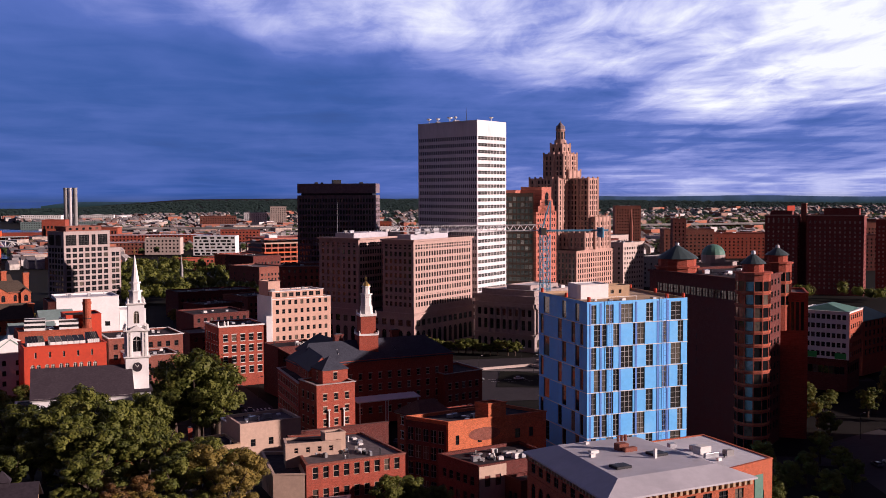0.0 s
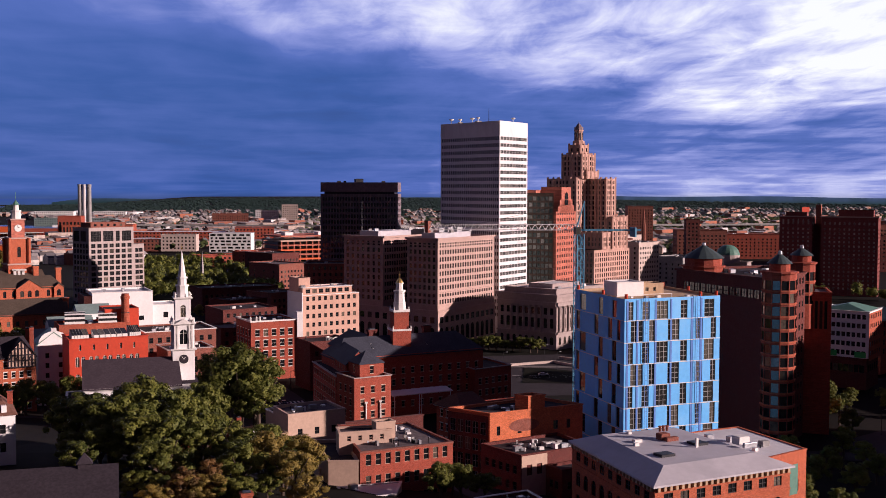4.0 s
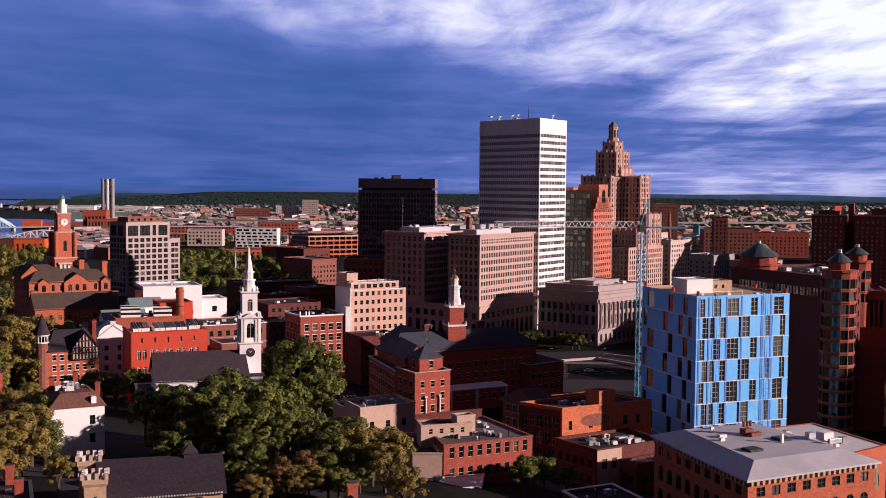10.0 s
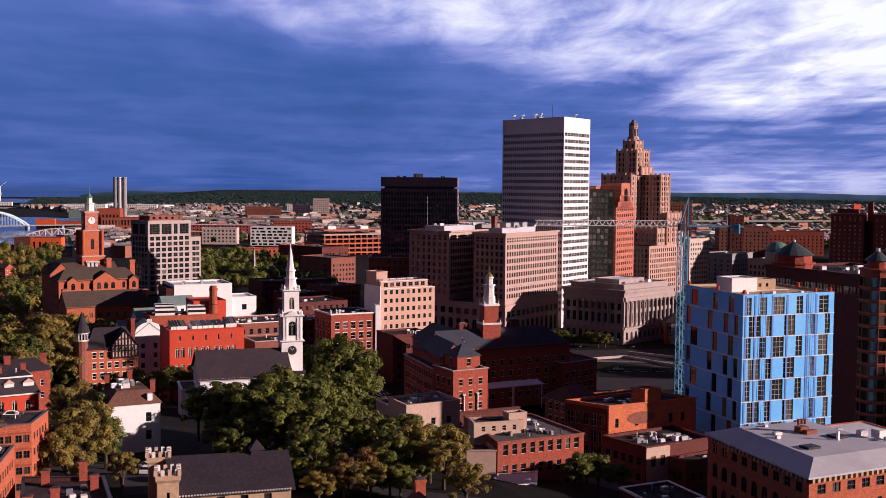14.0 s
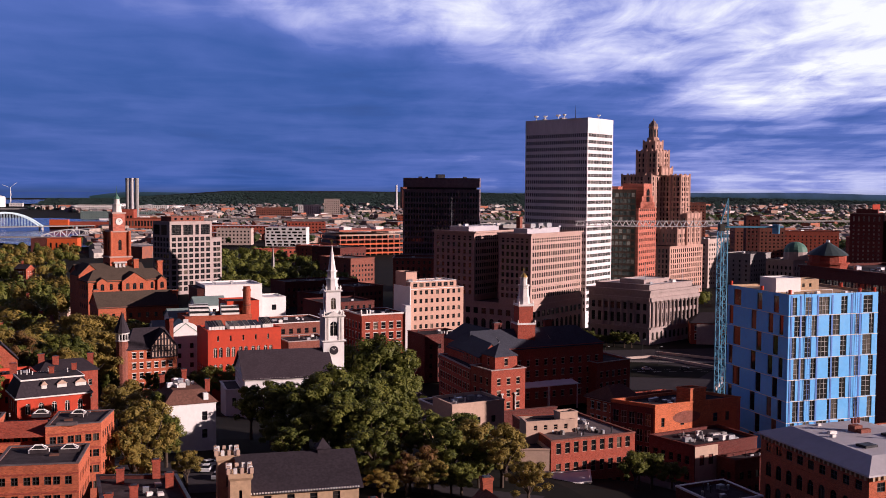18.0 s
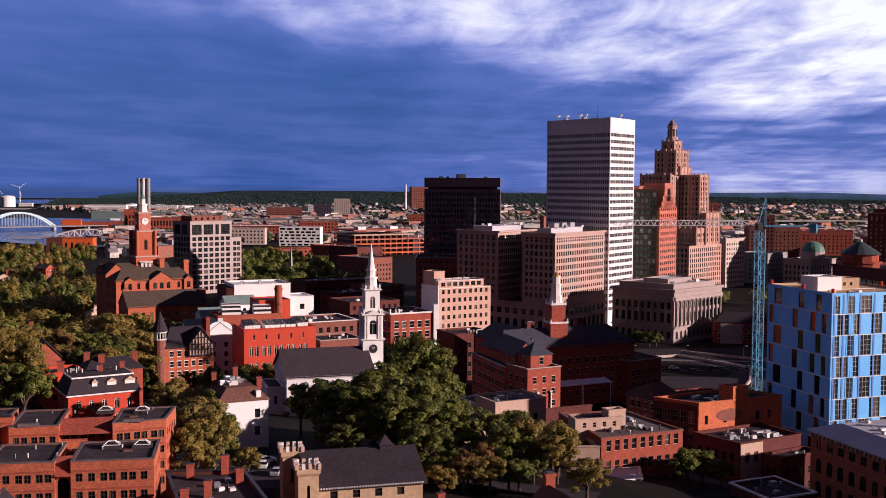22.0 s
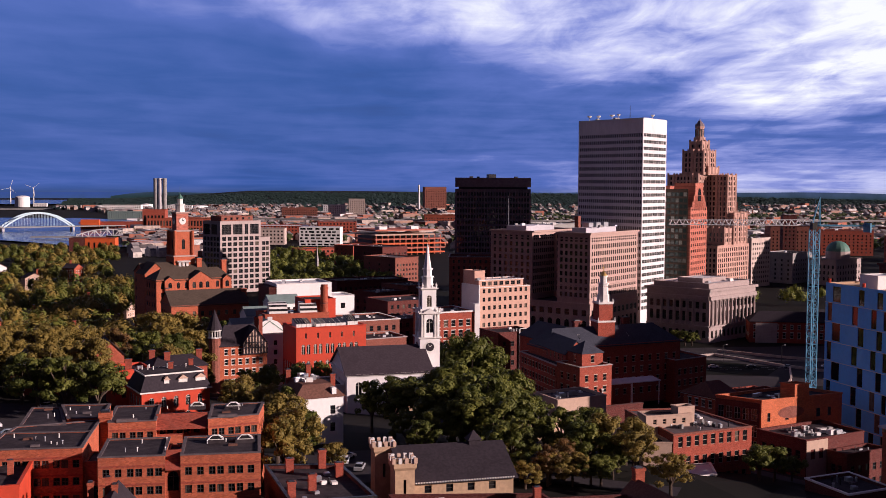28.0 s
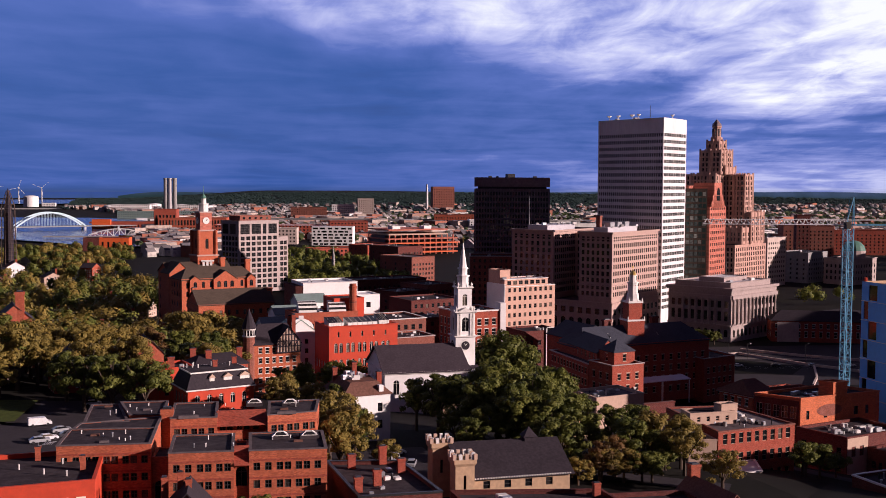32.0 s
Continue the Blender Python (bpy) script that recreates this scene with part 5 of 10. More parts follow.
def turret_house():
    foot = [(-42.0, 381.0), (-25.5, 384.0), (-27.5, 397), (-44, 394)]
    b = simple("villa", "dark brick villa with half-timbered gable and corner turret", "house", foot, gz(foot), 31.5, BRICK_WARM, [(6, 1.3, floors(13, 3.5, 5, 1.9), "trim"), None, None, (4, 1.3, floors(13, 3.5, 5, 1.9), "trim")], frame_m=FRAME_WHITE, hips=6.0, roof_m=SLATE, ridge=(0.2, 0.8), close=False)
    # the half-timbered gable
    a, c = Vector((-34.0, 381.6)), Vector((-25.6, 383.2))
    g = Mesh()
    g.poly([(a.x, a.y, 28), (c.x, c.y, 28), (c.x, c.y, 32), ((a.x + c.x) / 2, (a.y + c.y) / 2, 37), (a.x, a.y, 32)])
    part("gable", g, CREAM, b.root)
    off = Vector((0.05, -0.12))
    for i in range(9):
        p = a + (c - a) * (i / 8) + off
        top = 32 + 5 * (1 - abs(i / 4 - 1))
        g = Mesh()
        g.beam((p.x, p.y, 28), (p.x, p.y, top), 0.3)
        part("timber_post", g, SLATE, b.root, "dark timber")
    for z, k in ((28.1, 0), (30.2, 0), (32, 0), (34.2, 0.22)):
        p, q = a + (c - a) * k + off, c + (a - c) * k + off
        g = Mesh()
        g.beam((p.x, p.y - 0.02, z), (q.x, q.y - 0.02, z), 0.3)
        part("timber_rail", g, SLATE, b.root, "dark timber")
    for i in range(0, 8, 2):
        p, q = a + (c - a) * (i / 8) + off, a + (c - a) * ((i + 1) / 8) + off
        g = Mesh()
        g.beam((p.x, p.y - 0.01, 30.2), (q.x, q.y - 0.01, 32), 0.22)
        part("timber_brace", g, SLATE, b.root, "dark timber")
    g = Mesh()
    m = (a + c) / 2
    for s, e in ((a, m), (m, c)):
        zs, ze = (32, 37.3) if s is a else (37.3, 32)
        g.poly([(s.x, s.y - 0.6, zs), (e.x, e.y - 0.6, ze), (e.x - 1.5, e.y + 9, ze), (s.x - 1.5, s.y + 9, zs)])
    part("gable_roof", g, SLATE, b.root)
    tx, ty = -43.6, 382.0
    g = Mesh()
    g.ring(tx, ty, 11, 34.0, 2.0, 2.0, 12)
    part("turret", g, BRICK_BROWN, b.root)
    g = Mesh()
    g.ring(tx, ty, 34.0, 34.4, 2.3, 2.3, 12, bottom=True)
    for i in range(12):
        t = 2 * math.pi * i / 12
        g.beam((tx + 1.9 * math.cos(t), ty + 1.9 * math.sin(t), 34.4), (tx + 1.9 * math.cos(t), ty + 1.9 * math.sin(t), 36.4), 0.3)
    g.ring(tx, ty, 36.4, 36.9, 2.3, 2.5, 12, bottom=True)
    part("lantern", g, WHITE_TRIM, b.root, "white open lantern")
    g = Mesh()
    g.ring(tx, ty, 34.4, 36.4, 1.5, 1.5, 12)
    part("lantern_glass", g, GLASS, b.root)
    g = Mesh()
    g.ring(tx, ty, 36.9, 43.8, 2.7, 0.05, 12)
    part("cone_roof", g, SLATE, b.root)
    for u, v, h in ((0.3, 0.5, 5), (0.62, 0.75, 5.5), (0.97, 0.5, 9.5), (0.9, 0.6, 9.0)):
        x, y = along(foot, u, v)
        chimney(b, x, y, 31, 1.3, 1.3, h, BRICK)
    b.close()


turret_house()


def college():
    """The long brick college building with end pavilions and a cupola."""
    b = Building("college_building", "red brick college building with slate roofs and white cupola", "building", 100, 365, 8, BRICK, frame_m=CREAM)
    W = floors(8.5, 4.0, 4, 2.1, 1.1, "trim")
    # the pavilion that faces the square, and the wing behind it
    pav = [(71.3, 335.0), (84.3, 338.2), (81.5, 351), (68.5, 348)]
    block(b, pav, 6, 26.8, [(3, 1.4, W, "trim"), (3, 1.4, W, "trim"), None, (3, 1.4, W, "trim")], TAR, 0.9, 0.3, LIMESTONE)
    up = sub(pav, 0.32, 0.98, 0.35, 1.0)
    g = Mesh()
    for i in range(4):
        b.facade(g, up[i], up[(i + 1) % 4], 25.5, 30.6, cols(length(up[i], up[(i + 1) % 4]), 1, 1.4), [(27, 29.4)], "trim")
    part("upper_pavilion", g, BRICK, b.root)
    pitched(b, up, 30.6, 3.4, (0.49, 0.51), 0.3, SLATE_BLUE)
    for k in range(4):
        x, y = along(pav, 0.30 + 0.13 * k, -0.03)
        g = Mesh()
        g.ring(x, y, 7, 18.4, 0.32, 0.28, 8)
        g.box(x - 0.45, y - 0.45, 18.4, x + 0.45, y + 0.45, 18.9)
        if k in (0, 3):
            part("column", g, WHITE_TRIM, b.root)
        wing = [(68.4, 348.2), (81.2, 351.2), (82.0, 384), (67.6, 382)]
    block(b, wing, 6, 25.4, [None, (12, 1.4, W, "trim"), None, (12, 1.4, W, "trim")], TAR, 0.4, 0.35, LIMESTONE)
    top = sub(wing, 0.28, 1.0, 0.0, 1.0)
    g = Mesh()
    for i in range(4):
        s = cols(length(top[i], top[(i + 1) % 4]), 9, 1.2) if i in (1, 3) else []
        b.facade(g, top[i], top[(i + 1) % 4], 25.0, 29.2, s, [(26.2, 28.2)], "sash")
    part("upper_storey", g, BRICK, b.root)
    pitched(b, top, 29.2, 4.2, (0, 0.8), 0.35, SLATE_BLUE, 1, BRICK)
    # the main bar
    bar = [(72.5, 364.5), (130.0, 375.5), (128.0, 391.0), (70.5, 381.0)]
    block(b, bar, 6, 28.4, [(15, 1.3, W, "trim"), (3, 1.4, W, "trim"), None, None], TAR, 0.3, 0.3, BRICK)
    pitched(b, bar, 28.5, 6.0, (0.10, 0.86), 0.5, SLATE_BLUE)
    for u in (0.25, 0.62):
        g = Mesh()
        p = along(bar, u, 0.18)
        g.loft([(p[0], p[1], 31.0), (p[0] + 1.8, p[1] + 0.4, 29.5), (p[0] + 1.5, p[1] + 2.4, 31.9), (p[0] - 0.3, p[1] + 2.0, 31.9)], [(p[0], p[1], 29.9), (p[0] + 1.8, p[1] + 0.4, 29.9), (p[0] + 1.5, p[1] + 2.4, 32.2), (p[0] - 0.3, p[1] + 2.0, 32.2)], 0, 1)
        part("skylight", g, [METAL, WHITE_ROOF], b.root)
    for x, y in ((88.0, 377), (110.0, 382)):
        chimney(b, x, y, 30, 3.0, 1.6, 7.0, BRICK_DARK, 0.2)
    g = Mesh()
    g.prism([(65.0, 329.0), (94.0, 334.0), (93.8, 335.2), (64.8, 330.2)], 7, 13.6)
    g.prism([(64.8, 328.8), (94.2, 333.8), (94.0, 335.4), (64.6, 330.4)], 13.6, 14.0, 0, bottom=True)
    part("yard_wall", g, BRICK_DARK, b.root, "dark brick yard wall with coping")
    # lower terrace wing and the far pavilion
    east = [(124.5, 369.0), (141.0, 375.0), (138.0, 394), (121.5, 388)]
    block(b, east, 5, 21.8, [(5, 1.4, floors(6.5, 4.2, 3, 2.1, 1.1, "trim"), "trim"), (3, 1.4, floors(6.5, 4.2, 3, 2.1), "trim")], TAR, 0.8, 0.25, LIMESTONE)
    # back gables towards the street
    g2 = [(86.0, 402.0), (104.0, 405.0), (100.0, 425), (82, 422)]
    block(b, g2, 5, 26.0, [], TAR, 0.2)
    pitched(b, g2, 26.0, 5.0, (0, 1), 0.4, SLATE_BLUE, 1, BRICK)
    # cupola
    cx, cy = 98.0, 376.0

    def sq(h):
        return [(cx - h, cy - h), (cx + h, cy - h), (cx + h, cy + h), (cx - h, cy + h)]
    g = Mesh()
    g.prism(sq(3.4), 28, 36.5)
    g.prism(sq(2.7), 36.5, 43.2)
    part("brick_stage", g, BRICK, b.root)
    g = Mesh()
    g.prism(sq(3.6), 36.3, 36.9, bottom=True)
    g.prism(sq(3.0), 43.0, 43.7, bottom=True)
    for sx in (-1, 1):
        for sy in (-1, 1):
            g.ring(cx + sx * 3.3, cy + sy * 3.3, 36.9, 38.1, 0.3, 0.15, 6)
            g.ring(cx + sx * 2.7, cy + sy * 2.7, 43.7, 45.0, 0.3, 0.12, 6)
    part("stone_trim", g, WHITE_TRIM, b.root, kind="stuff")
    g = Mesh()
    g.ring(cx, cy, 43.7, 46.4, 2.3, 2.2, 8, turn=0.39)
    g.ring(cx, cy, 46.4, 50.2, 1.9, 1.8, 8, turn=0.39)
    g.ring(cx, cy, 50.2, 50.7, 2.2, 2.2, 8, turn=0.39, bottom=True)
    g.ring(cx, cy, 50.7, 53.0, 1.35, 1.25, 8, turn=0.39)
    g.ring(cx, cy, 53.0, 53.4, 1.6, 1.6, 8, turn=0.39, bottom=True)
    part("cupola", g, WHITE_TRIM, b.root, "weathered white timber cupola")
    for k in range(8):
        a = 0.39 + math.pi / 8 + k * math.pi / 4
        b.window(0.8, 2.6, "arch", (cx + 1.74 * math.cos(a), cy + 1.74 * math.sin(a), 47.0), a + math.pi / 2, "louvre")
    g = Mesh()
    for i in range(4):
        g.ring(cx, cy, 53.4 + 0.45 * i, 53.85 + 0.45 * i, 1.3 * math.cos(i * 0.38), 1.3 * math.cos((i + 1) * 0.38), 10)
    g.ring(cx, cy, 55.0, 57.5, 0.1, 0.05, 6)
    g.ring(cx, cy, 56.0, 56.5, 0.35, 0.35, 6)
    part("dome", g, GOLD, b.root, "gilded dome and finial")
    # white awning roofs in the yard
    for k, (x, y, w) in enumerate(((88, 350, 11), (98, 352, 13))):
        g = Mesh()
        g.loft([(x, y, 17.2), (x + w, y + 2, 17.2), (x + w - 1, y + 7, 18.0), (x - 1, y + 5, 18.0)], [(x, y, 17.5), (x + w, y + 2, 17.5), (x + w - 1, y + 7, 18.3), (x - 1, y + 5, 18.3)], 0, 0, True)
        for u in (0.1, 0.9):
            g.beam((x + w * u, y + 1, 9), (x + w * u, y + 1, 17.3), 0.25)
        part("yard_canopy", g, WHITE_ROOF, b.root, "white canopy roof over the yard")
    b.close()


college()


def mid_brick():
    """Brick blocks between the church and downtown."""
    foot = [(58.5, 469.7), (79.0, 473.5), (75.5, 494), (55.0, 490)]
    b = simple("brick_block", "red brick commercial block with pale stone trim and corner finials", "building", foot, 4, 30.0, BRICK, [(5, 2.1, floors(8.2, 4.6, 4, 2.9, 1.2, "trim"), "trim"), None, None, (5, 1.6, floors(8.2, 4.6, 4, 2.9, 1.2, "trim"), "trim")], frame_m=FRAME_WHITE, cap=WHITE_TRIM, cornice=0.35, n_clutter=8, seed=21, cap_h=0.6, close=False)
    for u in (0.0, 0.13, 0.2):
        x, y = along(foot, u, 0.03)
        g = Mesh()
        g.ring(x, y, 30.0, 31.2, 0.45, 0.35, 8)
        g.ring(x, y, 31.2, 32.0, 0.55, 0.1, 8)
        part("finial", g, WHITE_TRIM, b.root)
    g = Mesh()
    p = along(foot, 1.0, -0.02)
    g.box(p[0] + 0.05, p[1] - 0.5, 5, p[0] + 2.6, p[1] + 8, 33.0)
    part("party_wall", g, WHITE, b.root, "white rendered party wall")
    b.close()
    foot = [(14.0, 466.0), (44, 472.0), (40, 496), (10, 490)]
    b = simple("brick_block", "low brick block with a cluttered flat roof", "building", foot, 5, 27.5, BRICK_BROWN, [(8, 1.7, floors(9, 4.2, 4, 2.2), "sash")], n_clutter=16, seed=31, cap=WHITE_TRIM, cornice=0.4)
    foot = [(21, 436.0), (39, 440), (36, 457), (18, 453)]
    b = simple("brick_block", "low brick block with pale coping", "building", foot, 6, 24, BRICK_BROWN, [(4, 1.5, floors(9, 4.2, 3, 2.2), "sash")], n_clutter=7, seed=33, cap=LIMESTONE, cornice=0.4)
    foot = [(50, 505), (78, 511), (75, 530), (47, 524)]
    simple("brick_block", "dark brick block with gravel roof", "building", foot, 5, 23, BRICK_DARK, [(7, 1.5, floors(6, 4.0, 4, 2.0), "sash")], GRAVEL, n_clutter=8, seed=35)
    foot = [(77, 434), (95, 438), (92, 454), (74, 450)]
    b = simple("brick_block", "dark brick building with a white framed glass bay", "building", foot, 5, 25, BRICK_DARK, [(4, 1.5, floors(6, 4.0, 5, 2.0), "sash")], n_clutter=6, seed=37, close=False)
    g = Mesh()
    p = along(foot, 0.55, -0.01)
    for x0 in (0, 3.4):
        g.box(p[0] + x0, p[1] - 0.6, 8, p[0] + x0 + 0.45, p[1], 26.5)
    g.box(p[0], p[1] - 0.6, 26.1, p[0] + 3.85, p[1], 26.5)
    part("bay_frame", g, WHITE_TRIM, b.root, "tall white bay frame")
    g = Mesh()
    g.box(p[0] + 0.45, p[1] - 0.3, 8, p[0] + 3.4, p[1], 26)
    part("bay_glass", g, GLASS, b.root)
    b.close()
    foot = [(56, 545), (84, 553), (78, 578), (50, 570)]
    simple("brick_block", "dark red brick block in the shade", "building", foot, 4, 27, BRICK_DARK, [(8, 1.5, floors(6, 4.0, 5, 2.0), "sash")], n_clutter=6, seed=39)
    foot = [(66, 735), (118, 745), (112, 770), (60, 760)]
    simple("brick_block", "low dark brick market block with pale window bands", "building", foot, 4, 21, BRICK_DARK, [(14, 1.6, floors(5, 4.2, 3, 2.2), "arch")], SLATE, n_clutter=6, seed=41)


mid_brick()


# ---- the foot of the hill, towards the camera ----
def hill_foot():
    # cream house with a stepped flank
    foot = [(39.2, 275.4), (55.2, 279.0), (53.0, 292), (37.5, 288)]
    b = simple("cream_building", "cream stucco building with flat roof terraces", "building", foot, gz(foot), 28.8, CREAM, [(3, 1.3, floors(13.5, 4.2, 4, 1.8), "sash"), None, None, None], GRAVEL, n_clutter=10, seed=51, close=False)
    block(b, [(29.5, 272.0), (39.0, 274.2), (37.0, 287), (28, 284)], 14, 24.3, [(3, 1.6, [(20.5, 23.0)], "sash")], TAR, 0.6, 0.15, TAN, wall=TAN, name="low_flank")
    clutter(b, [(30, 273), (38, 275), (37, 286), (29, 284)], 23.7, 9, 52, 1.4)
    block(b, [(40, 292), (56, 296), (54, 308), (38, 304)], 10, 25.0, [], TAR, 0.5, 0.12, WHITE_TRIM, name="rear_block")
    b.close()
    # flat-roofed brick office with roof plant
    foot = [(44.5, 219.8), (66.4, 223.0), (62.8, 246.0), (46.0, 248.0)]
    b = simple("brick_office", "red brick office with a flat roof full of air plant", "building", foot, gz(foot), 31.3, BRICK, [([*cols(22.1, 9, 1.25, 0.8)], 1, floors(17.5, 4.6, 3, 2.5, 1.4, "sash"), "sash"), None, None, None], GRAVEL, frame_m=CREAM, cap=BRICK_BROWN, parapet=0.35, close=False)
    block(b, [(38.0, 221.5), (44.2, 219.9), (46.0, 240), (39.0, 242)], gz(foot), 29.5, [None, None, None, (5, 1.2, floors(19, 3.6, 2, 1.7), "sash")], TAR, 0.6, 0.12, CREAM, wall=CREAM, name="side_wing")
    block(b, [(41.8, 228.0), (53.8, 228.2), (53.0, 233), (42.5, 234)], 28, 33.9, [(4, 0.9, [(31.8, 33.0)], "sash")], TAR, 0.4, 0.1, CREAM, wall=CREAM, name="penthouse")
    block(b, [(50.5, 229.0), (55.0, 229.4), (54.6, 232.5), (50.2, 232)], 31, 35.4, [], TAR, 0.3, 0.1, CREAM, wall=CREAM, name="lift_house")
    rr = random.Random(77)
    for i in range(22):
        x, y = along(foot, rr.uniform(0.05, 0.8), rr.uniform(0.10, 0.34))
        k = rr.random()
        if k < 0.6:
            bit(b, "air_unit", x, y, 30.95, rr.uniform(0.5, 1.1), rr.uniform(0.5, 1.0), rr.uniform(0.5, 1.2), rr.choice((METAL, CONCRETE_GREY, DARK_METAL)), rr.uniform(0, 0.4))
        else:
            pipe(b, "vent_pipe", x, y, 30.95, rr.uniform(0.6, 1.5), rr.uniform(0.08, 0.16), rr.choice((METAL, DARK_METAL)))
    clutter(b, sub(foot, 0.3, 0.9, 0.45, 0.9), 30.95, 8, 78, 1.0)
    b.close()
    # low building with a pale roof in front of it
    f = [(38.7, 208.5), (49.6, 209.6), (53.4, 218.8), (39.2, 218.6)]
    simple("annexe", "low annexe with a pale membrane roof", "building", f, 16, 24.6, CREAM, [(4, 1.6, [(20, 22.6)])], WHITE_ROOF, cap=WHITE_TRIM, parapet=0.15, n_clutter=1, seed=55)
    # brick block with the worn wall painting
    foot = [(84.3, 247.3), (111.5, 251.5), (104.5, 264), (77.0, 257.5)]
    b = simple("brick_warehouse", "orange brick warehouse with a faded oval on its wall", "building", foot, gz(foot), 31.8, BRICK_RUST, [([(2.0, 3.0), (8.0, 9.2), (18.6, 20.0), (22.6, 23.8)], 1, [(21.5, 23.8), (26.0, 28.3)], "sash"), None, None, None], TAR, n_clutter=12, seed=61, close=False)
    g = Mesh()
    p, q = along(foot, -0.014, 0.99), along(foot, -0.014, 0.01)
    b.facade(g, p, q, gz(foot), 31.0, cols(length(p, q), 5, 1.7, 0.4), floors(13, 4.2, 4, 3.2, 0.6), "cross", wall=BRICK_DARK, frame_m=ALU)
    part("side_wall", g, BRICK_DARK, b.root, "dark brick side wall with tall windows")
    block(b, sub(foot, 0.40, 0.58, 0.0, 0.3), 30, 35.2, [], TAR, 0.5, 0.15, BRICK_RUST, wall=BRICK_RUST, name="stair_house")
    g = Mesh()
    n = 20
    pts = []
    for i in range(n):
        a = 2 * math.pi * i / n
        p = along(foot, 0.36 + 0.16 * math.cos(a), -0.002)
        pts.append((p[0], p[1] - 0.01, 28.0 + 1.6 * math.sin(a)))
    g.poly(pts)
    part("faded_oval_sign", g, BRICK_BROWN, b.root, "faded painted oval")
    b.close()
    foot = [(85.2, 229.0), (105.5, 234.0), (103, 248.5), (80.4, 243.0)]
    b = simple("brick_shop", "dark brick shop building with a cluttered flat roof", "building", foot, gz(foot), 25.5, BRICK_DARK, [None, None, None, (5, 1.4, floors(12, 3.8, 3, 2.0), "sash")], TAR, n_clutter=26, seed=63, cap=BRICK_DARK, close=False)
    g = Mesh()
    p, q = (85.3, 228.85), (92.5, 230.6)
    b.facade(g, p, q, 15, 25.2, cols(length(p, q), 2, 1.5, 0.8), [(20.5, 23)], "sash", wall=CREAM)
    part("cream_front", g, CREAM, b.root, "cream painted front wall")
    b.close()
    foot = [(93.5, 224.5), (108, 228), (106, 233.6), (92.0, 230.2)]
    simple("brick_shop", "low dark brick shop with tar roof", "building", foot, gz(foot), 22.5, BRICK_DARK, [(5, 1.2, floors(13, 3.6, 2, 1.8), "sash"), None, None, (2, 1.2, floors(13, 3.6, 2, 1.8), "sash")], TAR, n_clutter=4, seed=64)
    # small tower-like house with a pyramid roof
    foot = [(87.0, 274.5), (95.5, 276.5), (92.5, 288.0), (83.0, 286.0)]
    b = simple("brick_house", "brick house with a brown pitched roof and white cornice", "house", foot, gz(foot), 27.6, BRICK_WARM, [(3, 1.3, floors(11.5, 3.8, 4, 2.0, 1.0, "trim"), "trim"), None, None, (4, 1.3, floors(11.5, 3.8, 4, 2.0, 1.0, "trim"), "trim")], frame_m=FRAME_WHITE, hips=3.3, roof_m=SHINGLE_BROWN, ridge=(0.25, 0.75), over=0.8, close=False)
    g = Mesh()
    g.prism(inset(foot, -0.6), 26.7, 27.3, bottom=True)
    part("white_cornice", g, WHITE_TRIM, b.root)
    b.close()
    for f, z, lab, s in (([(97, 272), (112, 275), (110, 286), (95, 283)], 27.5, "brick block with tan upper floor and roof deck", 66), ([(98.5, 287), (118, 291), (116, 302), (97, 298)], 24.5, "low brick block with brown tiled parapet", 67)):
        simple("brick_block", lab, "building", f, gz(f), z, BRICK_ORANGE if s == 66 else BRICK, [(5, 1.3, floors(12, 3.7, 4, 1.9), "trim"), None, None, (3, 1.3, floors(12, 3.7, 4, 1.9), "sash")], TAR, frame_m=FRAME_WHITE, n_clutter=10, seed=s)
    # big brick hall with a pale grey roof
    foot = [(84.4, 165.0), (116.0, 170.0), (111.6, 203.5), (85.2, 201.2)]
    b = Building("brick_hall", "large red brick hall with corbelled eaves and grey roof", "building", 100, 185, 14, BRICK_WARM, frame_m=FRAME_DARK)
    b.split = True
    rows = [(21, 24.5, "arch"), (26.2, 29.3, "arch"), (31.4, 33.2, "pair")]
    g = Mesh()
    for i, n in ((0, 8), (1, 7), (2, 0), (3, 9)):
        a, c = foot[i], foot[(i + 1) % 4]
        b.facade(g, a, c, 12, 34.6, cols(length(a, c), n, 2.0, 1.2), rows, "arch")
    part("wall", g, BRICK_WARM, b.root)
    g = Mesh()
    o1, o2 = inset(foot, -0.7), inset(foot, 4.6)
    for i in range(4):
        j = (i + 1) % 4
        g.poly([(*o1[i], 34.95), (*o1[j], 34.95), (*o2[j], 36.9), (*o2[i], 36.9)])
        g.poly([(*o1[i], 34.6), (*o1[j], 34.6), (*o1[j], 34.95), (*o1[i], 34.95)])
        g.poly([(*foot[i], 34.6), (*o1[i], 34.6), (*o1[j], 34.6), (*foot[j], 34.6)][::-1])
    g.poly([(*p, 36.9) for p in o2])
    part("roof", g, MEMBRANE, b.root)
    for i, n in ((0, 24), (3, 26)):
        a, c = Vector(foot[i]), Vector(foot[(i + 1) % 4])
        e = (c - a).normalized()
        nr = Vector((e.y, -e.x))
        for k in range(n):
            p = a + (c - a) * ((k + 0.5) / n) + nr * 0.25
            bit(b, "corbel", p.x, p.y, 33.75, 0.55, 0.5, 0.85, TAN, math.atan2(e.y, e.x))
    g = Mesh()
    g.prism(inset(foot, -0.12), 30.4, 30.7, bottom=True)
    g.prism(inset(foot, -0.1), 33.3, 33.75, bottom=True)
    part("brick_band", g, BRICK_WARM, b.root)
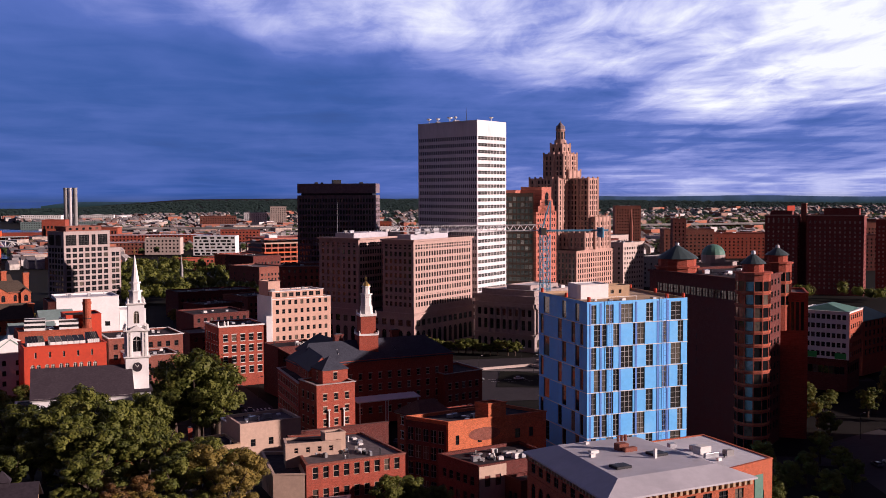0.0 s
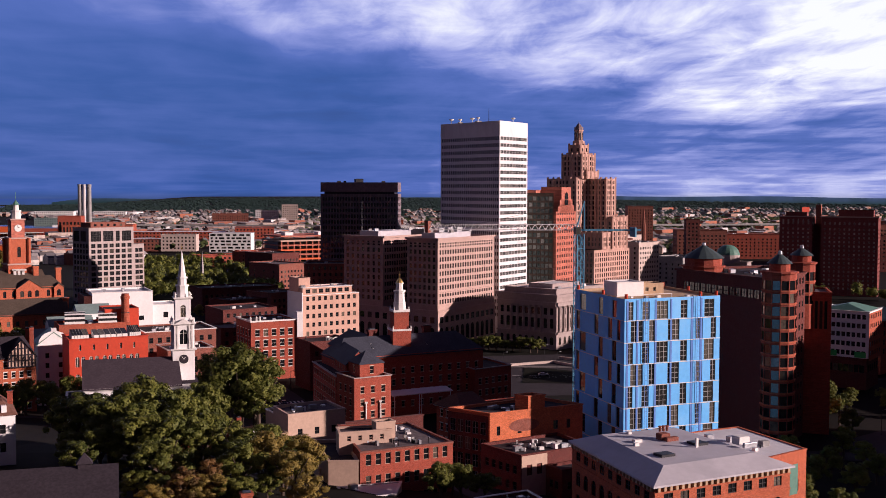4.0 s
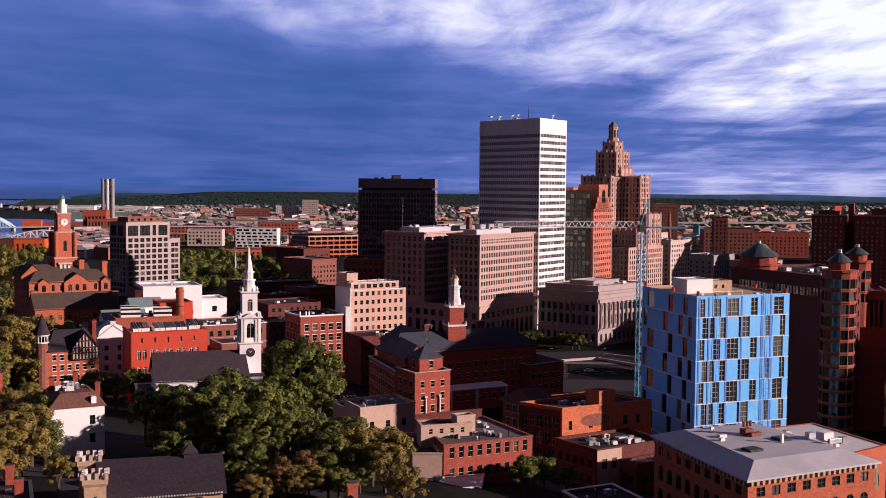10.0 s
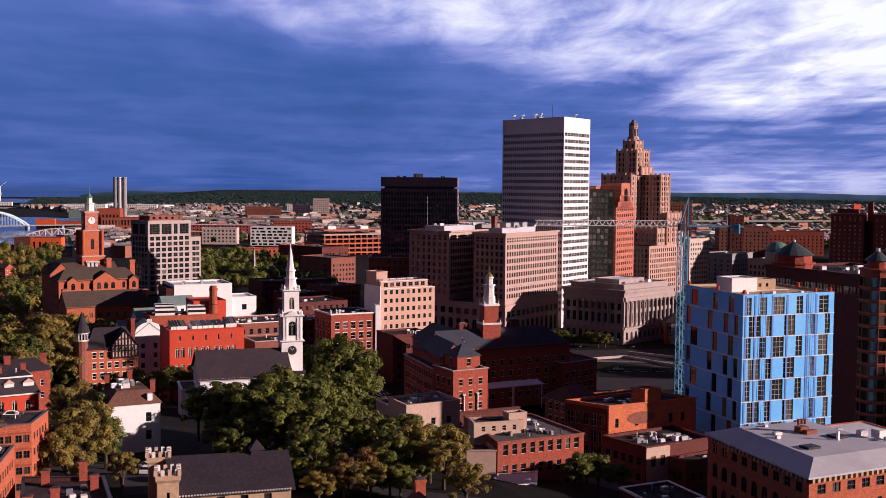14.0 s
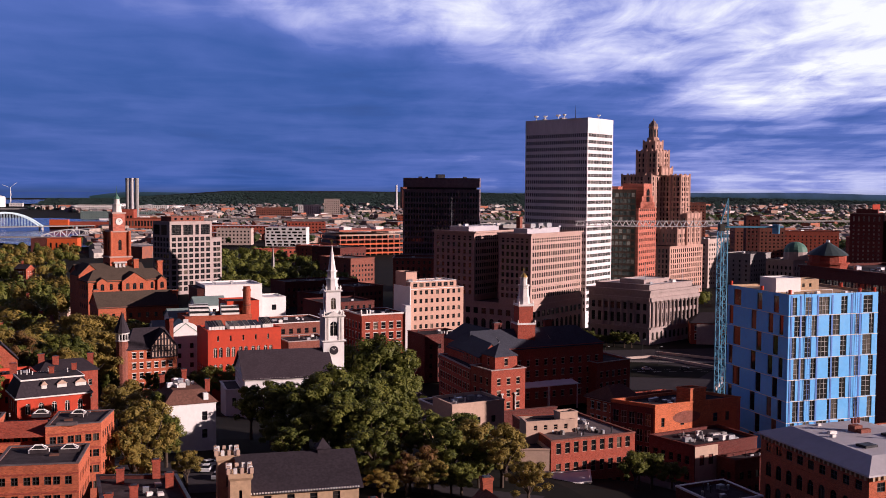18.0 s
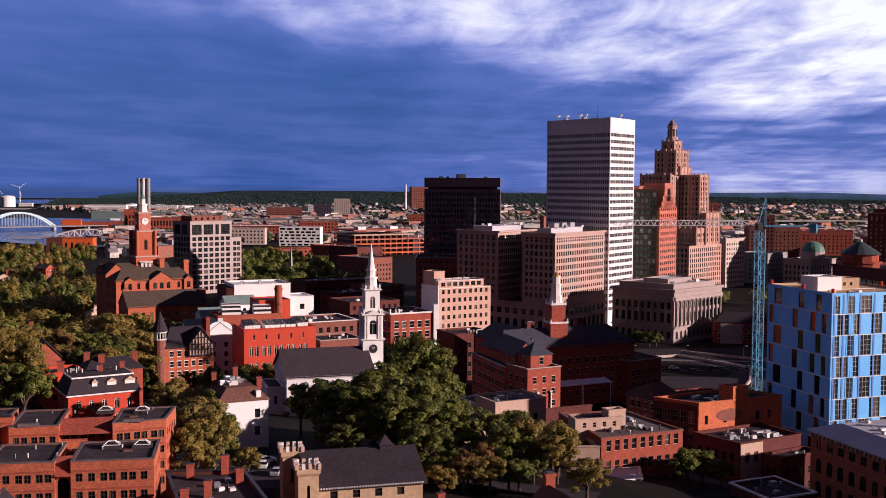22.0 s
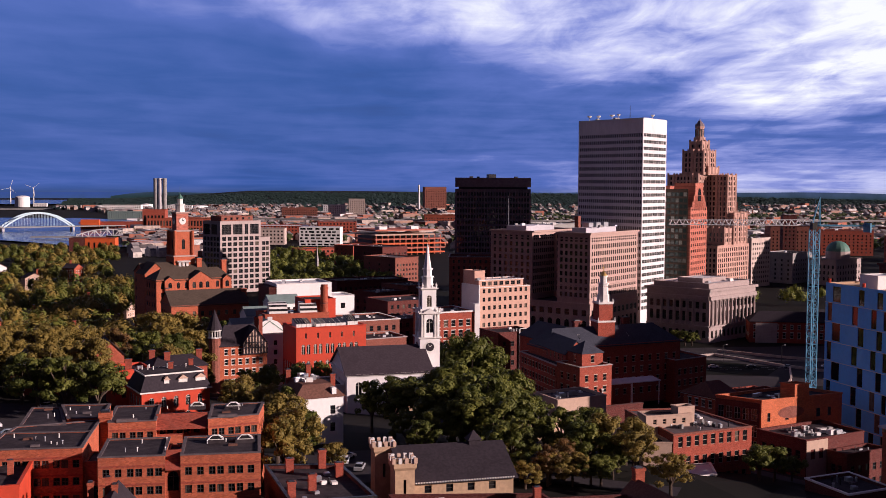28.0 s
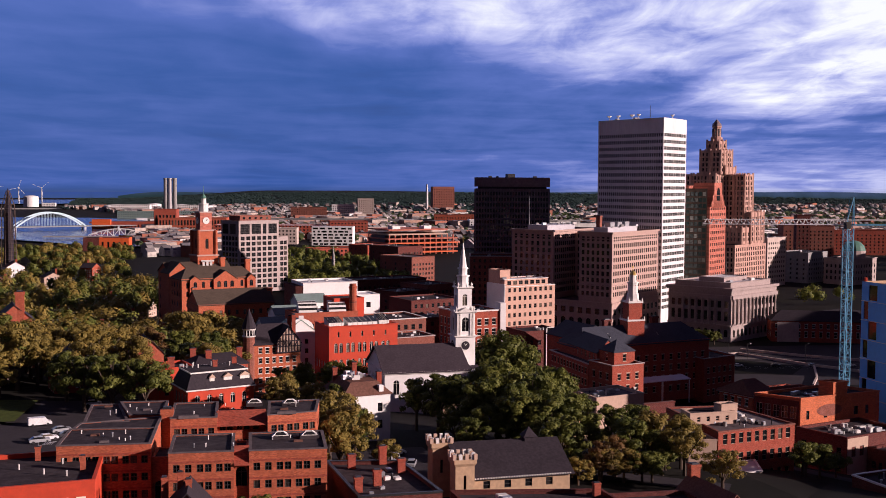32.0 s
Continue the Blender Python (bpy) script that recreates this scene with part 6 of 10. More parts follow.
    for u, v, w, d, h, m in ((0.52, 0.62, 2.2, 1.8, 1.3, BRICK_BROWN), (0.55, 0.57, 2.8, 1.0, 0.8, BRICK_BROWN), (0.28, 0.30, 3.2, 2.6, 0.5, DARK_METAL), (0.66, 0.44, 3.0, 3.0, 0.5, DARK_METAL), (0.30, 0.62, 1.8, 1.0, 0.6, WHITE_TRIM), (0.24, 0.55, 1.0, 0.8, 0.6, WHITE_TRIM), (0.38, 0.82, 0.8, 0.8, 0.5, WHITE_TRIM), (0.93, 0.34, 2.6, 2.2, 1.6, WHITE_TRIM), (0.60, 0.38, 0.5, 0.5, 1.8, WHITE_TRIM), (0.92, 0.25, 3.2, 0.6, 0.9, METAL)):
        x, y = along(foot, u, v)
        bit(b, "roof_unit" if m not in (DARK_METAL,) else "skylight", x, y, 36.9, w, d, h, m, 0.15)
    for u in (0.50, 0.53, 0.56):
        x, y = along(foot, u, 0.63)
        pipe(b, "chimney_pot", x, y, 38.5, 0.9, 0.28, BRICK_BROWN)
    b.close()
    foot = [(117.2, 181.0), (131.5, 186.0), (130.0, 209.0), (112.5, 206.5)]
    b = simple("brick_annexe", "red brick annexe with pale roof and a teal banner", "building", foot, 12, 33.4, BRICK_WARM, [(3, 1.2, [(25, 27.5)], "sash")], WHITE_ROOF, parapet=0.12, n_clutter=5, seed=71, close=False)
    g = Mesh()
    p, q = along(foot, 0.62, -0.006), along(foot, 0.80, -0.006)
    g.prism([p, q, (q[0], q[1] + 0.1), (p[0], p[1] + 0.1)], 24.5, 30.8)
    part("banner", g, COPPER, b.root, "teal patterned banner")
    b.close()


hill_foot()


def castle_church():
    b = Building("chapel", "tan brick chapel with two crenellated turrets and slate roof", "church", -16, 190, 27, TAN)
    foot = [(-26.5, 184.3), (-6.6, 184.0), (-6.0, 202.0), (-26.5, 203.0)]
    g = Mesh()
    b.facade(g, foot[0], foot[1], 24, 35.0, cols(19.9, 4, 1.3, 2.0), [(28.5, 30.2), (32.6, 34.0)], "sash")
    for i in (1, 2, 3):
        b.facade(g, foot[i], foot[(i + 1) % 4], 24, 35.0, [], [])
    part("wall", g, TAN, b.root)
    pitched(b, foot, 35.0, 4.2, (0, 1), 0.7, SLATE, 0, TAN)
    g = Mesh()
    for i in range(40):
        x = -26 + i * 0.49
        g.box(x, 183.25, 34.62, x + 0.22, 183.5, 34.85)
    part("snow_guard", g, WHITE_TRIM, b.root, kind="stuff")
    for x, y, z1 in ((-27.4, 183.4, 39.6), (-28.3, 195.2, 39.9)):
        h = 1.75
        f = [(x - h, y - h), (x + h, y - h), (x + h, y + h), (x - h, y + h)]
        block(b, f, 24, z1 - 1.0, [(1, 0.5, [(33.5, 36.0)], "thin")], TAR, 0.5, name="turret")
        g = Mesh()
        g.loft([(*p, z1 - 2.0) for p in f], [(*p, z1 - 1.5) for p in inset(f, -0.3)], 0, None)
        out, inn = inset(f, -0.3), inset(f, 0.25)
        for i in range(4):
            j = (i + 1) % 4
            g.poly([(*out[i], z1 - 1.5), (*out[j], z1 - 1.5), (*out[j], z1 - 0.7), (*out[i], z1 - 0.7)])
            g.poly([(*inn[j], z1 - 1.5), (*inn[i], z1 - 1.5), (*inn[i], z1 - 0.7), (*inn[j], z1 - 0.7)])
            g.poly([(*out[i], z1 - 0.7), (*out[j], z1 - 0.7), (*inn[j], z1 - 0.7), (*inn[i], z1 - 0.7)])
        part("corbelled_parapet", g, TAN, b.root)
        for i in range(4):
            p, q = Vector(out[i]), Vector(out[(i + 1) % 4])
            for k in range(4):
                o = p + (q - p) * ((k + 0.02) / 3.6) + (Vector((x, y)) - (p + q) / 2).normalized() * 0.25
                bit(b, "merlon", o.x, o.y, z1 - 0.72, 0.6, 0.6, 0.95, WHITE_TRIM if k % 2 else CREAM)
    # little slatted ventilator on the ridge
    f = [(-12.4, 192.2), (-10.2, 192.2), (-10.2, 194.2), (-12.4, 194.2)]
    g = Mesh()
    g.prism(f, 37.5, 39.6)
    part("ventilator", g, SLATE, b.root)
    g = Mesh()
    g.loft([(*p, 39.6) for p in inset(f, -0.3)], [(-11.31, 193.19, 41.4), (-11.29, 193.19, 41.4), (-11.29, 193.21, 41.4), (-11.31, 193.21, 41.4)], 0, 0, True)
    part("ventilator_cap", g, SLATE, b.root)
    b.close()


castle_church()


def white_house():
    foot = [(-36.5, 246.0), (-25.2, 248.0), (-27.0, 262.0), (-38.5, 260.0)]
    b = simple("white_house", "white clapboard house with brown mansard roof", "house", foot, gz(foot) - 1, 38.2, WHITE, [([(8.3, 9.5)], 1, [(30.2, 32.2), (34.2, 36.2)], "sash"), (4, 1.1, [(30.2, 32.2), (34.2, 36.2)], "sash"), None, None], close=False, frame_m=FRAME_DARK)
    g = Mesh()
    o, i_ = inset(foot, -0.5), inset(foot, 2.4)
    g.loft([(*p, 38.2) for p in o], [(*p, 41.0) for p in i_], 0, 0, True)
    part("mansard_roof", g, SHINGLE_BROWN, b.root)
    x, y = along(foot, 0.80, 0.05)
    bit(b, "dormer", x, y, 38.8, 1.1, 1.4, 1.5, WHITE, 0.17)
    b.window(0.7, 1.0, "sash", (x + 0.1, y - 0.74, 39.0), 0.17)
    for u, v, h, m in ((0.15, 0.85, 3.8, BRICK), (0.6, 0.9, 4.6, BRICK), (0.95, 0.45, 3.0, BRICK)):
        x, y = along(foot, u, v)
        chimney(b, x, y, 39.5, 1.1, 1.1, h, m)
    rr = random.Random(4)
    for k in range(14):
        x, y = along(foot, rr.uniform(0.2, 0.85), rr.uniform(0.35, 0.8))
        bit(b, "roof_unit", x, y, 41.0, rr.uniform(0.5, 1.6), rr.uniform(0.5, 1.4), rr.uniform(0.5, 1.3), rr.choice((METAL, WHITE_TRIM, WHITE_TRIM)), rr.uniform(0, 1))
    b.close()


white_house()


def mansard_house(name, label, foot, eave, wall, dormers, seed):
    b = simple(name, label, "house", foot, gz(foot), eave, wall, [(5, 1.2, [(eave - 4.2, eave - 1.6, "arch"), (eave - 8, eave - 5.6)], "arch"), (4, 1.2, [(eave - 4.2, eave - 1.6)]), None, (4, 1.2, [(eave - 4.2, eave - 1.6)])], frame_m=FRAME_WHITE, close=False)
    g = Mesh()
    o, i_ = inset(foot, -0.4), inset(foot, 1.4)
    g.loft([(*p, eave) for p in o], [(*p, eave + 3.9) for p in i_], 0, 0, True)
    part("mansard_roof", g, SLATE, b.root)
    g = Mesh()
    g.prism(inset(foot, 1.1), eave + 3.8, eave + 4.15, bottom=True)
    g.prism(inset(foot, -0.55), eave - 0.35, eave - 0.02, bottom=True)
    part("white_cornice", g, WHITE_TRIM, b.root)
    s = Mesh()
    s.poly([(*p, eave + 4.17) for p in inset(foot, 1.3)])
    part("flat_roof", s, TAR, b.root)
    e = Vector(foot[1]) - Vector(foot[0])
    ang = math.atan2(e.y, e.x)
    for u, w in dormers:
        x, y = along(foot, u, 0.03)
        d = Mesh()
        c, sn = math.cos(ang), math.sin(ang)

        def R(p, q, z):
            return (x + c * p - sn * q, y + sn * p + c * q, z)
        hh = 2.6
        d.loft([R(-w / 2, 0, eave + 0.9), R(w / 2, 0, eave + 0.9), R(w / 2, 1.8, eave + 0.9), R(-w / 2, 1.8, eave + 0.9)], [R(-w / 2, 0, eave + hh), R(w / 2, 0, eave + hh), R(w / 2, 1.8, eave + hh), R(-w / 2, 1.8, eave + hh)], 0, 0)
        part("dormer", d, WHITE_TRIM, b.root)
        d = Mesh()
        d.loft([R(-w / 2 - 0.25, -0.3, eave + hh), R(w / 2 + 0.25, -0.3, eave + hh), R(0, -0.3, eave + hh + 1.0)], [R(-w / 2 - 0.25, 1.9, eave + hh), R(w / 2 + 0.25, 1.9, eave + hh), R(0, 1.9, eave + hh + 1.0)], 0, 0, True)
        part("dormer_gable", d, CREAM, b.root)
        for k in range(2 if w > 2 else 1):
            off = (-w / 4 + k * w / 2) if w > 2 else 0
            b.window(min(0.85, w * 0.42 if w > 2 else 0.9), 1.35, "sash", R(off, -0.12, eave + 1.15), ang)
    rr = random.Random(seed)
    for k in range(8):
        x, y = along(foot, rr.uniform(0.1, 0.9), rr.uniform(0.25, 0.9))
        pipe(b, "vent_pipe", x, y, eave + 4.1, rr.uniform(0.6, 1.3), 0.14, WHITE_TRIM)
    for u, v in ((0.55, 0.6), (0.9, 0.8)):
        x, y = along(foot, u, v)
        chimney(b, x, y, eave + 4.0, 1.2, 0.9, 2.0, BRICK)
    b.close()


mansard_house("mansard_house", "red painted house with slate mansard and cream dormers", [(-69.6, 281.6), (-52.6, 286.6), (-55.6, 299), (-72.6, 294)], 34.8, RED_PAINT, ((0.37, 1.3), (0.61, 2.3), (0.87, 2.6)), 3)


def back_house():
    foot = [(-76.0, 306.0), (-66.5, 309.0), (-69, 320), (-78.5, 317)]
    b = simple("brick_house", "red brick house with flat tar roof and chimneys", "house", foot, gz(foot), 36.5, RED_PAINT, [(3, 1.1, floors(28, 3.4, 2, 1.7), "sash")], n_clutter=3, seed=81, close=False)
    chimney(b, -72.5, 311, 36, 1.8, 1.2, 3.0, BRICK)
    b.close()
    foot = [(-66.0, 311.0), (-51.0, 315.5), (-53.5, 326), (-68.5, 322)]
    b = simple("brick_house", "brick house with a shallow slate hip roof", "house", foot, gz(foot), 36.0, BRICK, [(6, 1.0, floors(27, 3.4, 3, 1.7), "sash")], hips=2.4, ridge=(0.2, 0.8), close=False, frame_m=FRAME_WHITE)
    for x, y in ((-62, 316), (-53, 320), (-66, 321)):
        chimney(b, x, y, 36, 1.6, 1.2, 3.8, BRICK)
    b.close()
    foot = [(-104.0, 328.0), (-91.5, 331.0), (-94, 343), (-106.5, 340)]
    b = simple("brick_house", "dark red brick house with a steep gable among trees", "house", foot, gz(foot), 33.0, BRICK, [(3, 1.2, floors(23.5, 3.8, 2, 2.0, 1.0, "trim"), "trim"), None, None, (3, 1.2, floors(22.5, 3.5, 2, 2.0), "trim")], hips=6.5, axis=1, frame_m=FRAME_WHITE, close=False)
    x, y = along(foot, 0.9, 0.4)
    chimney(b, x, y, 32, 1.3, 1.0, 6.5, BRICK_ORANGE)
    b.close()
    foot = [(-82.0, 338.0), (-73.5, 340.0), (-75, 349), (-83.5, 347)]
    b = simple("brick_house", "narrow orange brick house behind trees", "house", foot, gz(foot), 36.0, BRICK_ORANGE, [(2, 1.1, floors(23, 3.6, 3, 1.9), "sash")], hips=4.5, axis=1)
    foot = [(-133, 455), (-119.0, 458.0), (-121, 472), (-135, 469)]
    b = simple("brick_house", "tall orange brick gable with a big chimney", "house", foot, gz(foot), 33, BRICK_ORANGE, [(2, 1.1, floors(22, 3.6, 2, 1.9), "sash")], hips=6, axis=1, close=False)
    chimney(b, -124, 457.5, 33, 3.2, 1.6, 11.5, BRICK_ORANGE)
    b.close()


back_house()


def apartments():
    """The terraced brick apartments with dark flat roofs."""
    b = Building("apartment_row", "orange-red brick apartment terraces with dark flat roofs", "building", -72, 197, 29, BRICK_WARM)
    b.split = True
    Z = 44.0
    W = [(32.0, 33.3, "cross"), (34.9, 36.2, "cross"), (37.8, 39.1, "cross"), (40.7, 42.0, "cross")]

    def bays(L, lone, start=0.7):
        """Openings a metre wide: some alone, then in pairs."""
        out, u, k = [], start, 0
        while u + 1.05 < L - 0.3:
            out.append((u, u + 1.05))
            k += 1
            u += 1.85 if k <= lone else (1.3 if (k - lone) % 2 else 1.75)
        return out

    def wing(foot, n, z, nl=0, nr=0, m=1.0, w=1.5, rows=None):
        r = rows or W
        block(b, foot, 27.5, z, [(bays(length(foot[0], foot[1]), 2 if n > 4 else 0), 1, r, "cross") if n else None, (nr, 1.0, r, "cross") if nr else None, None, (nl, 1.0, r, "cross") if nl else None], TAR, 0.18, 0.08, GRAVEL, cap_h=0.14)
        a, c = Vector(foot[0]), Vector(foot[1])
        e = (c - a).normalized()
        nrm = Vector((e.y, -e.x)) * 0.06
        for zz in (z - 1.75, z - 4.65, z - 7.55):
            g = Mesh()
            g.loft([(a.x, a.y, zz), (a.x + nrm.x, a.y + nrm.y, zz), (c.x + nrm.x, c.y + nrm.y, zz), (c.x, c.y, zz)], [(a.x, a.y, zz + 0.3), (a.x + nrm.x, a.y + nrm.y, zz + 0.3), (c.x + nrm.x, c.y + nrm.y, zz + 0.3), (c.x, c.y, zz + 0.3)], 0, 0, True)
            part("brick_course", g, BRICK, b.root)
    # front row in two lengths with a recessed stair between them
    wing([(-78.1, 178.2), (-67.9, 177.0), (-66.5, 189.8), (-76.7, 191.0)], 6, Z)
    wing([(-65.5, 176.6), (-53.0, 175.2), (-51.5, 188.1), (-64.1, 189.5)], 5, Z, 0, 6)
    stair = [(-67.9, 177.8), (-65.5, 177.5), (-64.3, 188.2), (-66.7, 188.6)]
    block(b, stair, 27.5, 43.0, [([(0.4, 2.2)], 1, [(33.0, 36.4, "arch"), (38.0, 41.2, "arch")], "arch")], TAR, 0.3, name="stair_bay")
    g = Mesh()
    g.loft([(-67.9, 176.7, 41.6), (-65.5, 176.4, 41.6), (-65.2, 178.9, 44.2), (-67.6, 179.2, 44.2)], [(-67.9, 176.7, 41.75), (-65.5, 176.4, 41.75), (-65.2, 178.9, 44.35), (-67.6, 179.2, 44.35)], 0, 0, True)
    part("stair_roof", g, BRICK, b.root, "small sloping red stair roof")
    # left end, which stands forward in depth and back in line
    wing([(-95.6, 187.8), (-80.6, 185.8), (-79.2, 198.0), (-94.0, 200.4)], 6, Z, 0, 3)
    block(b, [(-80.5, 186.4), (-77.7, 186.0), (-76.6, 193), (-79.4, 193.4)], 27.5, 41.5, [([(0.5, 2.3)], 1, [(34.0, 37.6, "arch")], "arch")], TAR, 0.3, name="stair_bay")
    # middle and back rows
    wing([(-84.0, 210.0), (-77.8, 209.0), (-76.4, 221.8), (-92.2, 224.0)][:2] + [(-76.4, 221.8), (-85.6, 223.2)], 3, Z, 3)
    wing([(-92.0, 207.0), (-84.0, 206.0), (-85.6, 223.0), (-91, 224)], 0, Z - 0.4)
    wing([(-76.8, 204.6), (-68.4, 204.0), (-67.0, 218.4), (-75.4, 219.2)], 4, Z)
    wing([(-59.2, 203.4), (-49.8, 204.8), (-47.4, 215.9), (-57.4, 216.6)], 4, Z, 0, 5)
    block(b, [(-94.0, 200.5), (-79.4, 198.1), (-78.0, 208.6), (-92.5, 206.4)], 27.5, Z - 0.3, [], TAR, 0.15, 0.05, GRAVEL, cap_h=0.14)
    mid = [(-68.4, 206.2), (-59.2, 206.0), (-58, 217), (-67, 218)]
    wing(mid, 4, Z - 1.6)
    g = Mesh()
    g.loft([(-68.4, 204.2, Z - 1.9), (-59.2, 203.6, Z - 1.9), (-59.0, 207.5, Z + 0.2), (-68.2, 208.0, Z + 0.2)], [(-68.4, 204.2, Z - 1.75), (-59.2, 203.6, Z - 1.75), (-59.0, 207.5, Z + 0.35), (-68.2, 208.0, Z + 0.35)], 0, 0, True)
    part("lean_to_roof", g, BRICK, b.root, "sloping red lean-to roof")
    chimney(b, -77.2, 207.0, 36, 2.0, 1.6, 9.8, BRICK_WARM, -0.1)
    # roof monitors
    for x, y in ((-53.8, 212.5), (-60.5, 214.3), (-54.6, 184.2), (-59.4, 185.0)):
        g = Mesh()
        g.loft([(x - 1.6, y - 0.9, Z - 0.3), (x + 1.6, y - 1.3, Z - 0.3), (x + 1.8, y + 1.0, Z - 0.3), (x - 1.4, y + 1.3, Z - 0.3)], [(x - 1.6, y - 0.9, Z + 0.35), (x + 1.6, y - 1.3, Z + 0.35), (x + 1.8, y + 1.0, Z + 0.35), (x - 1.4, y + 1.3, Z + 0.35)], 0, 0)
        part("skylight_kerb", g, TAR, b.root)
        g = Mesh()
        g.loft([(x - 1.3, y - 0.6, Z + 0.35), (x + 1.3, y - 0.9, Z + 0.35), (x + 1.4, y + 0.8, Z + 0.35), (x - 1.2, y + 1.0, Z + 0.35)], [(x - 0.5, y - 0.1, Z + 0.9), (x + 0.5, y - 0.2, Z + 0.9), (x + 0.6, y + 0.2, Z + 0.9), (x - 0.4, y + 0.3, Z + 0.9)], 0, 0)
        part("skylight_glass", g, GLASS_GREY, b.root, "pitched skylight glass")
        g = Mesh()
        base = [(x - 1.3, y - 0.6, Z + 0.37), (x + 1.3, y - 0.9, Z + 0.37), (x + 1.4, y + 0.8, Z + 0.37), (x - 1.2, y + 1.0, Z + 0.37)]
        peak = [(x - 0.5, y - 0.1, Z + 0.95), (x + 0.5, y - 0.2, Z + 0.95), (x + 0.6, y + 0.2, Z + 0.95), (x - 0.4, y + 0.3, Z + 0.95)]
        for i in range(4):
            g.beam(base[i], base[(i + 1) % 4], 0.16)
            g.beam(base[i], peak[i], 0.13)
            g.beam(peak[i], peak[(i + 1) % 4], 0.13)
        part("skylight_frame", g, WHITE_TRIM, b.root, "white skylight frame")
    for f, s in (([(-77, 179.5), (-54, 177), (-53, 187), (-76, 190)], 91), ([(-94, 189), (-82, 187.5), (-81, 197), (-93, 199)], 92), ([(-76, 206), (-50, 206), (-49, 215), (-75, 218)], 93), ([(-91, 209), (-79, 211), (-78, 221), (-90, 222)], 94)):
        rr = random.Random(s)
        for k in range(9):
            x, y = along(f, rr.uniform(0.05, 0.95), rr.uniform(0.1, 0.9))
            if k < 7:
                pipe(b, "vent_pipe", x, y, Z - 0.2, rr.uniform(0.3, 0.8), rr.uniform(0.07, 0.12), rr.choice((WHITE_TRIM, METAL)))
            else:
                bit(b, "roof_hatch", x, y, Z - 0.2, 1.5, 0.9, 0.3, rr.choice((SHINGLE_BROWN, GRAVEL)))
    for x, y in ((-73.5, 204.6), (-55.6, 204.0)):
        bit(b, "ridge_vent", x, y, Z - 0.1, 3.6, 0.9, 0.55, GRAVEL, -0.05)
    b.close()


apartments()


def near_left():
    """Roofs along the lower edge of the view."""
    foot = [(-108.0, 170.6), (-89.2, 172.4), (-88.0, 193.0), (-107, 192.0)]
    b = simple("red_house", "bright red painted house with dark flat roof", "house", foot, 27.5, 42.0, RED_PAINT, [([*cols(18.9, 7, 1.1, 0.8)], 1, floors(29, 3.6, 3, 1.9, 1.2, "trim"), "trim"), None, None, None], TAR, frame_m=FRAME_WHITE, cap=RED_PAINT, close=False)
    for x, y in ((-98.5, 189.5), (-91.2, 181.5), (-91.0, 189.0)):
        chimney(b, x, y, 41.4, 0.9, 0.9, 2.4, BRICK_ORANGE)
    for x, y in ((-97, 180), (-93.5, 178), (-94.5, 186), (-101, 184)):
        pipe(b, "vent_pipe", x, y, 41.4, 0.8, 0.12, WHITE_TRIM)
    g = Mesh()
    for i in range(5):
        g.beam((-97.8 + 0.35 * i, 189.0, 44.0), (-97.2 + 0.35 * i, 190.4, 44.2), 0.06)
    g.beam((-98.4, 189.4, 43.8), (-95.6, 190.0, 44.3), 0.07)
    g.beam((-98.4, 189.4, 43.0), (-98.4, 189.4, 44.4), 0.07)
    part("aerial", g, METAL, b.root)
    b.close()
    foot = [(-80.5, 164.0), (-71.5, 163.0), (-70.5, 172.5), (-79.5, 173.5)]
    b = simple("slate_house", "small house with steep dark slate roof and chimneys", "house", foot, 27, 36.5, BRICK_DARK, [(3, 1.1, [(30, 32)])], hips=5.0, axis=1, close=False)
    for x, y in ((-75.5, 168), (-76.5, 172.5), (-79, 170)):
        chimney(b, x, y, 38, 0.9, 0.9, 4.5, BRICK_ORANGE)
    b.close()
    foot = [(-49.5, 167.0), (-35.9, 166.4), (-37.5, 187.5), (-50.5, 190.6)]
    b = simple("dark_house", "dark house with flat tar roof and brick chimneys", "house", foot, 26, 38.0, BRICK_DARK, [(5, 1.1, floors(28, 3.4, 2, 1.8))], TAR, cap=DARK_METAL, close=False)
    for x, y, h in ((-46.7, 186.5, 2.6), (-39.0, 181.5, 2.6), (-44.8, 174.5, 2.8), (-40.8, 188.0, 3.4), (-48.6, 171.5, 2.6)):
        chimney(b, x, y, 37.4, 1.3, 1.0, h, BRICK)
    bit(b, "roof_unit", -42.8, 180.0, 37.3, 1.0, 0.9, 0.9, METAL)
    clutter(b, foot, 37.3, 6, 95, 0.9)
    b.close()
    # bow-fronted wing with a planted roof
    b = Building("bow_wing", "bow-fronted wing with a dry grassy roof and pale eaves", "building", -41, 162, 27, BRICK_DARK)
    n = 12
    arc = [(-50 + 15 * i / n, 164.5 + 2.3 * math.sin(math.pi * i / n)) for i in range(n + 1)]
    foot = [(-35, 150), (-35, 164.5)] + arc[::-1][1:] + [(-50, 150)]
    g = Mesh()
    g.prism(foot, 26, 35.6)
    part("wall", g, BRICK_DARK, b.root)
    g = Mesh()
    g.prism(inset(foot, -0.4), 35.6, 36.0, bottom=True)
    part("eaves", g, WHITE_TRIM, b.root)
    g = Mesh()
    g.prism(inset(foot, 0.1), 36.0, 36.25, bottom=True)
    part("grass_roof", g, GRASS, b.root)
    foot = [(-31.0, 160.5), (-5.0, 157.0), (-5.5, 172.6), (-31.0, 178.5)]
    b = simple("long_house", "long low building with dark gravel roof", "building", foot, 26, 34.5, BRICK_DARK, [(8, 1.1, [(29, 31)])], TAR, cap=BRICK_DARK, n_clutter=8, seed=97, close=False)
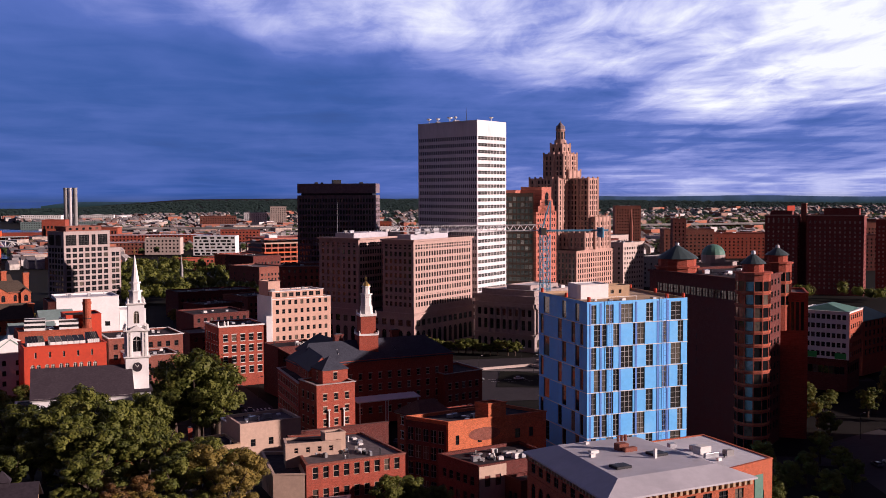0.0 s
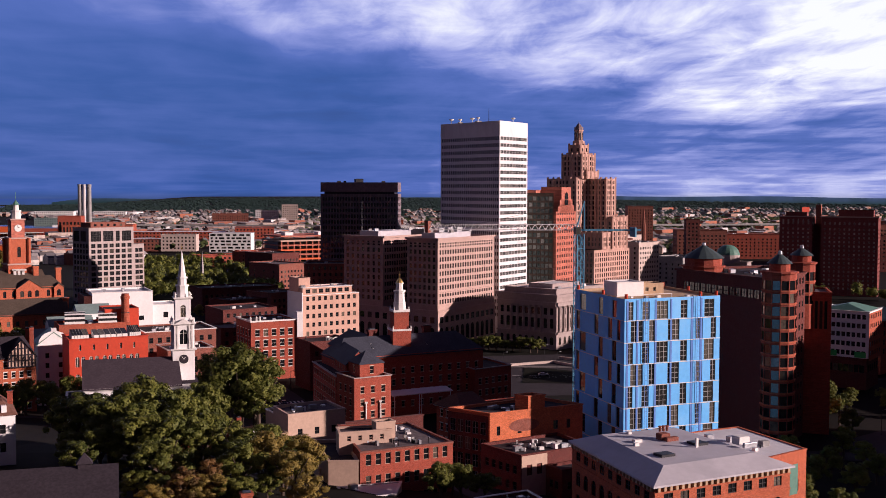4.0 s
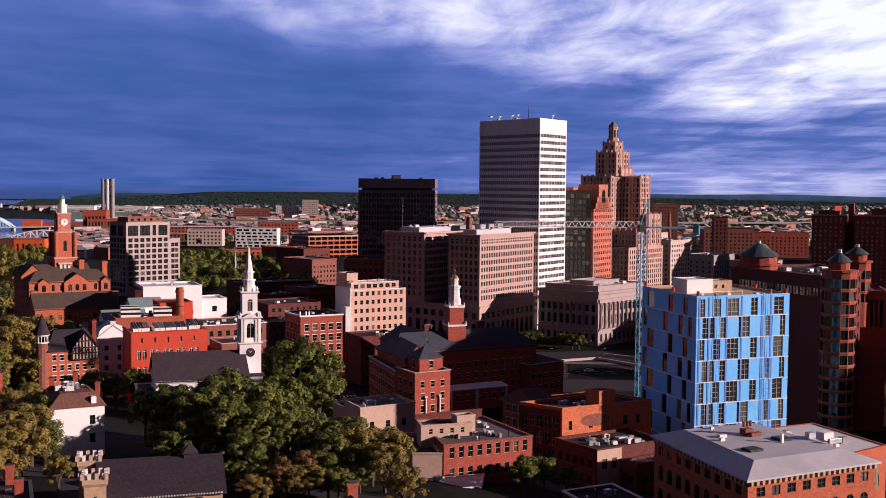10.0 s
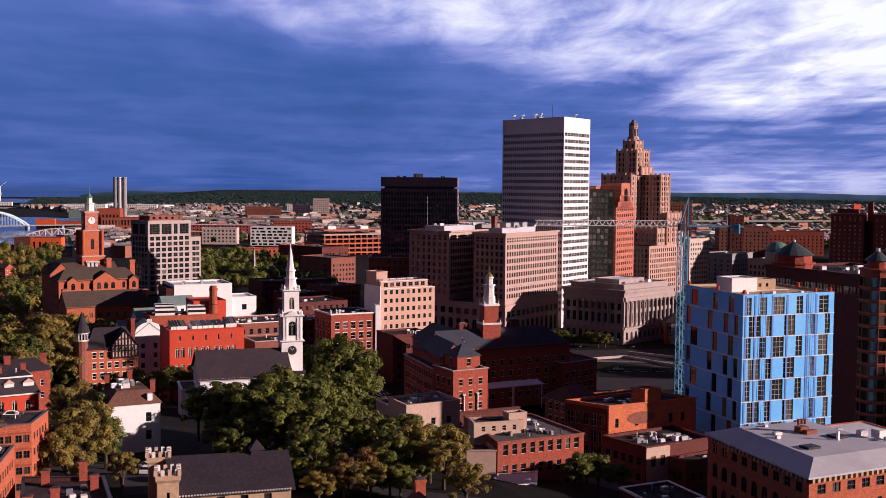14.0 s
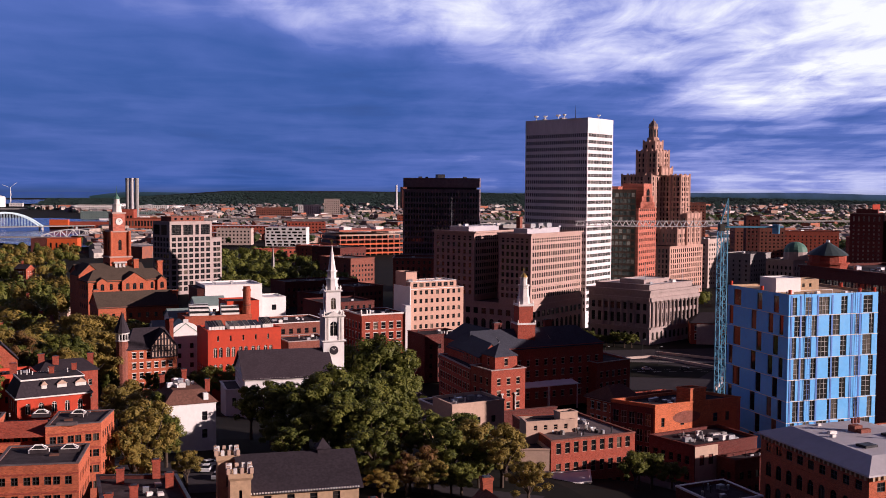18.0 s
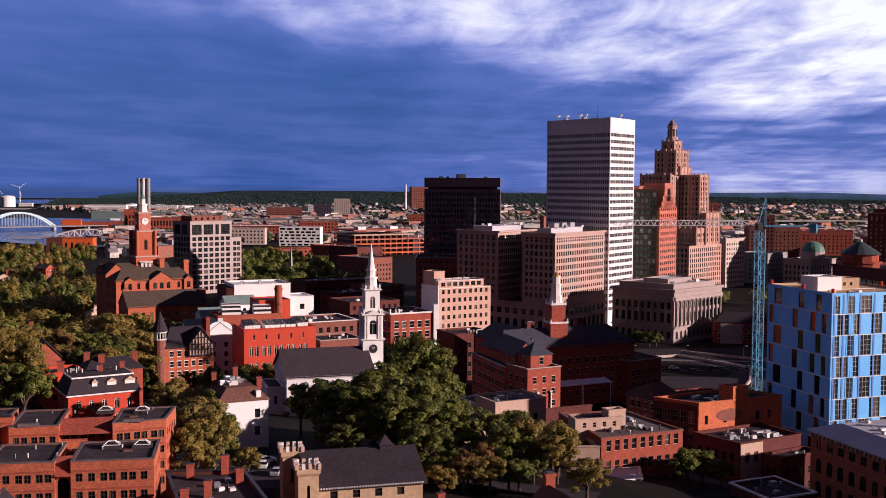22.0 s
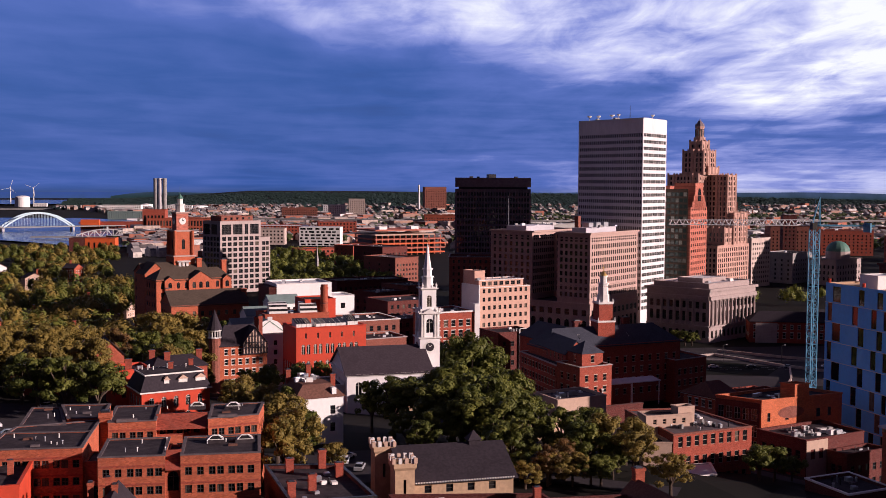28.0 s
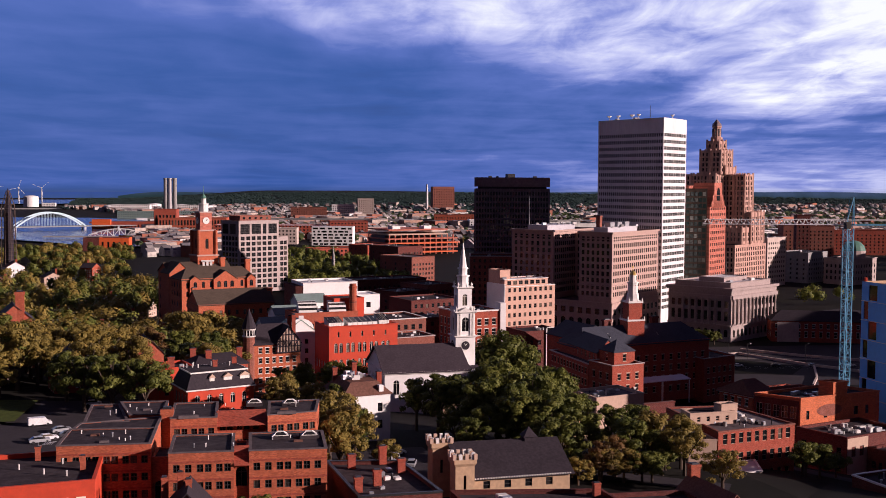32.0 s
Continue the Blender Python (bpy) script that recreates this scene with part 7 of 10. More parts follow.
    x, y = along(foot, 0.93, 0.85)
    chimney(b, x, y, 34, 1.2, 1.0, 2.4, BRICK)
    b.close()
    foot = [(-4.5, 158.0), (10.5, 157.0), (10.5, 172.4), (-4.0, 173.8)]
    b = simple("brick_house", "house with dark flat roof among trees", "house", foot, 24, 33.2, BRICK_DARK, [(4, 1.1, [(28, 30)])], TAR, n_clutter=5, seed=98)
    foot = [(11.0, 162.0), (18.5, 163.0), (17.5, 177.0), (10.0, 176.0)]
    b = simple("brick_house", "brick house with brown gable roof and stout chimney", "house", foot, 22, 31.5, BRICK, [(2, 1.1, [(27, 29)])], hips=3.4, roof_m=SHINGLE_BROWN, axis=1, close=False)
    chimney(b, 14.2, 176.0, 32, 1.8, 1.6, 5.0, BRICK_ORANGE)
    b.close()
    foot = [(62.0, 181.0), (74.0, 183.0), (73.0, 196.0), (61.0, 194.0)]
    b = simple("dark_house", "low house with dark roof and white eaves", "house", foot, 18, 27.0, BRICK_DARK, [(3, 1.1, [(22, 24)])], TAR, cap=WHITE_TRIM, n_clutter=8, seed=99)
    # lodge behind the trees, by the church
    foot = [(6.0, 270.0), (16.5, 272.0), (15.0, 284), (4.5, 282)]
    simple("brick_lodge", "small brick lodge with steep dark gable and chimney", "house", foot, gz(foot), 21.5, BRICK, [(3, 1.1, [(17.5, 19.5)], "trim")], hips=4.5, axis=1, frame_m=FRAME_WHITE)
    foot = [(20.0, 282.0), (28.0, 284.0), (27, 293), (19, 291)]
    b = simple("brick_lodge", "small red brick house with gable and tall chimney", "house", foot, gz(foot), 21.5, BRICK, [(4, 0.8, [(17.8, 19.8)], "trim")], hips=4.5, axis=1, frame_m=FRAME_WHITE, close=False)
    chimney(b, 28.0, 286, 19, 1.0, 1.0, 8.0, BRICK)
    b.close()
    foot = [(3.5, 303.0), (15.5, 305.0), (14.5, 315), (2.5, 313)]
    b = simple("parish_house", "small brown-roofed house in front of the church", "house", foot, gz(foot), 24.0, TAN, [(4, 1.0, [(20, 22)])], hips=3.5, roof_m=SHINGLE_BROWN, close=False)
    for x in (5, 14):
        chimney(b, x, 309, 25, 1.6, 0.9, 4.0, RED_PAINT)
    b.close()


near_left()


# ---- the civic buildings to the south ----
def tower_courthouse():
    b = Building("courthouse", "red brick courthouse with gables and a tall clock tower", "building", -40, 595, 5, BRICK_WARM, frame_m=FRAME_DARK)
    rows = floors(12, 5.2, 4, 2.6, 1.2, "arch") + [(33.0, 36.2, "arch")]
    foot = [(-57.0, 572.0), (-19.0, 584.0), (-24, 602), (-62, 590)]
    block(b, foot, 5, 37.7, [(9, 1.5, rows, "arch"), (4, 1.5, rows, "arch"), None, (4, 1.5, rows, "arch")], TAR, 0.3, 0.3, BRICK_WARM)
    pitched(b, foot, 37.7, 5.0, (0.14, 0.90), 0.5, SHINGLE_GREEN, 0, BRICK_WARM)
    for u0, u1, rise in ((0.42, 0.74, 4.3), (0.10, 0.24, 2.0), (0.88, 1.0, 2.0)):
        f = sub(foot, u0, u1, -0.06, 0.5)
        block(b, f, 5, 37.4, [(3 if u1 - u0 > 0.2 else 1, 1.9, rows, "arch")], TAR, 0.2, name="bay_wall")
        pitched(b, f, 37.4, rise, (0, 1), 0.3, SHINGLE_GREEN, 1, BRICK_WARM, name="bay_roof")
    foot2 = [(-62.0, 604.0), (-28.0, 614.0), (-33, 632), (-67, 622)]
    block(b, foot2, 5, 39.0, [(8, 1.5, rows, "arch"), None, None, (4, 1.5, rows, "arch")], TAR, 0.3, 0.3, BRICK_WARM)
    pitched(b, foot2, 39.0, 4.6, (0, 1), 0.5, SHINGLE_GREEN, 0, BRICK_WARM)
    f = [(-62, 598.5), (-51, 601.8), (-55, 615), (-66, 611)]
    block(b, f, 5, 39, [(3, 1.6, rows, "arch")], TAR, 0.2, name="bay_wall")
    pitched(b, f, 39.0, 5.6, (0, 1), 0.4, SHINGLE_GREEN, 1, BRICK_WARM, name="bay_roof")
    low = [(-52.0, 520.0), (-16.0, 528.0), (-20.0, 548), (-56, 540)]
    block(b, low, 5, 30.2, [(9, 1.4, floors(9, 5.0, 4, 2.2), "sash"), None, None, (5, 1.4, floors(9, 5.0, 4, 2.2), "sash")], TAR, 0.2, 0.3, BRICK_BROWN)
    pitched(b, low, 30.2, 6.2, (0, 1), 0.4, SHINGLE_GREEN, 0, BRICK_WARM)
    for x, y, z, h in ((-21.5, 597, 36, 10.5), (-53, 532, 29, 8.6), (-33, 617, 38, 8), (-17.5, 536, 30, 6.5)):
        chimney(b, x, y, z, 2.6, 1.8, h, BRICK_WARM, 0.3)
    cx, cy, k = -42.5, 622.5, 0.31

    def sq(h):
        c, s = math.cos(k), math.sin(k)
        return [(cx + c * p * h - s * q * h, cy + s * p * h + c * q * h) for p, q in ((-1, -1), (1, -1), (1, 1), (-1, 1))]
    for nm, h, z0, z1, w, rw in (("tower_base", 5.9, 5, 47, 1.6, [(41, 44)]), ("tower_shaft", 4.6, 47, 60.6, 1.8, [(50.5, 56)]), ("clock_stage", 3.4, 60.6, 70.5, 0, [])):
        f = sq(h)
        g = Mesh()
        for i in range(4):
            b.facade(g, f[i], f[(i + 1) % 4], z0, z1, cols(2 * h, 1 if w else 0, w, 0.6), rw, "arch", 0.5)
        part(nm, g, BRICK_WARM if nm != "clock_stage" else BRICK_PINK, b.root)
        g = Mesh()
        g.prism(inset(f, -0.45), z1 - 0.5, z1 + 0.25, bottom=True)
        part("stone_cornice", g, LIMESTONE_WARM, b.root)
        if nm == "tower_shaft":
            for p in sq(h + 0.4):
                g = Mesh()
                g.ring(*p, z0, z0 + 5, 0.7, 0.6, 8)
                g.ring(*p, z0 + 5, z0 + 6.5, 0.8, 0.05, 8)
                part("pinnacle", g, LIMESTONE_WARM, b.root)
                g = Mesh()
                g.ring(*p, z0, z1, 0.9, 0.9, 8)
                part("corner_pier", g, BRICK_WARM, b.root)
    for i in range(4):
        f = sq(3.6)
        p, q = Vector(f[i]), Vector(f[(i + 1) % 4])
        e = (q - p).normalized()
        nr = Vector((e.y, -e.x))
        m = (p + q) / 2 + nr * 0.12
        g = Mesh()
        g.poly([(m.x + e.x * 1.9 * math.cos(t), m.y + e.y * 1.9 * math.cos(t), 65.8 + 1.9 * math.sin(t)) for t in [2 * math.pi * j / 18 for j in range(18)]])
        m2 = m + nr * 0.06
        g.beam((m2.x, m2.y, 65.8), (m2.x + e.x * 0.9, m2.y + e.y * 0.9, 66.5), 0.2, m=1)
        g.beam((m2.x, m2.y, 65.8), (m2.x - e.x * 0.2, m2.y - e.y * 0.2, 67.3), 0.2, m=1)
        part("clock_face", g, [WHITE_TRIM, DARK_METAL], b.root, "white clock face")
    g = Mesh()
    for z0, z1, r0, r1 in ((70.7, 74.5, 2.5, 2.3), (74.5, 75.2, 2.7, 2.7)):
        g.ring(cx, cy, z0, z1, r0, r1, 8, turn=0.7, bottom=True)
    g.ring(cx, cy, 75.2, 78.0, 1.5, 1.4, 8, turn=0.7)
    part("lantern", g, WHITE_TRIM, b.root, "white timber lantern")
    g = Mesh()
    g.ring(cx, cy, 78.0, 80.5, 1.9, 0.15, 8, turn=0.7)
    g.ring(cx, cy, 80.5, 85.0, 0.12, 0.06, 6)
    part("spire", g, COPPER, b.root)
    g = Mesh()
    p = (-43.8, 614.5)
    for i in range(3):
        g.box(p[0] + i * 2.0, p[1] + i * 0.65, 40, p[0] + i * 2.0 + 1.3, p[1] + i * 0.65 + 0.5, 44)
    g.box(p[0] - 0.6, p[1], 43.6, p[0] + 6.2, p[1] + 2.4, 44.4)
    part("portico", g, WHITE_TRIM, b.root)
    b.close()


tower_courthouse()


def grid_office():
    c, r, l = (-4.0, 822.0), (27.5, 838.0), (-15.0, 840.0)
    foot = quad(c, r, l)
    b = Building("office_block", "cream concrete office block with a deep window grid", "building", 8, 840, 5, LIMESTONE)
    rows = [(7 + 4.05 * i + 0.6, 7 + 4.05 * i + 3.4) for i in range(10)]
    big = [(48.6, 56.0)]
    block(b, foot, 5, 47.8, [(7, 3.3, rows, "cross"), None, None, (5, 2.6, rows, "cross")], GRAVEL, 0.2)
    block(b, foot, 47.8, 58.5, [([(1.5, 9.5), (11.2, 19.2), (21.2, 24.2), (26.0, 33.5)], 1, big, "grid"), None, None, ([(1.5, 8.5), (10.5, 17.5)], 1, big, "grid")], GRAVEL, 0.8, 0.2, LIMESTONE, name="upper_storeys")
    ext = [r, (r[0] + 7.5, r[1] + 3.8), (r[0] - 3, r[1] + 22), (r[0] - 10, r[1] + 18)]
    block(b, ext, 5, 46.0, [(2, 2.8, rows, "cross"), None, None, None], GRAVEL, 0.5, 0.2, LIMESTONE, name="lower_wing")
    f = inset(foot, 4)
    block(b, f, 57.5, 62.0, [(5, 2.0, [(59.3, 61)], "thin")], GRAVEL, 0.3, 0.2, BRICK_BROWN, wall=BRICK_BROWN, name="plant_house")
    b.close()


grid_office()


def plaza_building():
    """The big dark brick office with round corner turrets and green domes."""
    b = Building("plaza_office", "dark brick office with corner turrets and green domes", "building", 207, 315, 4, BRICK_DARK, frame_m=FRAME_DARK, glass=GLASS)
    foot = [(193.0, 286.0), (221.0, 309.0), (226.0, 340.0), (187.5, 336.0)]
    lit = [(52.6, 55.4)]
    odd = floors(10, 3.9, 11, 1.7, 1.2)
    block(b, foot, 4, 59.5, [(9, 1.9, floors(8, 3.9, 13, 2.0, 1.0), "cross"), None, None, ([*cols(50.3, 14, 2.6, 4.0)], 1, lit, "cross")], TAR, 0.8, 0.5, BRICK_DARK, cap_h=0.7)
    for z in odd[:6]:
        for v in (0.50, 0.60, 0.68):
            p = along(foot, -0.002, v)
            b.window(1.2, 1.9, "sash", (p[0] - 0.02, p[1], z[0] + 8), -1.68)
    clutter(b, inset(foot, 5), 58.7, 12, 61, 2.2)
    low = [(221.8, 312.0), (229.6, 306.2), (240.0, 323.0), (231.5, 329.0)]
    block(b, low, 4, 52.5, [(5, 1.0, [(40, 49.5)], "thin"), (8, 1.2, [(42, 49)], "thin"), None, None], GRAVEL, 0.6, 0.2, BRICK, wall=BRICK, name="side_block")

    def turret(x, y, r, z0, z1, bands, dome_r, dome_z, apex):
        n = 12
        g = Mesh()
        pts = [(x + r * math.cos(2 * math.pi * i / n), y + r * math.sin(2 * math.pi * i / n)) for i in range(n)]
        for i in range(n):
            p, q = pts[i], pts[(i + 1) % n]
            L = length(p, q)
            b.facade(g, p, q, z0, z1, [(0.16, L - 0.16)], bands, "thin")
        g.poly([(*p, z1) for p in pts])
        part("turret", g, BRICK, b.root)
        for za, zb in bands:
            g = Mesh()
            g.ring(x, y, za - 0.45, za - 0.1, r + 0.22, r + 0.22, n, bottom=True)
            part("stone_band", g, BRICK_WARM, b.root)
        g = Mesh()
        g.ring(x, y, z1 - 0.2, z1 + 0.35, r + 0.6, r + 0.6, n, bottom=True)
        g.ring(x, y, z1 + 0.35, dome_z, dome_r * 0.96, dome_r * 0.96, n)
        part("drum", g, BRICK, b.root)
        g = Mesh()
        k = 5
        for i in range(k):
            t0, t1 = i / k, (i + 1) / k
            r0 = (dome_r + 0.6) * (1 - t0 ** 1.15)
            r1 = (dome_r + 0.6) * (1 - t1 ** 1.15)
            g.ring(x, y, dome_z + (apex - dome_z) * t0, dome_z + (apex - dome_z) * t1, r0, max(0.25, r1), 16, bottom=i == 0)
        part("dome", g, DOME_GREEN, b.root, "grey-green copper conical dome")
        g = Mesh()
        g.ring(x, y, apex - 0.5, apex + 0.6, 0.7, 0.6, 8)
        part("finial", g, METAL, b.root)
    bands = [(8 + 3.95 * i + 0.95, 8 + 3.95 * i + 3.85) for i in range(13)]
    turret(194.6, 286.0, 5.2, 4, 61.6, bands, 3.3, 64.4, 67.6)
    turret(223.0, 314.0, 4.6, 40, 62.2, [(z0, z1) for z0, z1 in bands if z0 > 46], 3.4, 64.8, 67.5)
    turret(195.2, 331.0, 7.0, 52, 60.5, [], 6.6, 63.4, 68.0)
    b.close()


plaza_building()


def hotel():
    u, w = Vector((0.72, -0.694)), Vector((0.694, 0.72))
    o = Vector((522.0, 752.0))
    b = Building("hotel", "tall dark brick hotel of twin blocks with pale top storey", "building", 555, 740, 4, BRICK_PLUM, frame_m=FRAME_WHITE, glass=GLASS_BLIND)

    def F(a0, a1, b0, b1):
        return [tuple(o + u * p + w * q) for p, q in ((a0, b0), (a1, b0), (a1, b1), (a0, b1))]
    rows = floors(8, 3.3, 15, 1.5, 1.0, "thin")
    block(b, F(0, 25, 0, 22), 4, 66, [(6, 1.2, rows + [(59.5, 63.5, "arch")], "sash"), (5, 1.2, rows), None, (5, 1.2, rows)], TAR, 0.8, 0.6, LIMESTONE_WARM, cap_h=0.8)
    block(b, F(32, 74, -2, 20), 4, 66, [(11, 1.2, rows + [(59.5, 61.5)], "sash"), (6, 1.2, rows, "sash"), None, (5, 1.2, rows)], TAR, 0.8, 0.6, LIMESTONE_WARM, cap_h=0.8)
    block(b, F(25, 32, 12, 20), 4, 60, [], TAR, 0.8, name="link_block")
    block(b, F(27, 31, 4, 9), 60, 75, [], TAR, 0.3, 0.2, LIMESTONE_WARM, wall=BRICK_BROWN, name="chimney_tower")
    block(b, F(44, 70, 4, 16), 65, 71, [], TAR, 0.3, 0.2, BRICK_DARK, name="penthouse")
    block(b, F(4, 20, 5, 16), 65, 69, [], TAR, 0.3, 0.2, BRICK_DARK, name="penthouse")
    p = F(16, 24, 8, 9)
    g = Mesh()
    g.box(p[0][0], p[0][1], 69, p[0][0] + 7, p[0][1] + 0.6, 73)
    part("roof_sign", g, RED_PAINT, b.root, "red roof sign panel")
    block(b, F(80, 100, 34, 60), 4, 62, [(6, 1.2, rows, "sash")], TAR, 0.6, 0.3, LIMESTONE_WARM, name="east_wing")
    b.close()


hotel()


def shade_blocks():
    """Plain unseen blocks that close the sunny side, added for the shade they cast."""
    for lab, foot, z in (("unseen brick block added to shade the river square", [(403, 285), (440, 285), (440, 466), (409, 466)], 63),
                         ("unseen brick block added to shade the car park", [(328, 140), (362, 140), (362, 238), (328, 238)], 72),
                         ("low unseen brick block added to shade the car park", [(345, 284), (375, 284), (375, 316), (345, 316)], 28)):
        simple("brick_block", lab, "building", foot, 4, z, BRICK_BROWN, [None, None, None, (12, 1.6, floors(6, 4, int(z / 4) - 2, 2.0), "sash")], TAR, cap=BRICK_BROWN)


def west_side():
    # apartment building being wrapped
    c, r, l = (290.0, 361.0), (306.5, 373.5), (279.0, 378.5)
    foot = quad(c, r, l)
    b = Building("apartment_block", "wrapped white apartment block with brick end and green roof", "building", 291, 375, 6, WHITE, frame_m=DARK_METAL)
    rows = floors(19, 3.7, 5, 1.9, 1.0)
    block(b, foot, 19, 38, [(6, 1.5, rows, "pair"), None, None, (9, 1.5, rows, "sash")], GREY_GREEN, 0.3, 0.3, WHITE_TRIM)
    g = Mesh()
    b.facade(g, along(foot, 0.0, -0.006), along(foot, 1.0, -0.006), 18, 37.4, cols(length(c, r), 6, 1.5), rows, "pair", wall=BRICK_ORANGE)
    part("brick_end", g, BRICK_ORANGE, b.root)
    g = Mesh()
    for v in (0.05, 0.62):
        p, q = along(foot, -0.006, v + 0.22), along(foot, -0.006, v)
        g.prism([p, q, (q[0] + 0.1, q[1] + 0.05), (p[0] + 0.1, p[1] + 0.05)], 19.2, 21.5)
    part("green_sheeting", g, surface("green_sheeting", (0.05, 0.42, 0.10), 0.6, 0.1), b.root, "bright green sheeting")
    block(b, inset(foot, 0.8), 6, 19, [(5, 2.4, [(13, 16)], "thin"), None, None, (8, 2.4, [(13, 16)], "thin")], TAR, 0.1, wall=BRICK_DARK, name="podium")
    pitched(b, inset(foot, 1.0), 38.0, 2.4, (0.3, 0.7), 0.2, COPPER)
    b.close()
    foot = [(322, 392), (346, 404), (338, 420), (314, 408)]
    simple("station_house", "low building with a green copper roof", "building", foot, 6, 30, BRICK_ORANGE, [(6, 1.6, floors(14, 4, 4, 2.0), "trim"), None, None, (5, 1.6, floors(14, 4, 4, 2), "trim")], hips=4, ridge=(0.2, 0.8), roof_m=COPPER)
    # station block by the courthouse
    foot = [(245.5, 514.0), (292.0, 493.0), (299.0, 508.0), (252.5, 529.0)]
    b = simple("station_block", "long brick station block with pale pilasters and dark roof", "building", foot, 4, 15.5, BRICK, [(13, 1.6, [(6.5, 9.5, "trim"), (11.3, 13.5, "trim")], "trim"), None, None, (5, 1.6, [(6.5, 9.5)], "arch")], hips=4.5, ridge=(0.12, 0.88), frame_m=FRAME_WHITE, close=False)
    g = Mesh()
    p, q = along(foot, 0.06, -0.03), along(foot, 0.28, -0.03)
    g.prism([p, q, along(foot, 0.28, 0.1), along(foot, 0.06, 0.1)], 4, 14.5)
    part("pale_pavilion", g, LIMESTONE, b.root, "pale stone corner pavilion")
    b.close()
    # blocks round the square
    for name, lab, x, y, w, d, h, m, rm, n in (
            ("office_block", "grey brown office block with narrow windows", 418, 792, 30, 26, 40, CONCRETE_PINK, TAR, 8),
            ("office_block", "tan office block with a sunlit face", 372, 742, 17, 20, 27, TAN, TAR, 5),
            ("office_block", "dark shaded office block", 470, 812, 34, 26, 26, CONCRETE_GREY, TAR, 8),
            ("brick_block", "long brown brick block with flat roof", 398, 905, 60, 26, 34, BRICK_PLUM, GRAVEL, 14),
            ("brick_block", "dark brick block with many chimneys", 470, 960, 50, 26, 34, BRICK_DARK, GRAVEL, 12),
            ("office_block", "pale office block with flat roof", 560, 1120, 60, 30, 30, CONCRETE_PINK, WHITE_ROOF, 12),
            ("brick_block", "rust brick block with stepped roof", 620, 1080, 55, 30, 38, BRICK_BROWN, TAR, 12),
            ("office_tower", "square brown brick tower", 690, 1330, 34, 30, 60, BRICK_BROWN, TAR, 9),
            ("office_tower", "grey concrete slab tower", 560, 1280, 26, 24, 50, CONCRETE_GREY, TAR, 7),
            ("brick_block", "wide brick mill block", 700, 1150, 90, 30, 30, BRICK, GRAVEL, 18),
            ("brick_block", "brown brick block with a pitched roof", 780, 1020, 46, 34, 40, BRICK_DARK, SLATE, 10),
            ("brick_block", "red brick block by the expressway", 640, 900, 40, 30, 34, BRICK, TAR, 10),
            ("brick_block", "dark brick block behind the hotel", 720, 930, 50, 40, 36, BRICK_DARK, TAR, 12),
            ("office_block", "tall dark block behind the hotel", 770, 990, 50, 30, 46, BRICK_BROWN, TAR, 14),
            ("brick_block", "brick block with pale bands", 840, 880, 70, 30, 40, BRICK_BROWN, GRAVEL, 16),
            ("brick_block", "small brick tower block", 590, 1010, 14, 14, 52, BRICK_DARK, TAR, 3),
            ("office_block", "low pale block beside the tower", 330, 830, 50, 30, 34, LIMESTONE, GRAVEL, 12),
            ("brick_block", "low dark brick block by the river street", 72, 640, 26, 22, 18, BRICK_DARK, TAR, 7),
            ("brick_block", "low brown brick block with tar roof", 104, 690, 24, 26, 17, BRICK_BROWN, TAR, 6),
            ("brick_block", "rust brick block beside the long road", 142, 880, 26, 40, 22, BRICK_BROWN, GRAVEL, 7),
            ("office_block", "dark office block beside the long road", 150, 960, 30, 40, 26, BRICK_DARK, TAR, 8),
            ("brick_block", "brick block with pale trim near the car park", 150, 1090, 34, 30, 20, BRICK, TAR, 8),
            ("office_block", "grey block with green roof plant", 208, 700, 34, 28, 56, CONCRETE_GREY, GREY_GREEN, 9)):
        a = Vector((0.93, -0.36)) if x > 560 else Vector((0.88, 0.47))
        e = Vector((-a.y, a.x))
        p = Vector((x, y))
        foot = [tuple(p), tuple(p + a * w), tuple(p + a * w + e * d), tuple(p + e * d)]
        k = max(2, int(h / 4) - 1)
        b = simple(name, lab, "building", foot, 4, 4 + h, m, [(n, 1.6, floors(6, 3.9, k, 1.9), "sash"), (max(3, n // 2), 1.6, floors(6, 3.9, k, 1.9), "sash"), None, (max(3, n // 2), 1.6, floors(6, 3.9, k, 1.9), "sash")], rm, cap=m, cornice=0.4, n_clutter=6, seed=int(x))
    # banking hall with a green dome
    foot = [(494, 786), (530, 802), (520, 826), (484, 810)]
    b = simple("banking_hall", "grey stone banking hall with a dark green dome", "building", foot, 4, 26, LIMESTONE, [(9, 1.6, floors(7, 5, 3, 3), "arch"), None, None, (6, 1.6, floors(7, 5, 3, 3), "arch")], cap=LIMESTONE, cornice=0.8, close=False)
    x, y = along(foot, 0.5, 0.4)
    g = Mesh()
    g.ring(x, y, 25, 32, 10, 10, 16)
    part("drum", g, LIMESTONE, b.root)
    g = Mesh()
    for i in range(6):
        a0, a1 = math.pi / 2 * i / 6, math.pi / 2 * (i + 1) / 6
        g.ring(x, y, 32 + 8.5 * math.sin(a0), 32 + 8.5 * math.sin(a1), 9.8 * math.cos(a0), max(0.3, 9.8 * math.cos(a1)), 16)
    part("dome", g, COPPER, b.root)
    b.close()
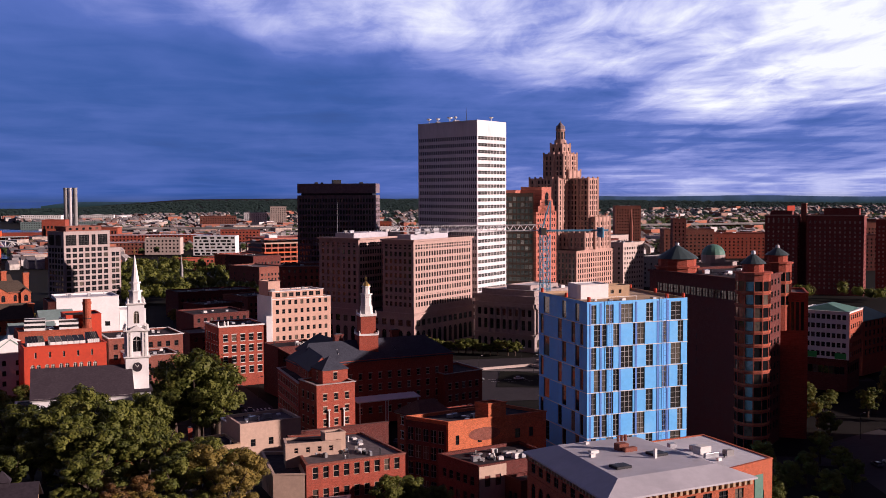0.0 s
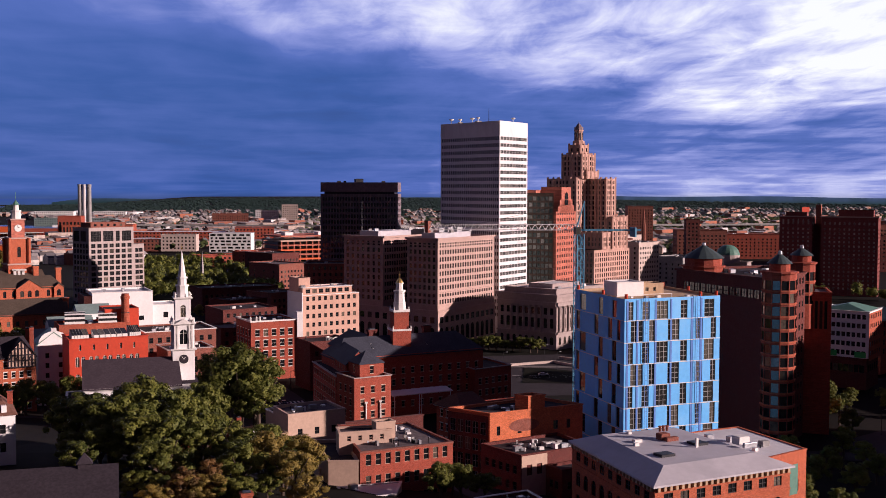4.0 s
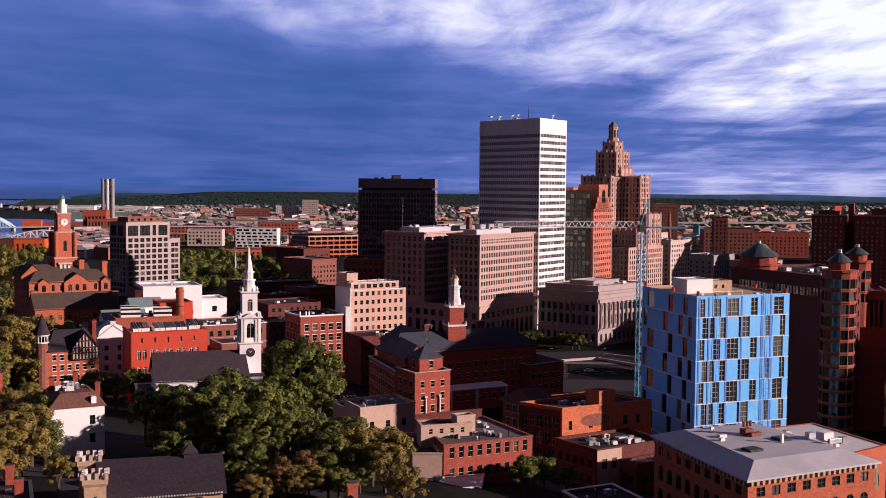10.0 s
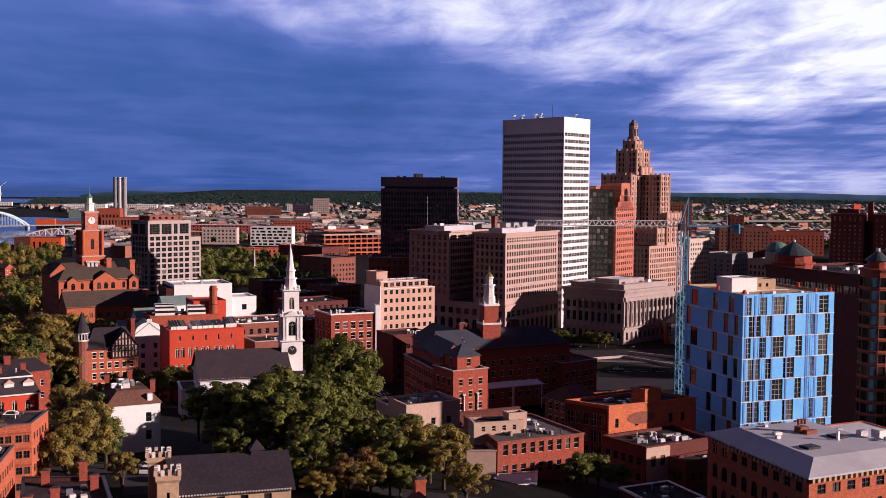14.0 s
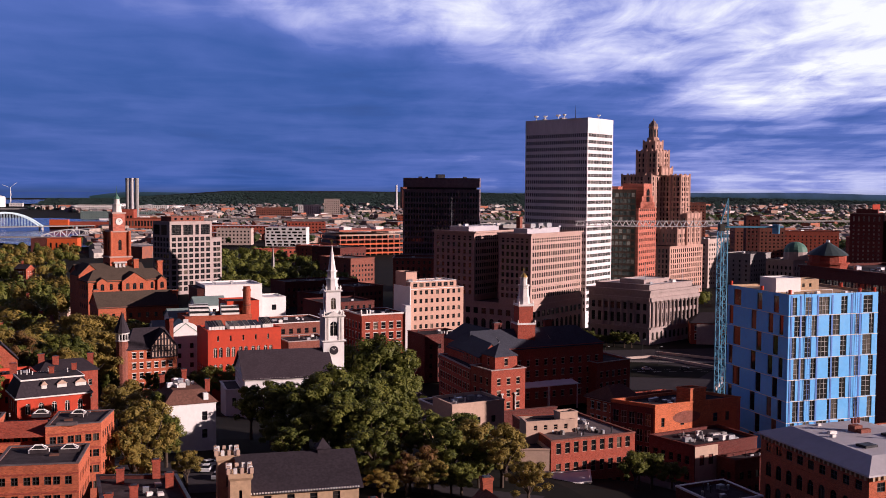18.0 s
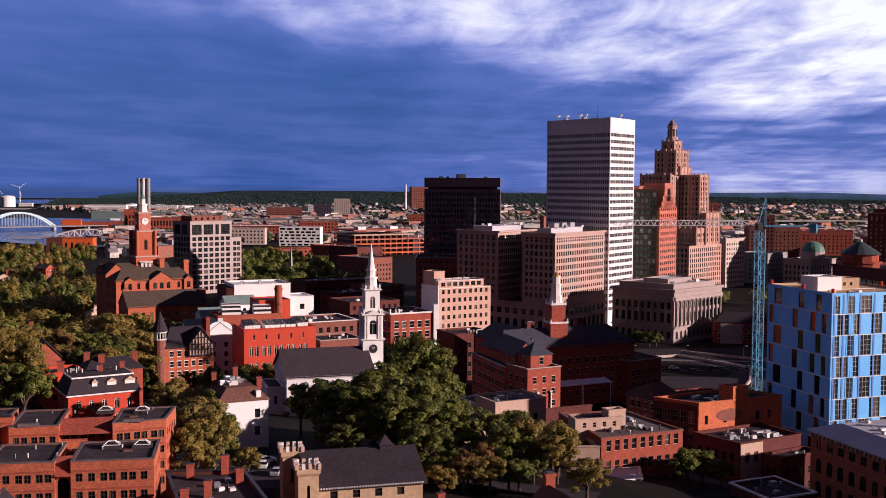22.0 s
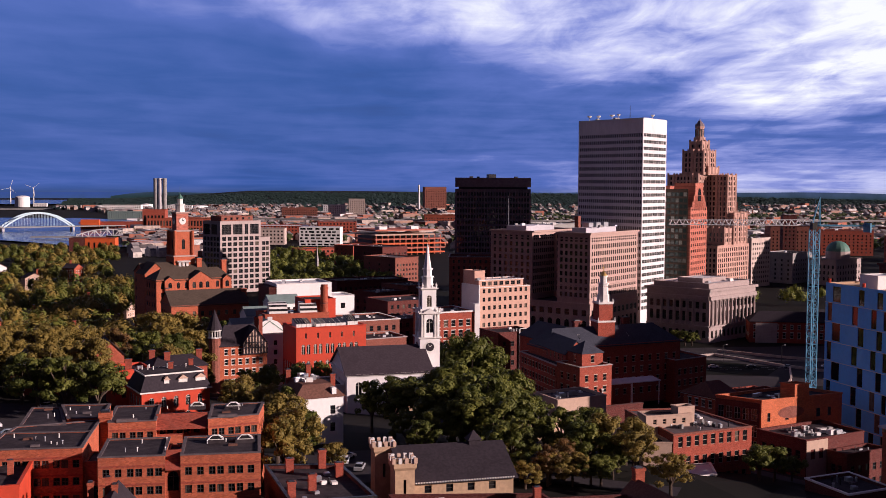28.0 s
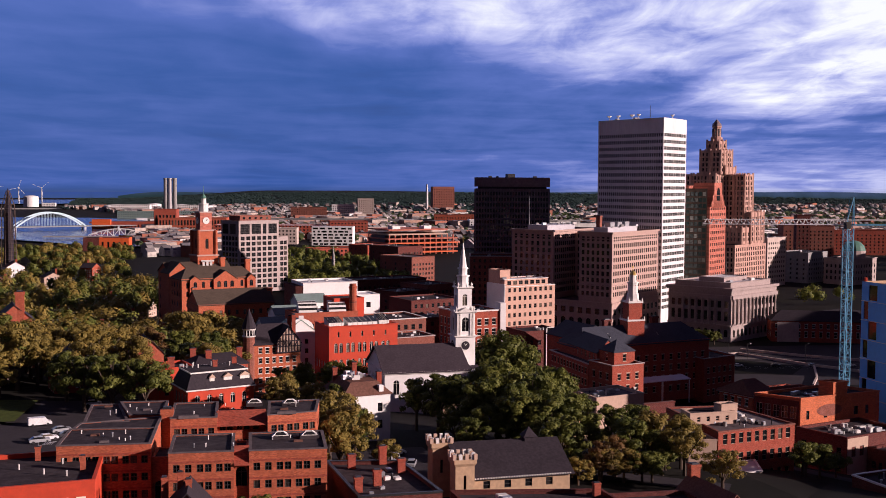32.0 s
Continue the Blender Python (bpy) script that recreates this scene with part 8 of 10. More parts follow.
    # slim brick church spires
    for x, y, h in ((660, 1230, 62), (905, 1000, 60), (86.9, 935, 30)):
        b = Building("spire" if x > 100 else "obelisk", "slim dark stone spire above the roofs" if x > 100 else "slender grey stone obelisk in the park", "monument", x, y, 4, BRICK_DARK)
        g = Mesh()
        s = 3.0 if x > 100 else 1.6
        g.ring(x, y, 4, 4 + h * 0.55, s, s * 0.85, 8 if x > 100 else 4)
        g.ring(x, y, 4 + h * 0.55, 4 + h, s * 0.95, 0.1, 8 if x > 100 else 4)
        part("shaft", g, BRICK_BROWN if x > 100 else CONCRETE_GREY, b.root)


LIMIT = 0
west_side()
shade_blocks()


# ---- river, harbour and the far shore ----
def harbour():
    b = Building("power_station", "brick power station with three tall metal stacks", "industrial building", 10, 1790, 5, BRICK_ORANGE)
    foot = [(-34, 1796), (70, 1776), (78, 1816), (-26, 1836)]
    block(b, foot, 5, 30, [(22, 2.6, [(9, 15), (18, 26)], "grid"), None, None, (6, 2.6, [(9, 26)], "grid")], GRAVEL, 0.8, 0.5, BRICK_ORANGE)
    block(b, [(-40, 1800), (-6, 1794), (0, 1830), (-34, 1836)], 5, 43, [(6, 3, [(12, 34)], "grid"), None, None, (5, 3, [(12, 34)], "grid")], TAR, 0.8, 0.5, BRICK, wall=BRICK, name="boiler_house")
    for k in range(3):
        g = Mesh()
        x = -5.5 + k * 8.6
        g.ring(x, 2267 - k * 2.5, 5, 93, 4.1, 4.1, 14)
        g.ring(x, 2267 - k * 2.5, 91, 93.4, 4.5, 4.5, 14, bottom=True)
        part("flue", g, CONCRETE if k == 1 else CONCRETE_GREY, b.root, "tall grey metal stack")
    b.close()
    b = Building("boathouse", "orange clad river barn with dark doors", "building", -98, 1370, 5, ORANGE_PAINT)
    foot = [(-114, 1372), (-80, 1365), (-76, 1388), (-110, 1395)]
    block(b, foot, 4, 20, [(5, 2.4, [(6, 15)], "thin")], TAR, 0.3, 0.3, ORANGE_PAINT)
    block(b, [(-132, 1376), (-114.2, 1372.2), (-110, 1394), (-128, 1398)], 4, 20, [], TAR, 0.3, 0.2, BRICK_DARK, wall=BRICK_DARK, name="dark_half")
    b.close()
    b = Building("warehouse", "long brick warehouse, one end coloured orange as if sunlit", "industrial building", -70, 1965, 5, BRICK)
    block(b, [(-120, 1975), (-20, 1955), (-16, 1980), (-116, 2000)], 4, 18, [(18, 2, [(8, 13)], "grid")], GRAVEL, 0.5, 0.2, BRICK)
    # bright orange colour stands in for the sunlit end face
    block(b, [(-138, 1970), (-108, 1964), (-106, 1974), (-136, 1980)], 4, 22, [], GRAVEL, 0.4, 0.2, ORANGE_PAINT, wall=ORANGE_PAINT, name="orange_end")
    b.close()
    # steel drawbridge
    b = Building("truss_bridge", "old grey steel truss drawbridge over the river", "bridge", -92, 1626, 4, METAL)
    A, B = Vector((-133, 1634, 9)), Vector((-50, 1620, 9))
    g = Mesh()
    g.beam(A + Vector((-60, 10, 0)), B + Vector((70, -12, 0)), 14, 1.6)
    part("deck", g, CONCRETE_GREY, b.root)
    for off in (-6, 6):
        t = Mesh()
        pts = []
        for i in range(11):
            p = A + (B - A) * (i / 10) + Vector((0, off, 0))
            pts.append((p, p + Vector((0, 0, 2.5 + 8.5 * math.sin(math.pi * i / 10)))))
        for i, (p, q) in enumerate(pts):
            t.beam(p, q, 0.7)
            if i:
                t.beam(pts[i - 1][1], q, 0.9)
                t.beam(pts[i - 1][0] if i % 2 else p, q if i % 2 else pts[i - 1][1], 0.6)
        part("truss", t, WHITE_TRIM, b.root)
    for k in (0.0, 0.5, 1.0):
        p = A + (B - A) * k
        g = Mesh()
        g.ring(p.x, p.y, 0, 8.5, 5, 4.5, 10)
        part("pier", g, CONCRETE_GREY, b.root)
    b.close()
    # tied-arch road bridge
    b = Building("arch_bridge", "pale blue tied-arch road bridge across the harbour", "bridge", -203, 1928, 4, BRIDGE_BLUE)
    A, B = Vector((-256, 1908, 12)), Vector((-150, 1946, 12))
    g = Mesh()
    d = (B - A).normalized()
    g.beam(A - d * 220, B + d * 260, 24, 1.5)
    part("deck", g, CONCRETE_GREY, b.root)
    n = Vector((-d.y, d.x, 0))
    for off in (-11, 11):
        t = Mesh()
        last = None
        for i in range(25):
            u = i / 24
            p = A + (B - A) * u + n * off + Vector((0, 0, 23 * (1 - (2 * u - 1) ** 2)))
            if last is not None:
                t.beam(last, p, 2.0, 2.4)
            last = p
        part("arch_rib", t, BRIDGE_BLUE, b.root)
        for i in range(2, 23):
            u = i / 24
            p = A + (B - A) * u + n * off
            g = Mesh()
            g.beam(p, p + Vector((0, 0, 23 * (1 - (2 * u - 1) ** 2))), 0.35)
            part("hanger", g, BRIDGE_BLUE, b.root)
    for k in (-1.8, -1.2, -0.5, 0.0, 1.0, 1.5, 2.2):
        p = A + (B - A) * k
        g = Mesh()
        for off in (-8, 8):
            q = p + n * off
            g.beam((q.x, q.y, -2), (q.x, q.y, 11), 3)
        part("pier", g, CONCRETE, b.root)
    b.close()
    # storage tank and wind turbines
    b = Building("storage_tank", "white domed gas storage tank on the harbour shore", "tank", -358, 3600, 6, WHITE)
    g = Mesh()
    g.ring(-358, 3600, 4, 36, 22, 22, 28)
    for i in range(4):
        a0, a1 = math.pi / 2 * i / 4, math.pi / 2 * (i + 1) / 4
        g.ring(-358, 3600, 36 + 6 * math.sin(a0), 36 + 6 * math.sin(a1), 22 * math.cos(a0), max(0.3, 22 * math.cos(a1)), 28)
    part("shell", g, WHITE, b.root)
    for x, y, a in ((-440, 4150, 0.3), (-366, 4180, 0.9), (-520, 4170, 1.4)):
        b = Building("wind_turbine", "white three-bladed wind turbine on the far shore", "wind turbine", x, y, 6, WHITE, "harbour turbines")
        g = Mesh()
        g.ring(x, y, 4, 62, 2.2, 1.3, 10)
        part("mast", g, WHITE, b.root)
        g = Mesh()
        g.box(x - 1.8, y - 4, 60.5, x + 1.8, y + 5, 64)
        part("nacelle", g, WHITE, b.root)
        for k in range(3):
            t = a + k * 2 * math.pi / 3
            g = Mesh()
            g.beam((x, y - 4.5, 62), (x + 30 * math.sin(t), y - 4.5, 62 + 30 * math.cos(t)), 1.7, 0.7)
            part("blade", g, WHITE, b.root)
    # piers and quays
    for x, y, w, d, lab, m in ((-150, 2230, 190, 26, "long low timber pier in the harbour", BRICK_DARK), (-60, 2420, 160, 40, "harbour quay with pale sheds", CONCRETE), (-420, 3330, 260, 30, "stone jetty on the far shore", CONCRETE_GREY)):
        b = Building("pier", lab, "pier", x, y, 5, m)
        g = Mesh()
        g.box(x, y, 4, x + w, y + d, 8.5)
        part("deck", g, m, b.root)
    # elevated expressway
    b = Building("viaduct", "long elevated expressway on concrete piers", "road bridge", 400, 2060, 5, CONCRETE)
    pts = [(-40, 2190), (180, 2140), (420, 2040), (700, 1960), (1000, 1930), (1400, 1900)]
    for a, c in zip(pts, pts[1:]):
        g = Mesh()
        g.beam((*a, 16), (*c, 16), 26, 1.6)
        for s in (-13, 13):
            g.beam((a[0], a[1] + s, 17.4), (c[0], c[1] + s, 17.4), 0.5, 1.3)
        part("span", g, CONCRETE_GREY, b.root)
        for k in range(6):
            x, y = a[0] + (c[0] - a[0]) * k / 6, a[1] + (c[1] - a[1]) * k / 6
            g = Mesh()
            g.box(x - 2, y - 9, 3, x + 2, y + 9, 15.4)
            part("pier", g, CONCRETE_GREY, b.root)
    # parking structure under construction
    b = Building("parking_structure", "rust-coloured open concrete parking frame being built", "building", 250, 1270, 5, CONCRETE_PINK)
    p, a, e = Vector((205, 1232)), Vector((0.97, 0.24)), Vector((-0.24, 0.97))
    W, D = 92, 55
    F = lambda u0, u1, v0, v1: [tuple(p + a * x + e * y) for x, y in ((u0, v0), (u1, v0), (u1, v1), (u0, v1))]
    # slab colours stand in for concrete lit orange by low sun
    for k in range(6):
        g = Mesh()
        w = W if k < 4 else W - 14
        g.prism(F(0, w, 0, D), 6 + k * 5.2, 7.5 + k * 5.2, bottom=True)
        part("floor_slab", g, BRICK_PINK if k % 2 else ORANGE_PAINT if k < 3 else CREAM, b.root)
    for i in range(12):
        for v in (0.5, D - 1):
            g = Mesh()
            f = F(i * W / 12 + 1, i * W / 12 + 2.2, v, v + 1)
            g.prism(f, 4, 27)
            part("pillar", g, BRICK_PINK, b.root)
    # dark box added inside, so that the open floors look shaded
    g = Mesh()
    g.prism(F(2, W - 2, 12, D - 4), 4, 26)
    part("dark_core", g, DARK_METAL, b.root)
    for k in (0.1, 0.55):
        f = F(W * k, W * k + 10, 8, 20)
        block(b, f, 30, 37, [], GRAVEL, 0.3, 0.2, WHITE_TRIM, wall=WHITE, name="stair_head")
    b.close()
    # striped office by the river, grey sheds, brick range
    b = Building("striped_office", "white office with staggered dark window strips", "building", 180, 1402, 5, WHITE)
    p = Vector((146, 1412))
    foot = [(146, 1412), (196, 1396), (204, 1420), (154, 1436)]
    rng = random.Random(6)
    g = Mesh()
    for k in range(6):
        cl, u = [], rng.uniform(0.5, 2.5)
        L = length(foot[0], foot[1])
        while u < L - 4:
            w = rng.uniform(2.5, 7)
            cl.append((u, min(u + w, L - 0.4)))
            u += w + rng.uniform(1.2, 4)
        b.facade(g, foot[0], foot[1], 6 + k * 4.0, 10 + k * 4.0, cl, [(6.7 + k * 4.0, 9.0 + k * 4.0)], "thin")
    for i in (1, 2, 3):
        b.facade(g, foot[i], foot[(i + 1) % 4], 6, 30, [], [])
    part("wall", g, WHITE, b.root)
    g = Mesh()
    g.prism(foot, 29.9, 30.2)
    part("roof", g, WHITE_ROOF, b.root)
    b.close()
    for name, lab, foot, h, m, rm in (
            ("shed", "grey concrete shed with tan end", [(92, 1486), (136, 1474), (142, 1496), (98, 1508)], 22, CONCRETE_PINK, GRAVEL),
            ("brick_range", "long brick range with a pale roof light", [(40, 1500), (128, 1478), (138, 1518), (50, 1540)], 16, BRICK_BROWN, WHITE_ROOF),
            ("brick_range", "long low brick mill with ribbon rooflight", [(40, 1640), (190, 1602), (200, 1652), (50, 1690)], 20, BRICK, WHITE_ROOF),
            ("brick_range", "brick mill block by the expressway", [(205, 1610), (260, 1600), (265, 1640), (210, 1650)], 26, BRICK, GRAVEL),
            ("brick_range", "low brick building beside the car park", [(110, 1180), (160, 1190), (155, 1212), (105, 1202)], 12, BRICK, SLATE),
            ("white_store", "white flat-roofed storage building", [(505, 1880), (545, 1870), (550, 1900), (510, 1910)], 18, WHITE, WHITE_ROOF),
            ("apartment_tower", "brown apartment tower with pale balcony strip", [(745, 2990), (805, 2985), (810, 3030), (750, 3035)], 72, BRICK_BROWN, GRAVEL),
            ("apartment_tower", "pale apartment tower on the skyline", [(430, 2500), (465, 2490), (470, 2520), (435, 2530)], 46, CONCRETE_PINK, GRAVEL),
            ("apartment_tower", "low pale hospital block", [(375, 2530), (425, 2515), (430, 2545), (380, 2560)], 32, CONCRETE, GRAVEL),
            ("mill", "brown brick mill with many windows", [(265, 2420), (340, 2400), (345, 2440), (270, 2460)], 28, BRICK_BROWN, GRAVEL),
            ("mill", "red brick mill with a tall chimney", [(470, 1990), (560, 1960), (570, 2000), (480, 2030)], 24, BRICK_ORANGE, TAR),
            ("store", "long white dockside shed", [(-120, 3080), (-20, 3060), (-14, 3090), (-114, 3110)], 20, WHITE, WHITE_ROOF),
            ("store", "white oil tank farm shed", [(30, 3040), (110, 3020), (114, 3050), (34, 3070)], 20, WHITE, WHITE_ROOF),
            ("store", "blue-grey metal dock shed", [(-100, 2560), (70, 2530), (74, 2560), (-96, 2590)], 16, GREY_GREEN, GREY_GREEN),
            ("store", "white shed beside the tank", [(-330, 3640), (-290, 3630), (-288, 3650), (-328, 3660)], 14, WHITE, WHITE_ROOF)):
        n = max(6, int(length(foot[0], foot[1]) / 5))
        k = max(1, int(h / 5))
        simple(name, lab, "building", foot, 4, 4 + h, m, [(n, 2.2, floors(6, 4.6, k, 2.2), "thin"), None, None, (5, 2.2, floors(6, 4.6, k, 2.2), "thin")], rm, cap=m, cornice=0.5, n_clutter=3, seed=n)
    b = Building("mill_chimney", "tall pale mill chimney on the skyline", "chimney", 727, 2990, 5, CONCRETE)
    g = Mesh()
    g.ring(727, 2990, 4, 82, 3.6, 2.6, 10)
    part("shaft", g, CONCRETE, b.root)
    # round oil tanks on the shore
    rng = random.Random(9)
    for k in range(7):
        x, y = rng.uniform(-180, 180), rng.uniform(3120, 3420)
        b = Building("oil_tank", "white round oil tank on the far shore", "tank", x, y, 6, WHITE, "harbour tanks")
        g = Mesh()
        r = rng.uniform(14, 22)
        g.ring(x, y, 4, 20, r, r, 20)
        g.ring(x, y, 20, 22, r, 1, 20)
        part("shell", g, WHITE, b.root)
    # church tower wrapped in scaffolding
    b = Building("scaffolded_tower", "dark brick church tower wrapped in scaffolding", "church", -186, 1080, 5, BRICK_DARK)
    x, y = -186.5, 1082
    g = Mesh()
    g.ring(x, y, 5, 58, 4.6, 4.0, 8)
    g.ring(x, y, 58, 80, 3.6, 0.3, 8)
    part("tower", g, SLATE, b.root)
    s = Mesh()
    for i in range(8):
        a = 2 * math.pi * i / 8 + 0.39
        s.beam((x + 7 * math.cos(a), y + 7 * math.sin(a), 5), (x + 6 * math.cos(a), y + 6 * math.sin(a), 64), 0.4)
        s.beam((x + 6 * math.cos(a), y + 6 * math.sin(a), 64), (x + 1.4 * math.cos(a), y + 1.4 * math.sin(a), 78), 0.4)
    for k in range(17):
        z = 8 + k * 3.6
        r = 7 - (z - 5) / 59
        for i in range(8):
            a0, a1 = 2 * math.pi * i / 8 + 0.39, 2 * math.pi * (i + 1) / 8 + 0.39
            s.beam((x + r * math.cos(a0), y + r * math.sin(a0), z), (x + r * math.cos(a1), y + r * math.sin(a1), z), 0.5, 0.25)
    part("scaffolding", s, surface("rusty_scaffold", (0.09, 0.06, 0.05), 0.7, 0.2), b.root, kind="stuff")
    b.close()


harbour()


WOOD_HOUSES = ((-84, 462), (-118, 505), (-96, 545), (-142, 560), (-82, 600), (-122, 640), (-160, 690), (-96, 690), (-135, 740), (-104, 800), (-170, 830), (-140, 900), (-112, 965), (-175, 985), (-88, 520), (-74, 705))


def far_city():
    """Thousands of small roofs and tree clumps out to the skyline, too many to count."""
    rr = np.random.RandomState(12)

    def wet(x, y):
        shore = -60 - 0.045 * (y - 1400) + 60 * math.sin(y / 300.0)
        return (1380 < y < 3300 and x < shore + 40) or (y > 3650 and x < -300)
    v, f, m = [], [], []
    n = 0
    while n < 4600:
        y = 900 + 2500 * rr.rand() ** 1.05
        x = -260 + rr.rand() * (420 + 0.86 * y)
        if wet(x, y) or (y < 1500 and x < 330 and not (-60 < x < 60 and y > 1050)) or (abs(x - (y * 0.135 - 5)) < 14 and y < 1700):
            continue
        if x < 900 and y < 1250 or (x > 420 and y > 1700 and rr.rand() < 0.6):
            continue
        big = rr.rand() < (0.16 if y < 2600 else 0.07)
        w, d, h = (rr.uniform(18, 46), rr.uniform(14, 28), rr.uniform(7, 16)) if big else (rr.uniform(7, 13), rr.uniform(8, 14), rr.uniform(6, 9))
        a = 0.35 + rr.uniform(-0.15, 0.15) + (0.5 if rr.rand() < 0.3 else 0)
        c, s = math.cos(a), math.sin(a)
        z = ground_height(x, y) - 0.5
        k = len(v)
        P = lambda p, q, zz: (x + c * p - s * q, y + s * p + c * q, zz)
        for zz in (z, z + h):
            for p, q in ((-w / 2, -d / 2), (w / 2, -d / 2), (w / 2, d / 2), (-w / 2, d / 2)):
                v.append(P(p, q, zz))
        for i in range(4):
            j = (i + 1) % 4
            f.append((k + i, k + j, k + 4 + j, k + 4 + i))
            m.append(0 if not big else 2)
        if big:
            f.append((k + 4, k + 5, k + 6, k + 7))
            m.append(1 if rr.rand() < 0.6 else 3)
        else:
            v.append(P(-w / 2, 0, z + h + d * 0.38))
            v.append(P(w / 2, 0, z + h + d * 0.38))
            f += [(k + 4, k + 5, k + 9, k + 8), (k + 6, k + 7, k + 8, k + 9), (k + 5, k + 6, k + 9), (k + 7, k + 4, k + 8)]
            m += [1, 1, 0, 0]
        n += 1
    g = Mesh()
    g.v, g.f, g.m = v, f, m

    def patch(name, cs):
        mt = bpy.data.materials.new(name)
        mt.use_nodes = True
        q = Nodes(mt.node_tree)
        geo = q.n("ShaderNodeNewGeometry")
        ramp = q.n("ShaderNodeValToRGB")
        ramp.color_ramp.interpolation = "CONSTANT"
        el = ramp.color_ramp.elements
        for i, c in enumerate(cs):
            e = el[i] if i < 2 else el.new(i / len(cs))
            e.position = i / len(cs)
            e.color = (*c, 1)
        q.link(geo.outputs["Random Per Island"], ramp.inputs[0])
        c = q.mix(q.ramp(q.noise(geo.outputs["Position"], 0.25, 3.0), 0.4, 0.7, 0.0, 0.45), ramp.outputs[0], (0.08, 0.07, 0.07))
        b = q.n("ShaderNodeBsdfPrincipled")
        b.inputs["Roughness"].default_value = 0.85
        q.link(c, b.inputs["Base Color"])
        o = q.n("ShaderNodeOutputMaterial")
        q.link(b.outputs[0], o.inputs[0])
        return mt
    walls = patch("far_house_walls", ((0.62, 0.58, 0.54), (0.46, 0.36, 0.30), (0.36, 0.12, 0.07), (0.55, 0.50, 0.45), (0.28, 0.16, 0.12), (0.66, 0.62, 0.60), (0.42, 0.30, 0.24)))
    roofs = patch("far_house_roofs", ((0.10, 0.085, 0.085), (0.16, 0.10, 0.085), (0.21, 0.19, 0.19), (0.12, 0.11, 0.12), (0.30, 0.27, 0.26)))
    sheds = patch("far_shed_walls", ((0.40, 0.13, 0.07), (0.62, 0.59, 0.57), (0.30, 0.10, 0.06), (0.48, 0.38, 0.32), (0.34, 0.20, 0.15)))
    pale = patch("far_pale_roofs", ((0.5, 0.48, 0.47), (0.62, 0.60, 0.6), (0.4, 0.38, 0.38)))
    ob = part("far_houses", g, [walls, roofs, sheds, pale], None)
    tagged(ob, "far houses and sheds spread to the skyline", "houses", kind="stuff")
    # trees between them
    spots = []
    while len(spots) < 21000:
        y = 820 + 3800 * rr.rand() ** 0.5
        x = -260 + rr.rand() * (420 + 0.86 * y)
        if wet(x, y) or (y < 1450 and x < 330) or (y < 1200 and x < 850) or (rr.rand() < 0.55 and x < 600 and y < 2700):
            continue
        spots.append((x, y, rr.uniform(4, 7.5), rr.uniform(8, 13) if y < 2600 else rr.uniform(6, 8.5), 16 if y < 2600 else 11, 1.0 if y < 2600 else 1.45))
    tufts("far_woods", "far tree crowns between the houses", [q for q in spots if q[1] < 2700], LEAF_FAR, rr)
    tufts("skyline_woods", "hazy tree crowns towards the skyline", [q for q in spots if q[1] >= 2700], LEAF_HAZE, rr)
    near = []
    for n_, x0, x1, y0, y1 in ((190, 36, 140, 820, 1230), (360, -290, -78, 760, 1345), (520, -190, -58, 432, 770), (120, -300, -190, 500, 800), (46, 150, 330, 620, 720), (80, 330, 570, 470, 690)):
        for k in range(n_):
            x, y = rr.uniform(x0, x1), rr.uniform(y0, y1)
            if not ((1060 < y < 1105 and -205 < x < -165) or (x > -72 and 496 < y < 650) or (-140 < x < -116 and 448 < y < 476) or any(abs(x - a) < 9 and abs(y - c) < 11 for a, c in WOOD_HOUSES)):
                tall = rr.uniform(17, 25) if x < -50 and y < 800 else rr.uniform(10, 16)
                near.append((x, y, rr.uniform(4.5, 8), tall, 380, 0.23))
    tufts("park_woods", "leafy tree crowns of the parks by the river", [q for i, q in enumerate(near) if q[0] > 0 or i % 9 < 4], LEAF, rr)
    tufts("hill_woods", "yellow-green tree crowns along the southern hillside", [q for i, q in enumerate(near) if q[0] <= 0 and i % 9 >= 4], LEAF_GOLD, rr)


def tufts(name, label, spots, mat, rr):
    """Many tree crowns as tufts of leaf-shaped facets, joined into one."""
    verts, faces = [], []
    for x, y, R, H, q, sz in spots:
        z = ground_height(x, y)
        a = rr.rand(q, 3) * 2 - 1
        a /= np.linalg.norm(a, axis=1)[:, None] + 1e-6
        lump = 0.75 + 0.25 * np.sin(a[:, :1] * 4 + x) * np.cos(a[:, 1:2] * 5 + y)
        cen = a * np.array([R, R, H * 0.42]) * lump * (0.6 + 0.4 * rr.rand(q, 1)) + np.array([x, y, z + H * 0.6])
        # far facets lean upwards, which evens out their shading
        if q < 20:
            a = a * 0.55 + np.array([0.15, -0.25, 0.75])
        t = np.cross(a, rr.rand(q, 3) - 0.5)
        t /= np.linalg.norm(t, axis=1)[:, None] + 1e-6
        s = np.cross(a, t)
        size = (1.7 + 1.3 * rr.rand(q, 1)) * sz
        P4 = np.stack([cen + t * size * dx + s * size * dy for dx, dy in ((-1, -0.7), (0.8, -1), (1, 0.8), (-0.7, 1))], axis=1).reshape(-1, 3)
        k = len(verts)
        verts.extend(P4.tolist())
        faces.extend([(k + 4 * j, k + 4 * j + 1, k + 4 * j + 2, k + 4 * j + 3) for j in range(q)])
    g = Mesh()
    g.v, g.f, g.m = verts, faces, [0] * len(faces)
    tagged(part(name, g, mat, None), label, "trees", kind="stuff")


far_city()


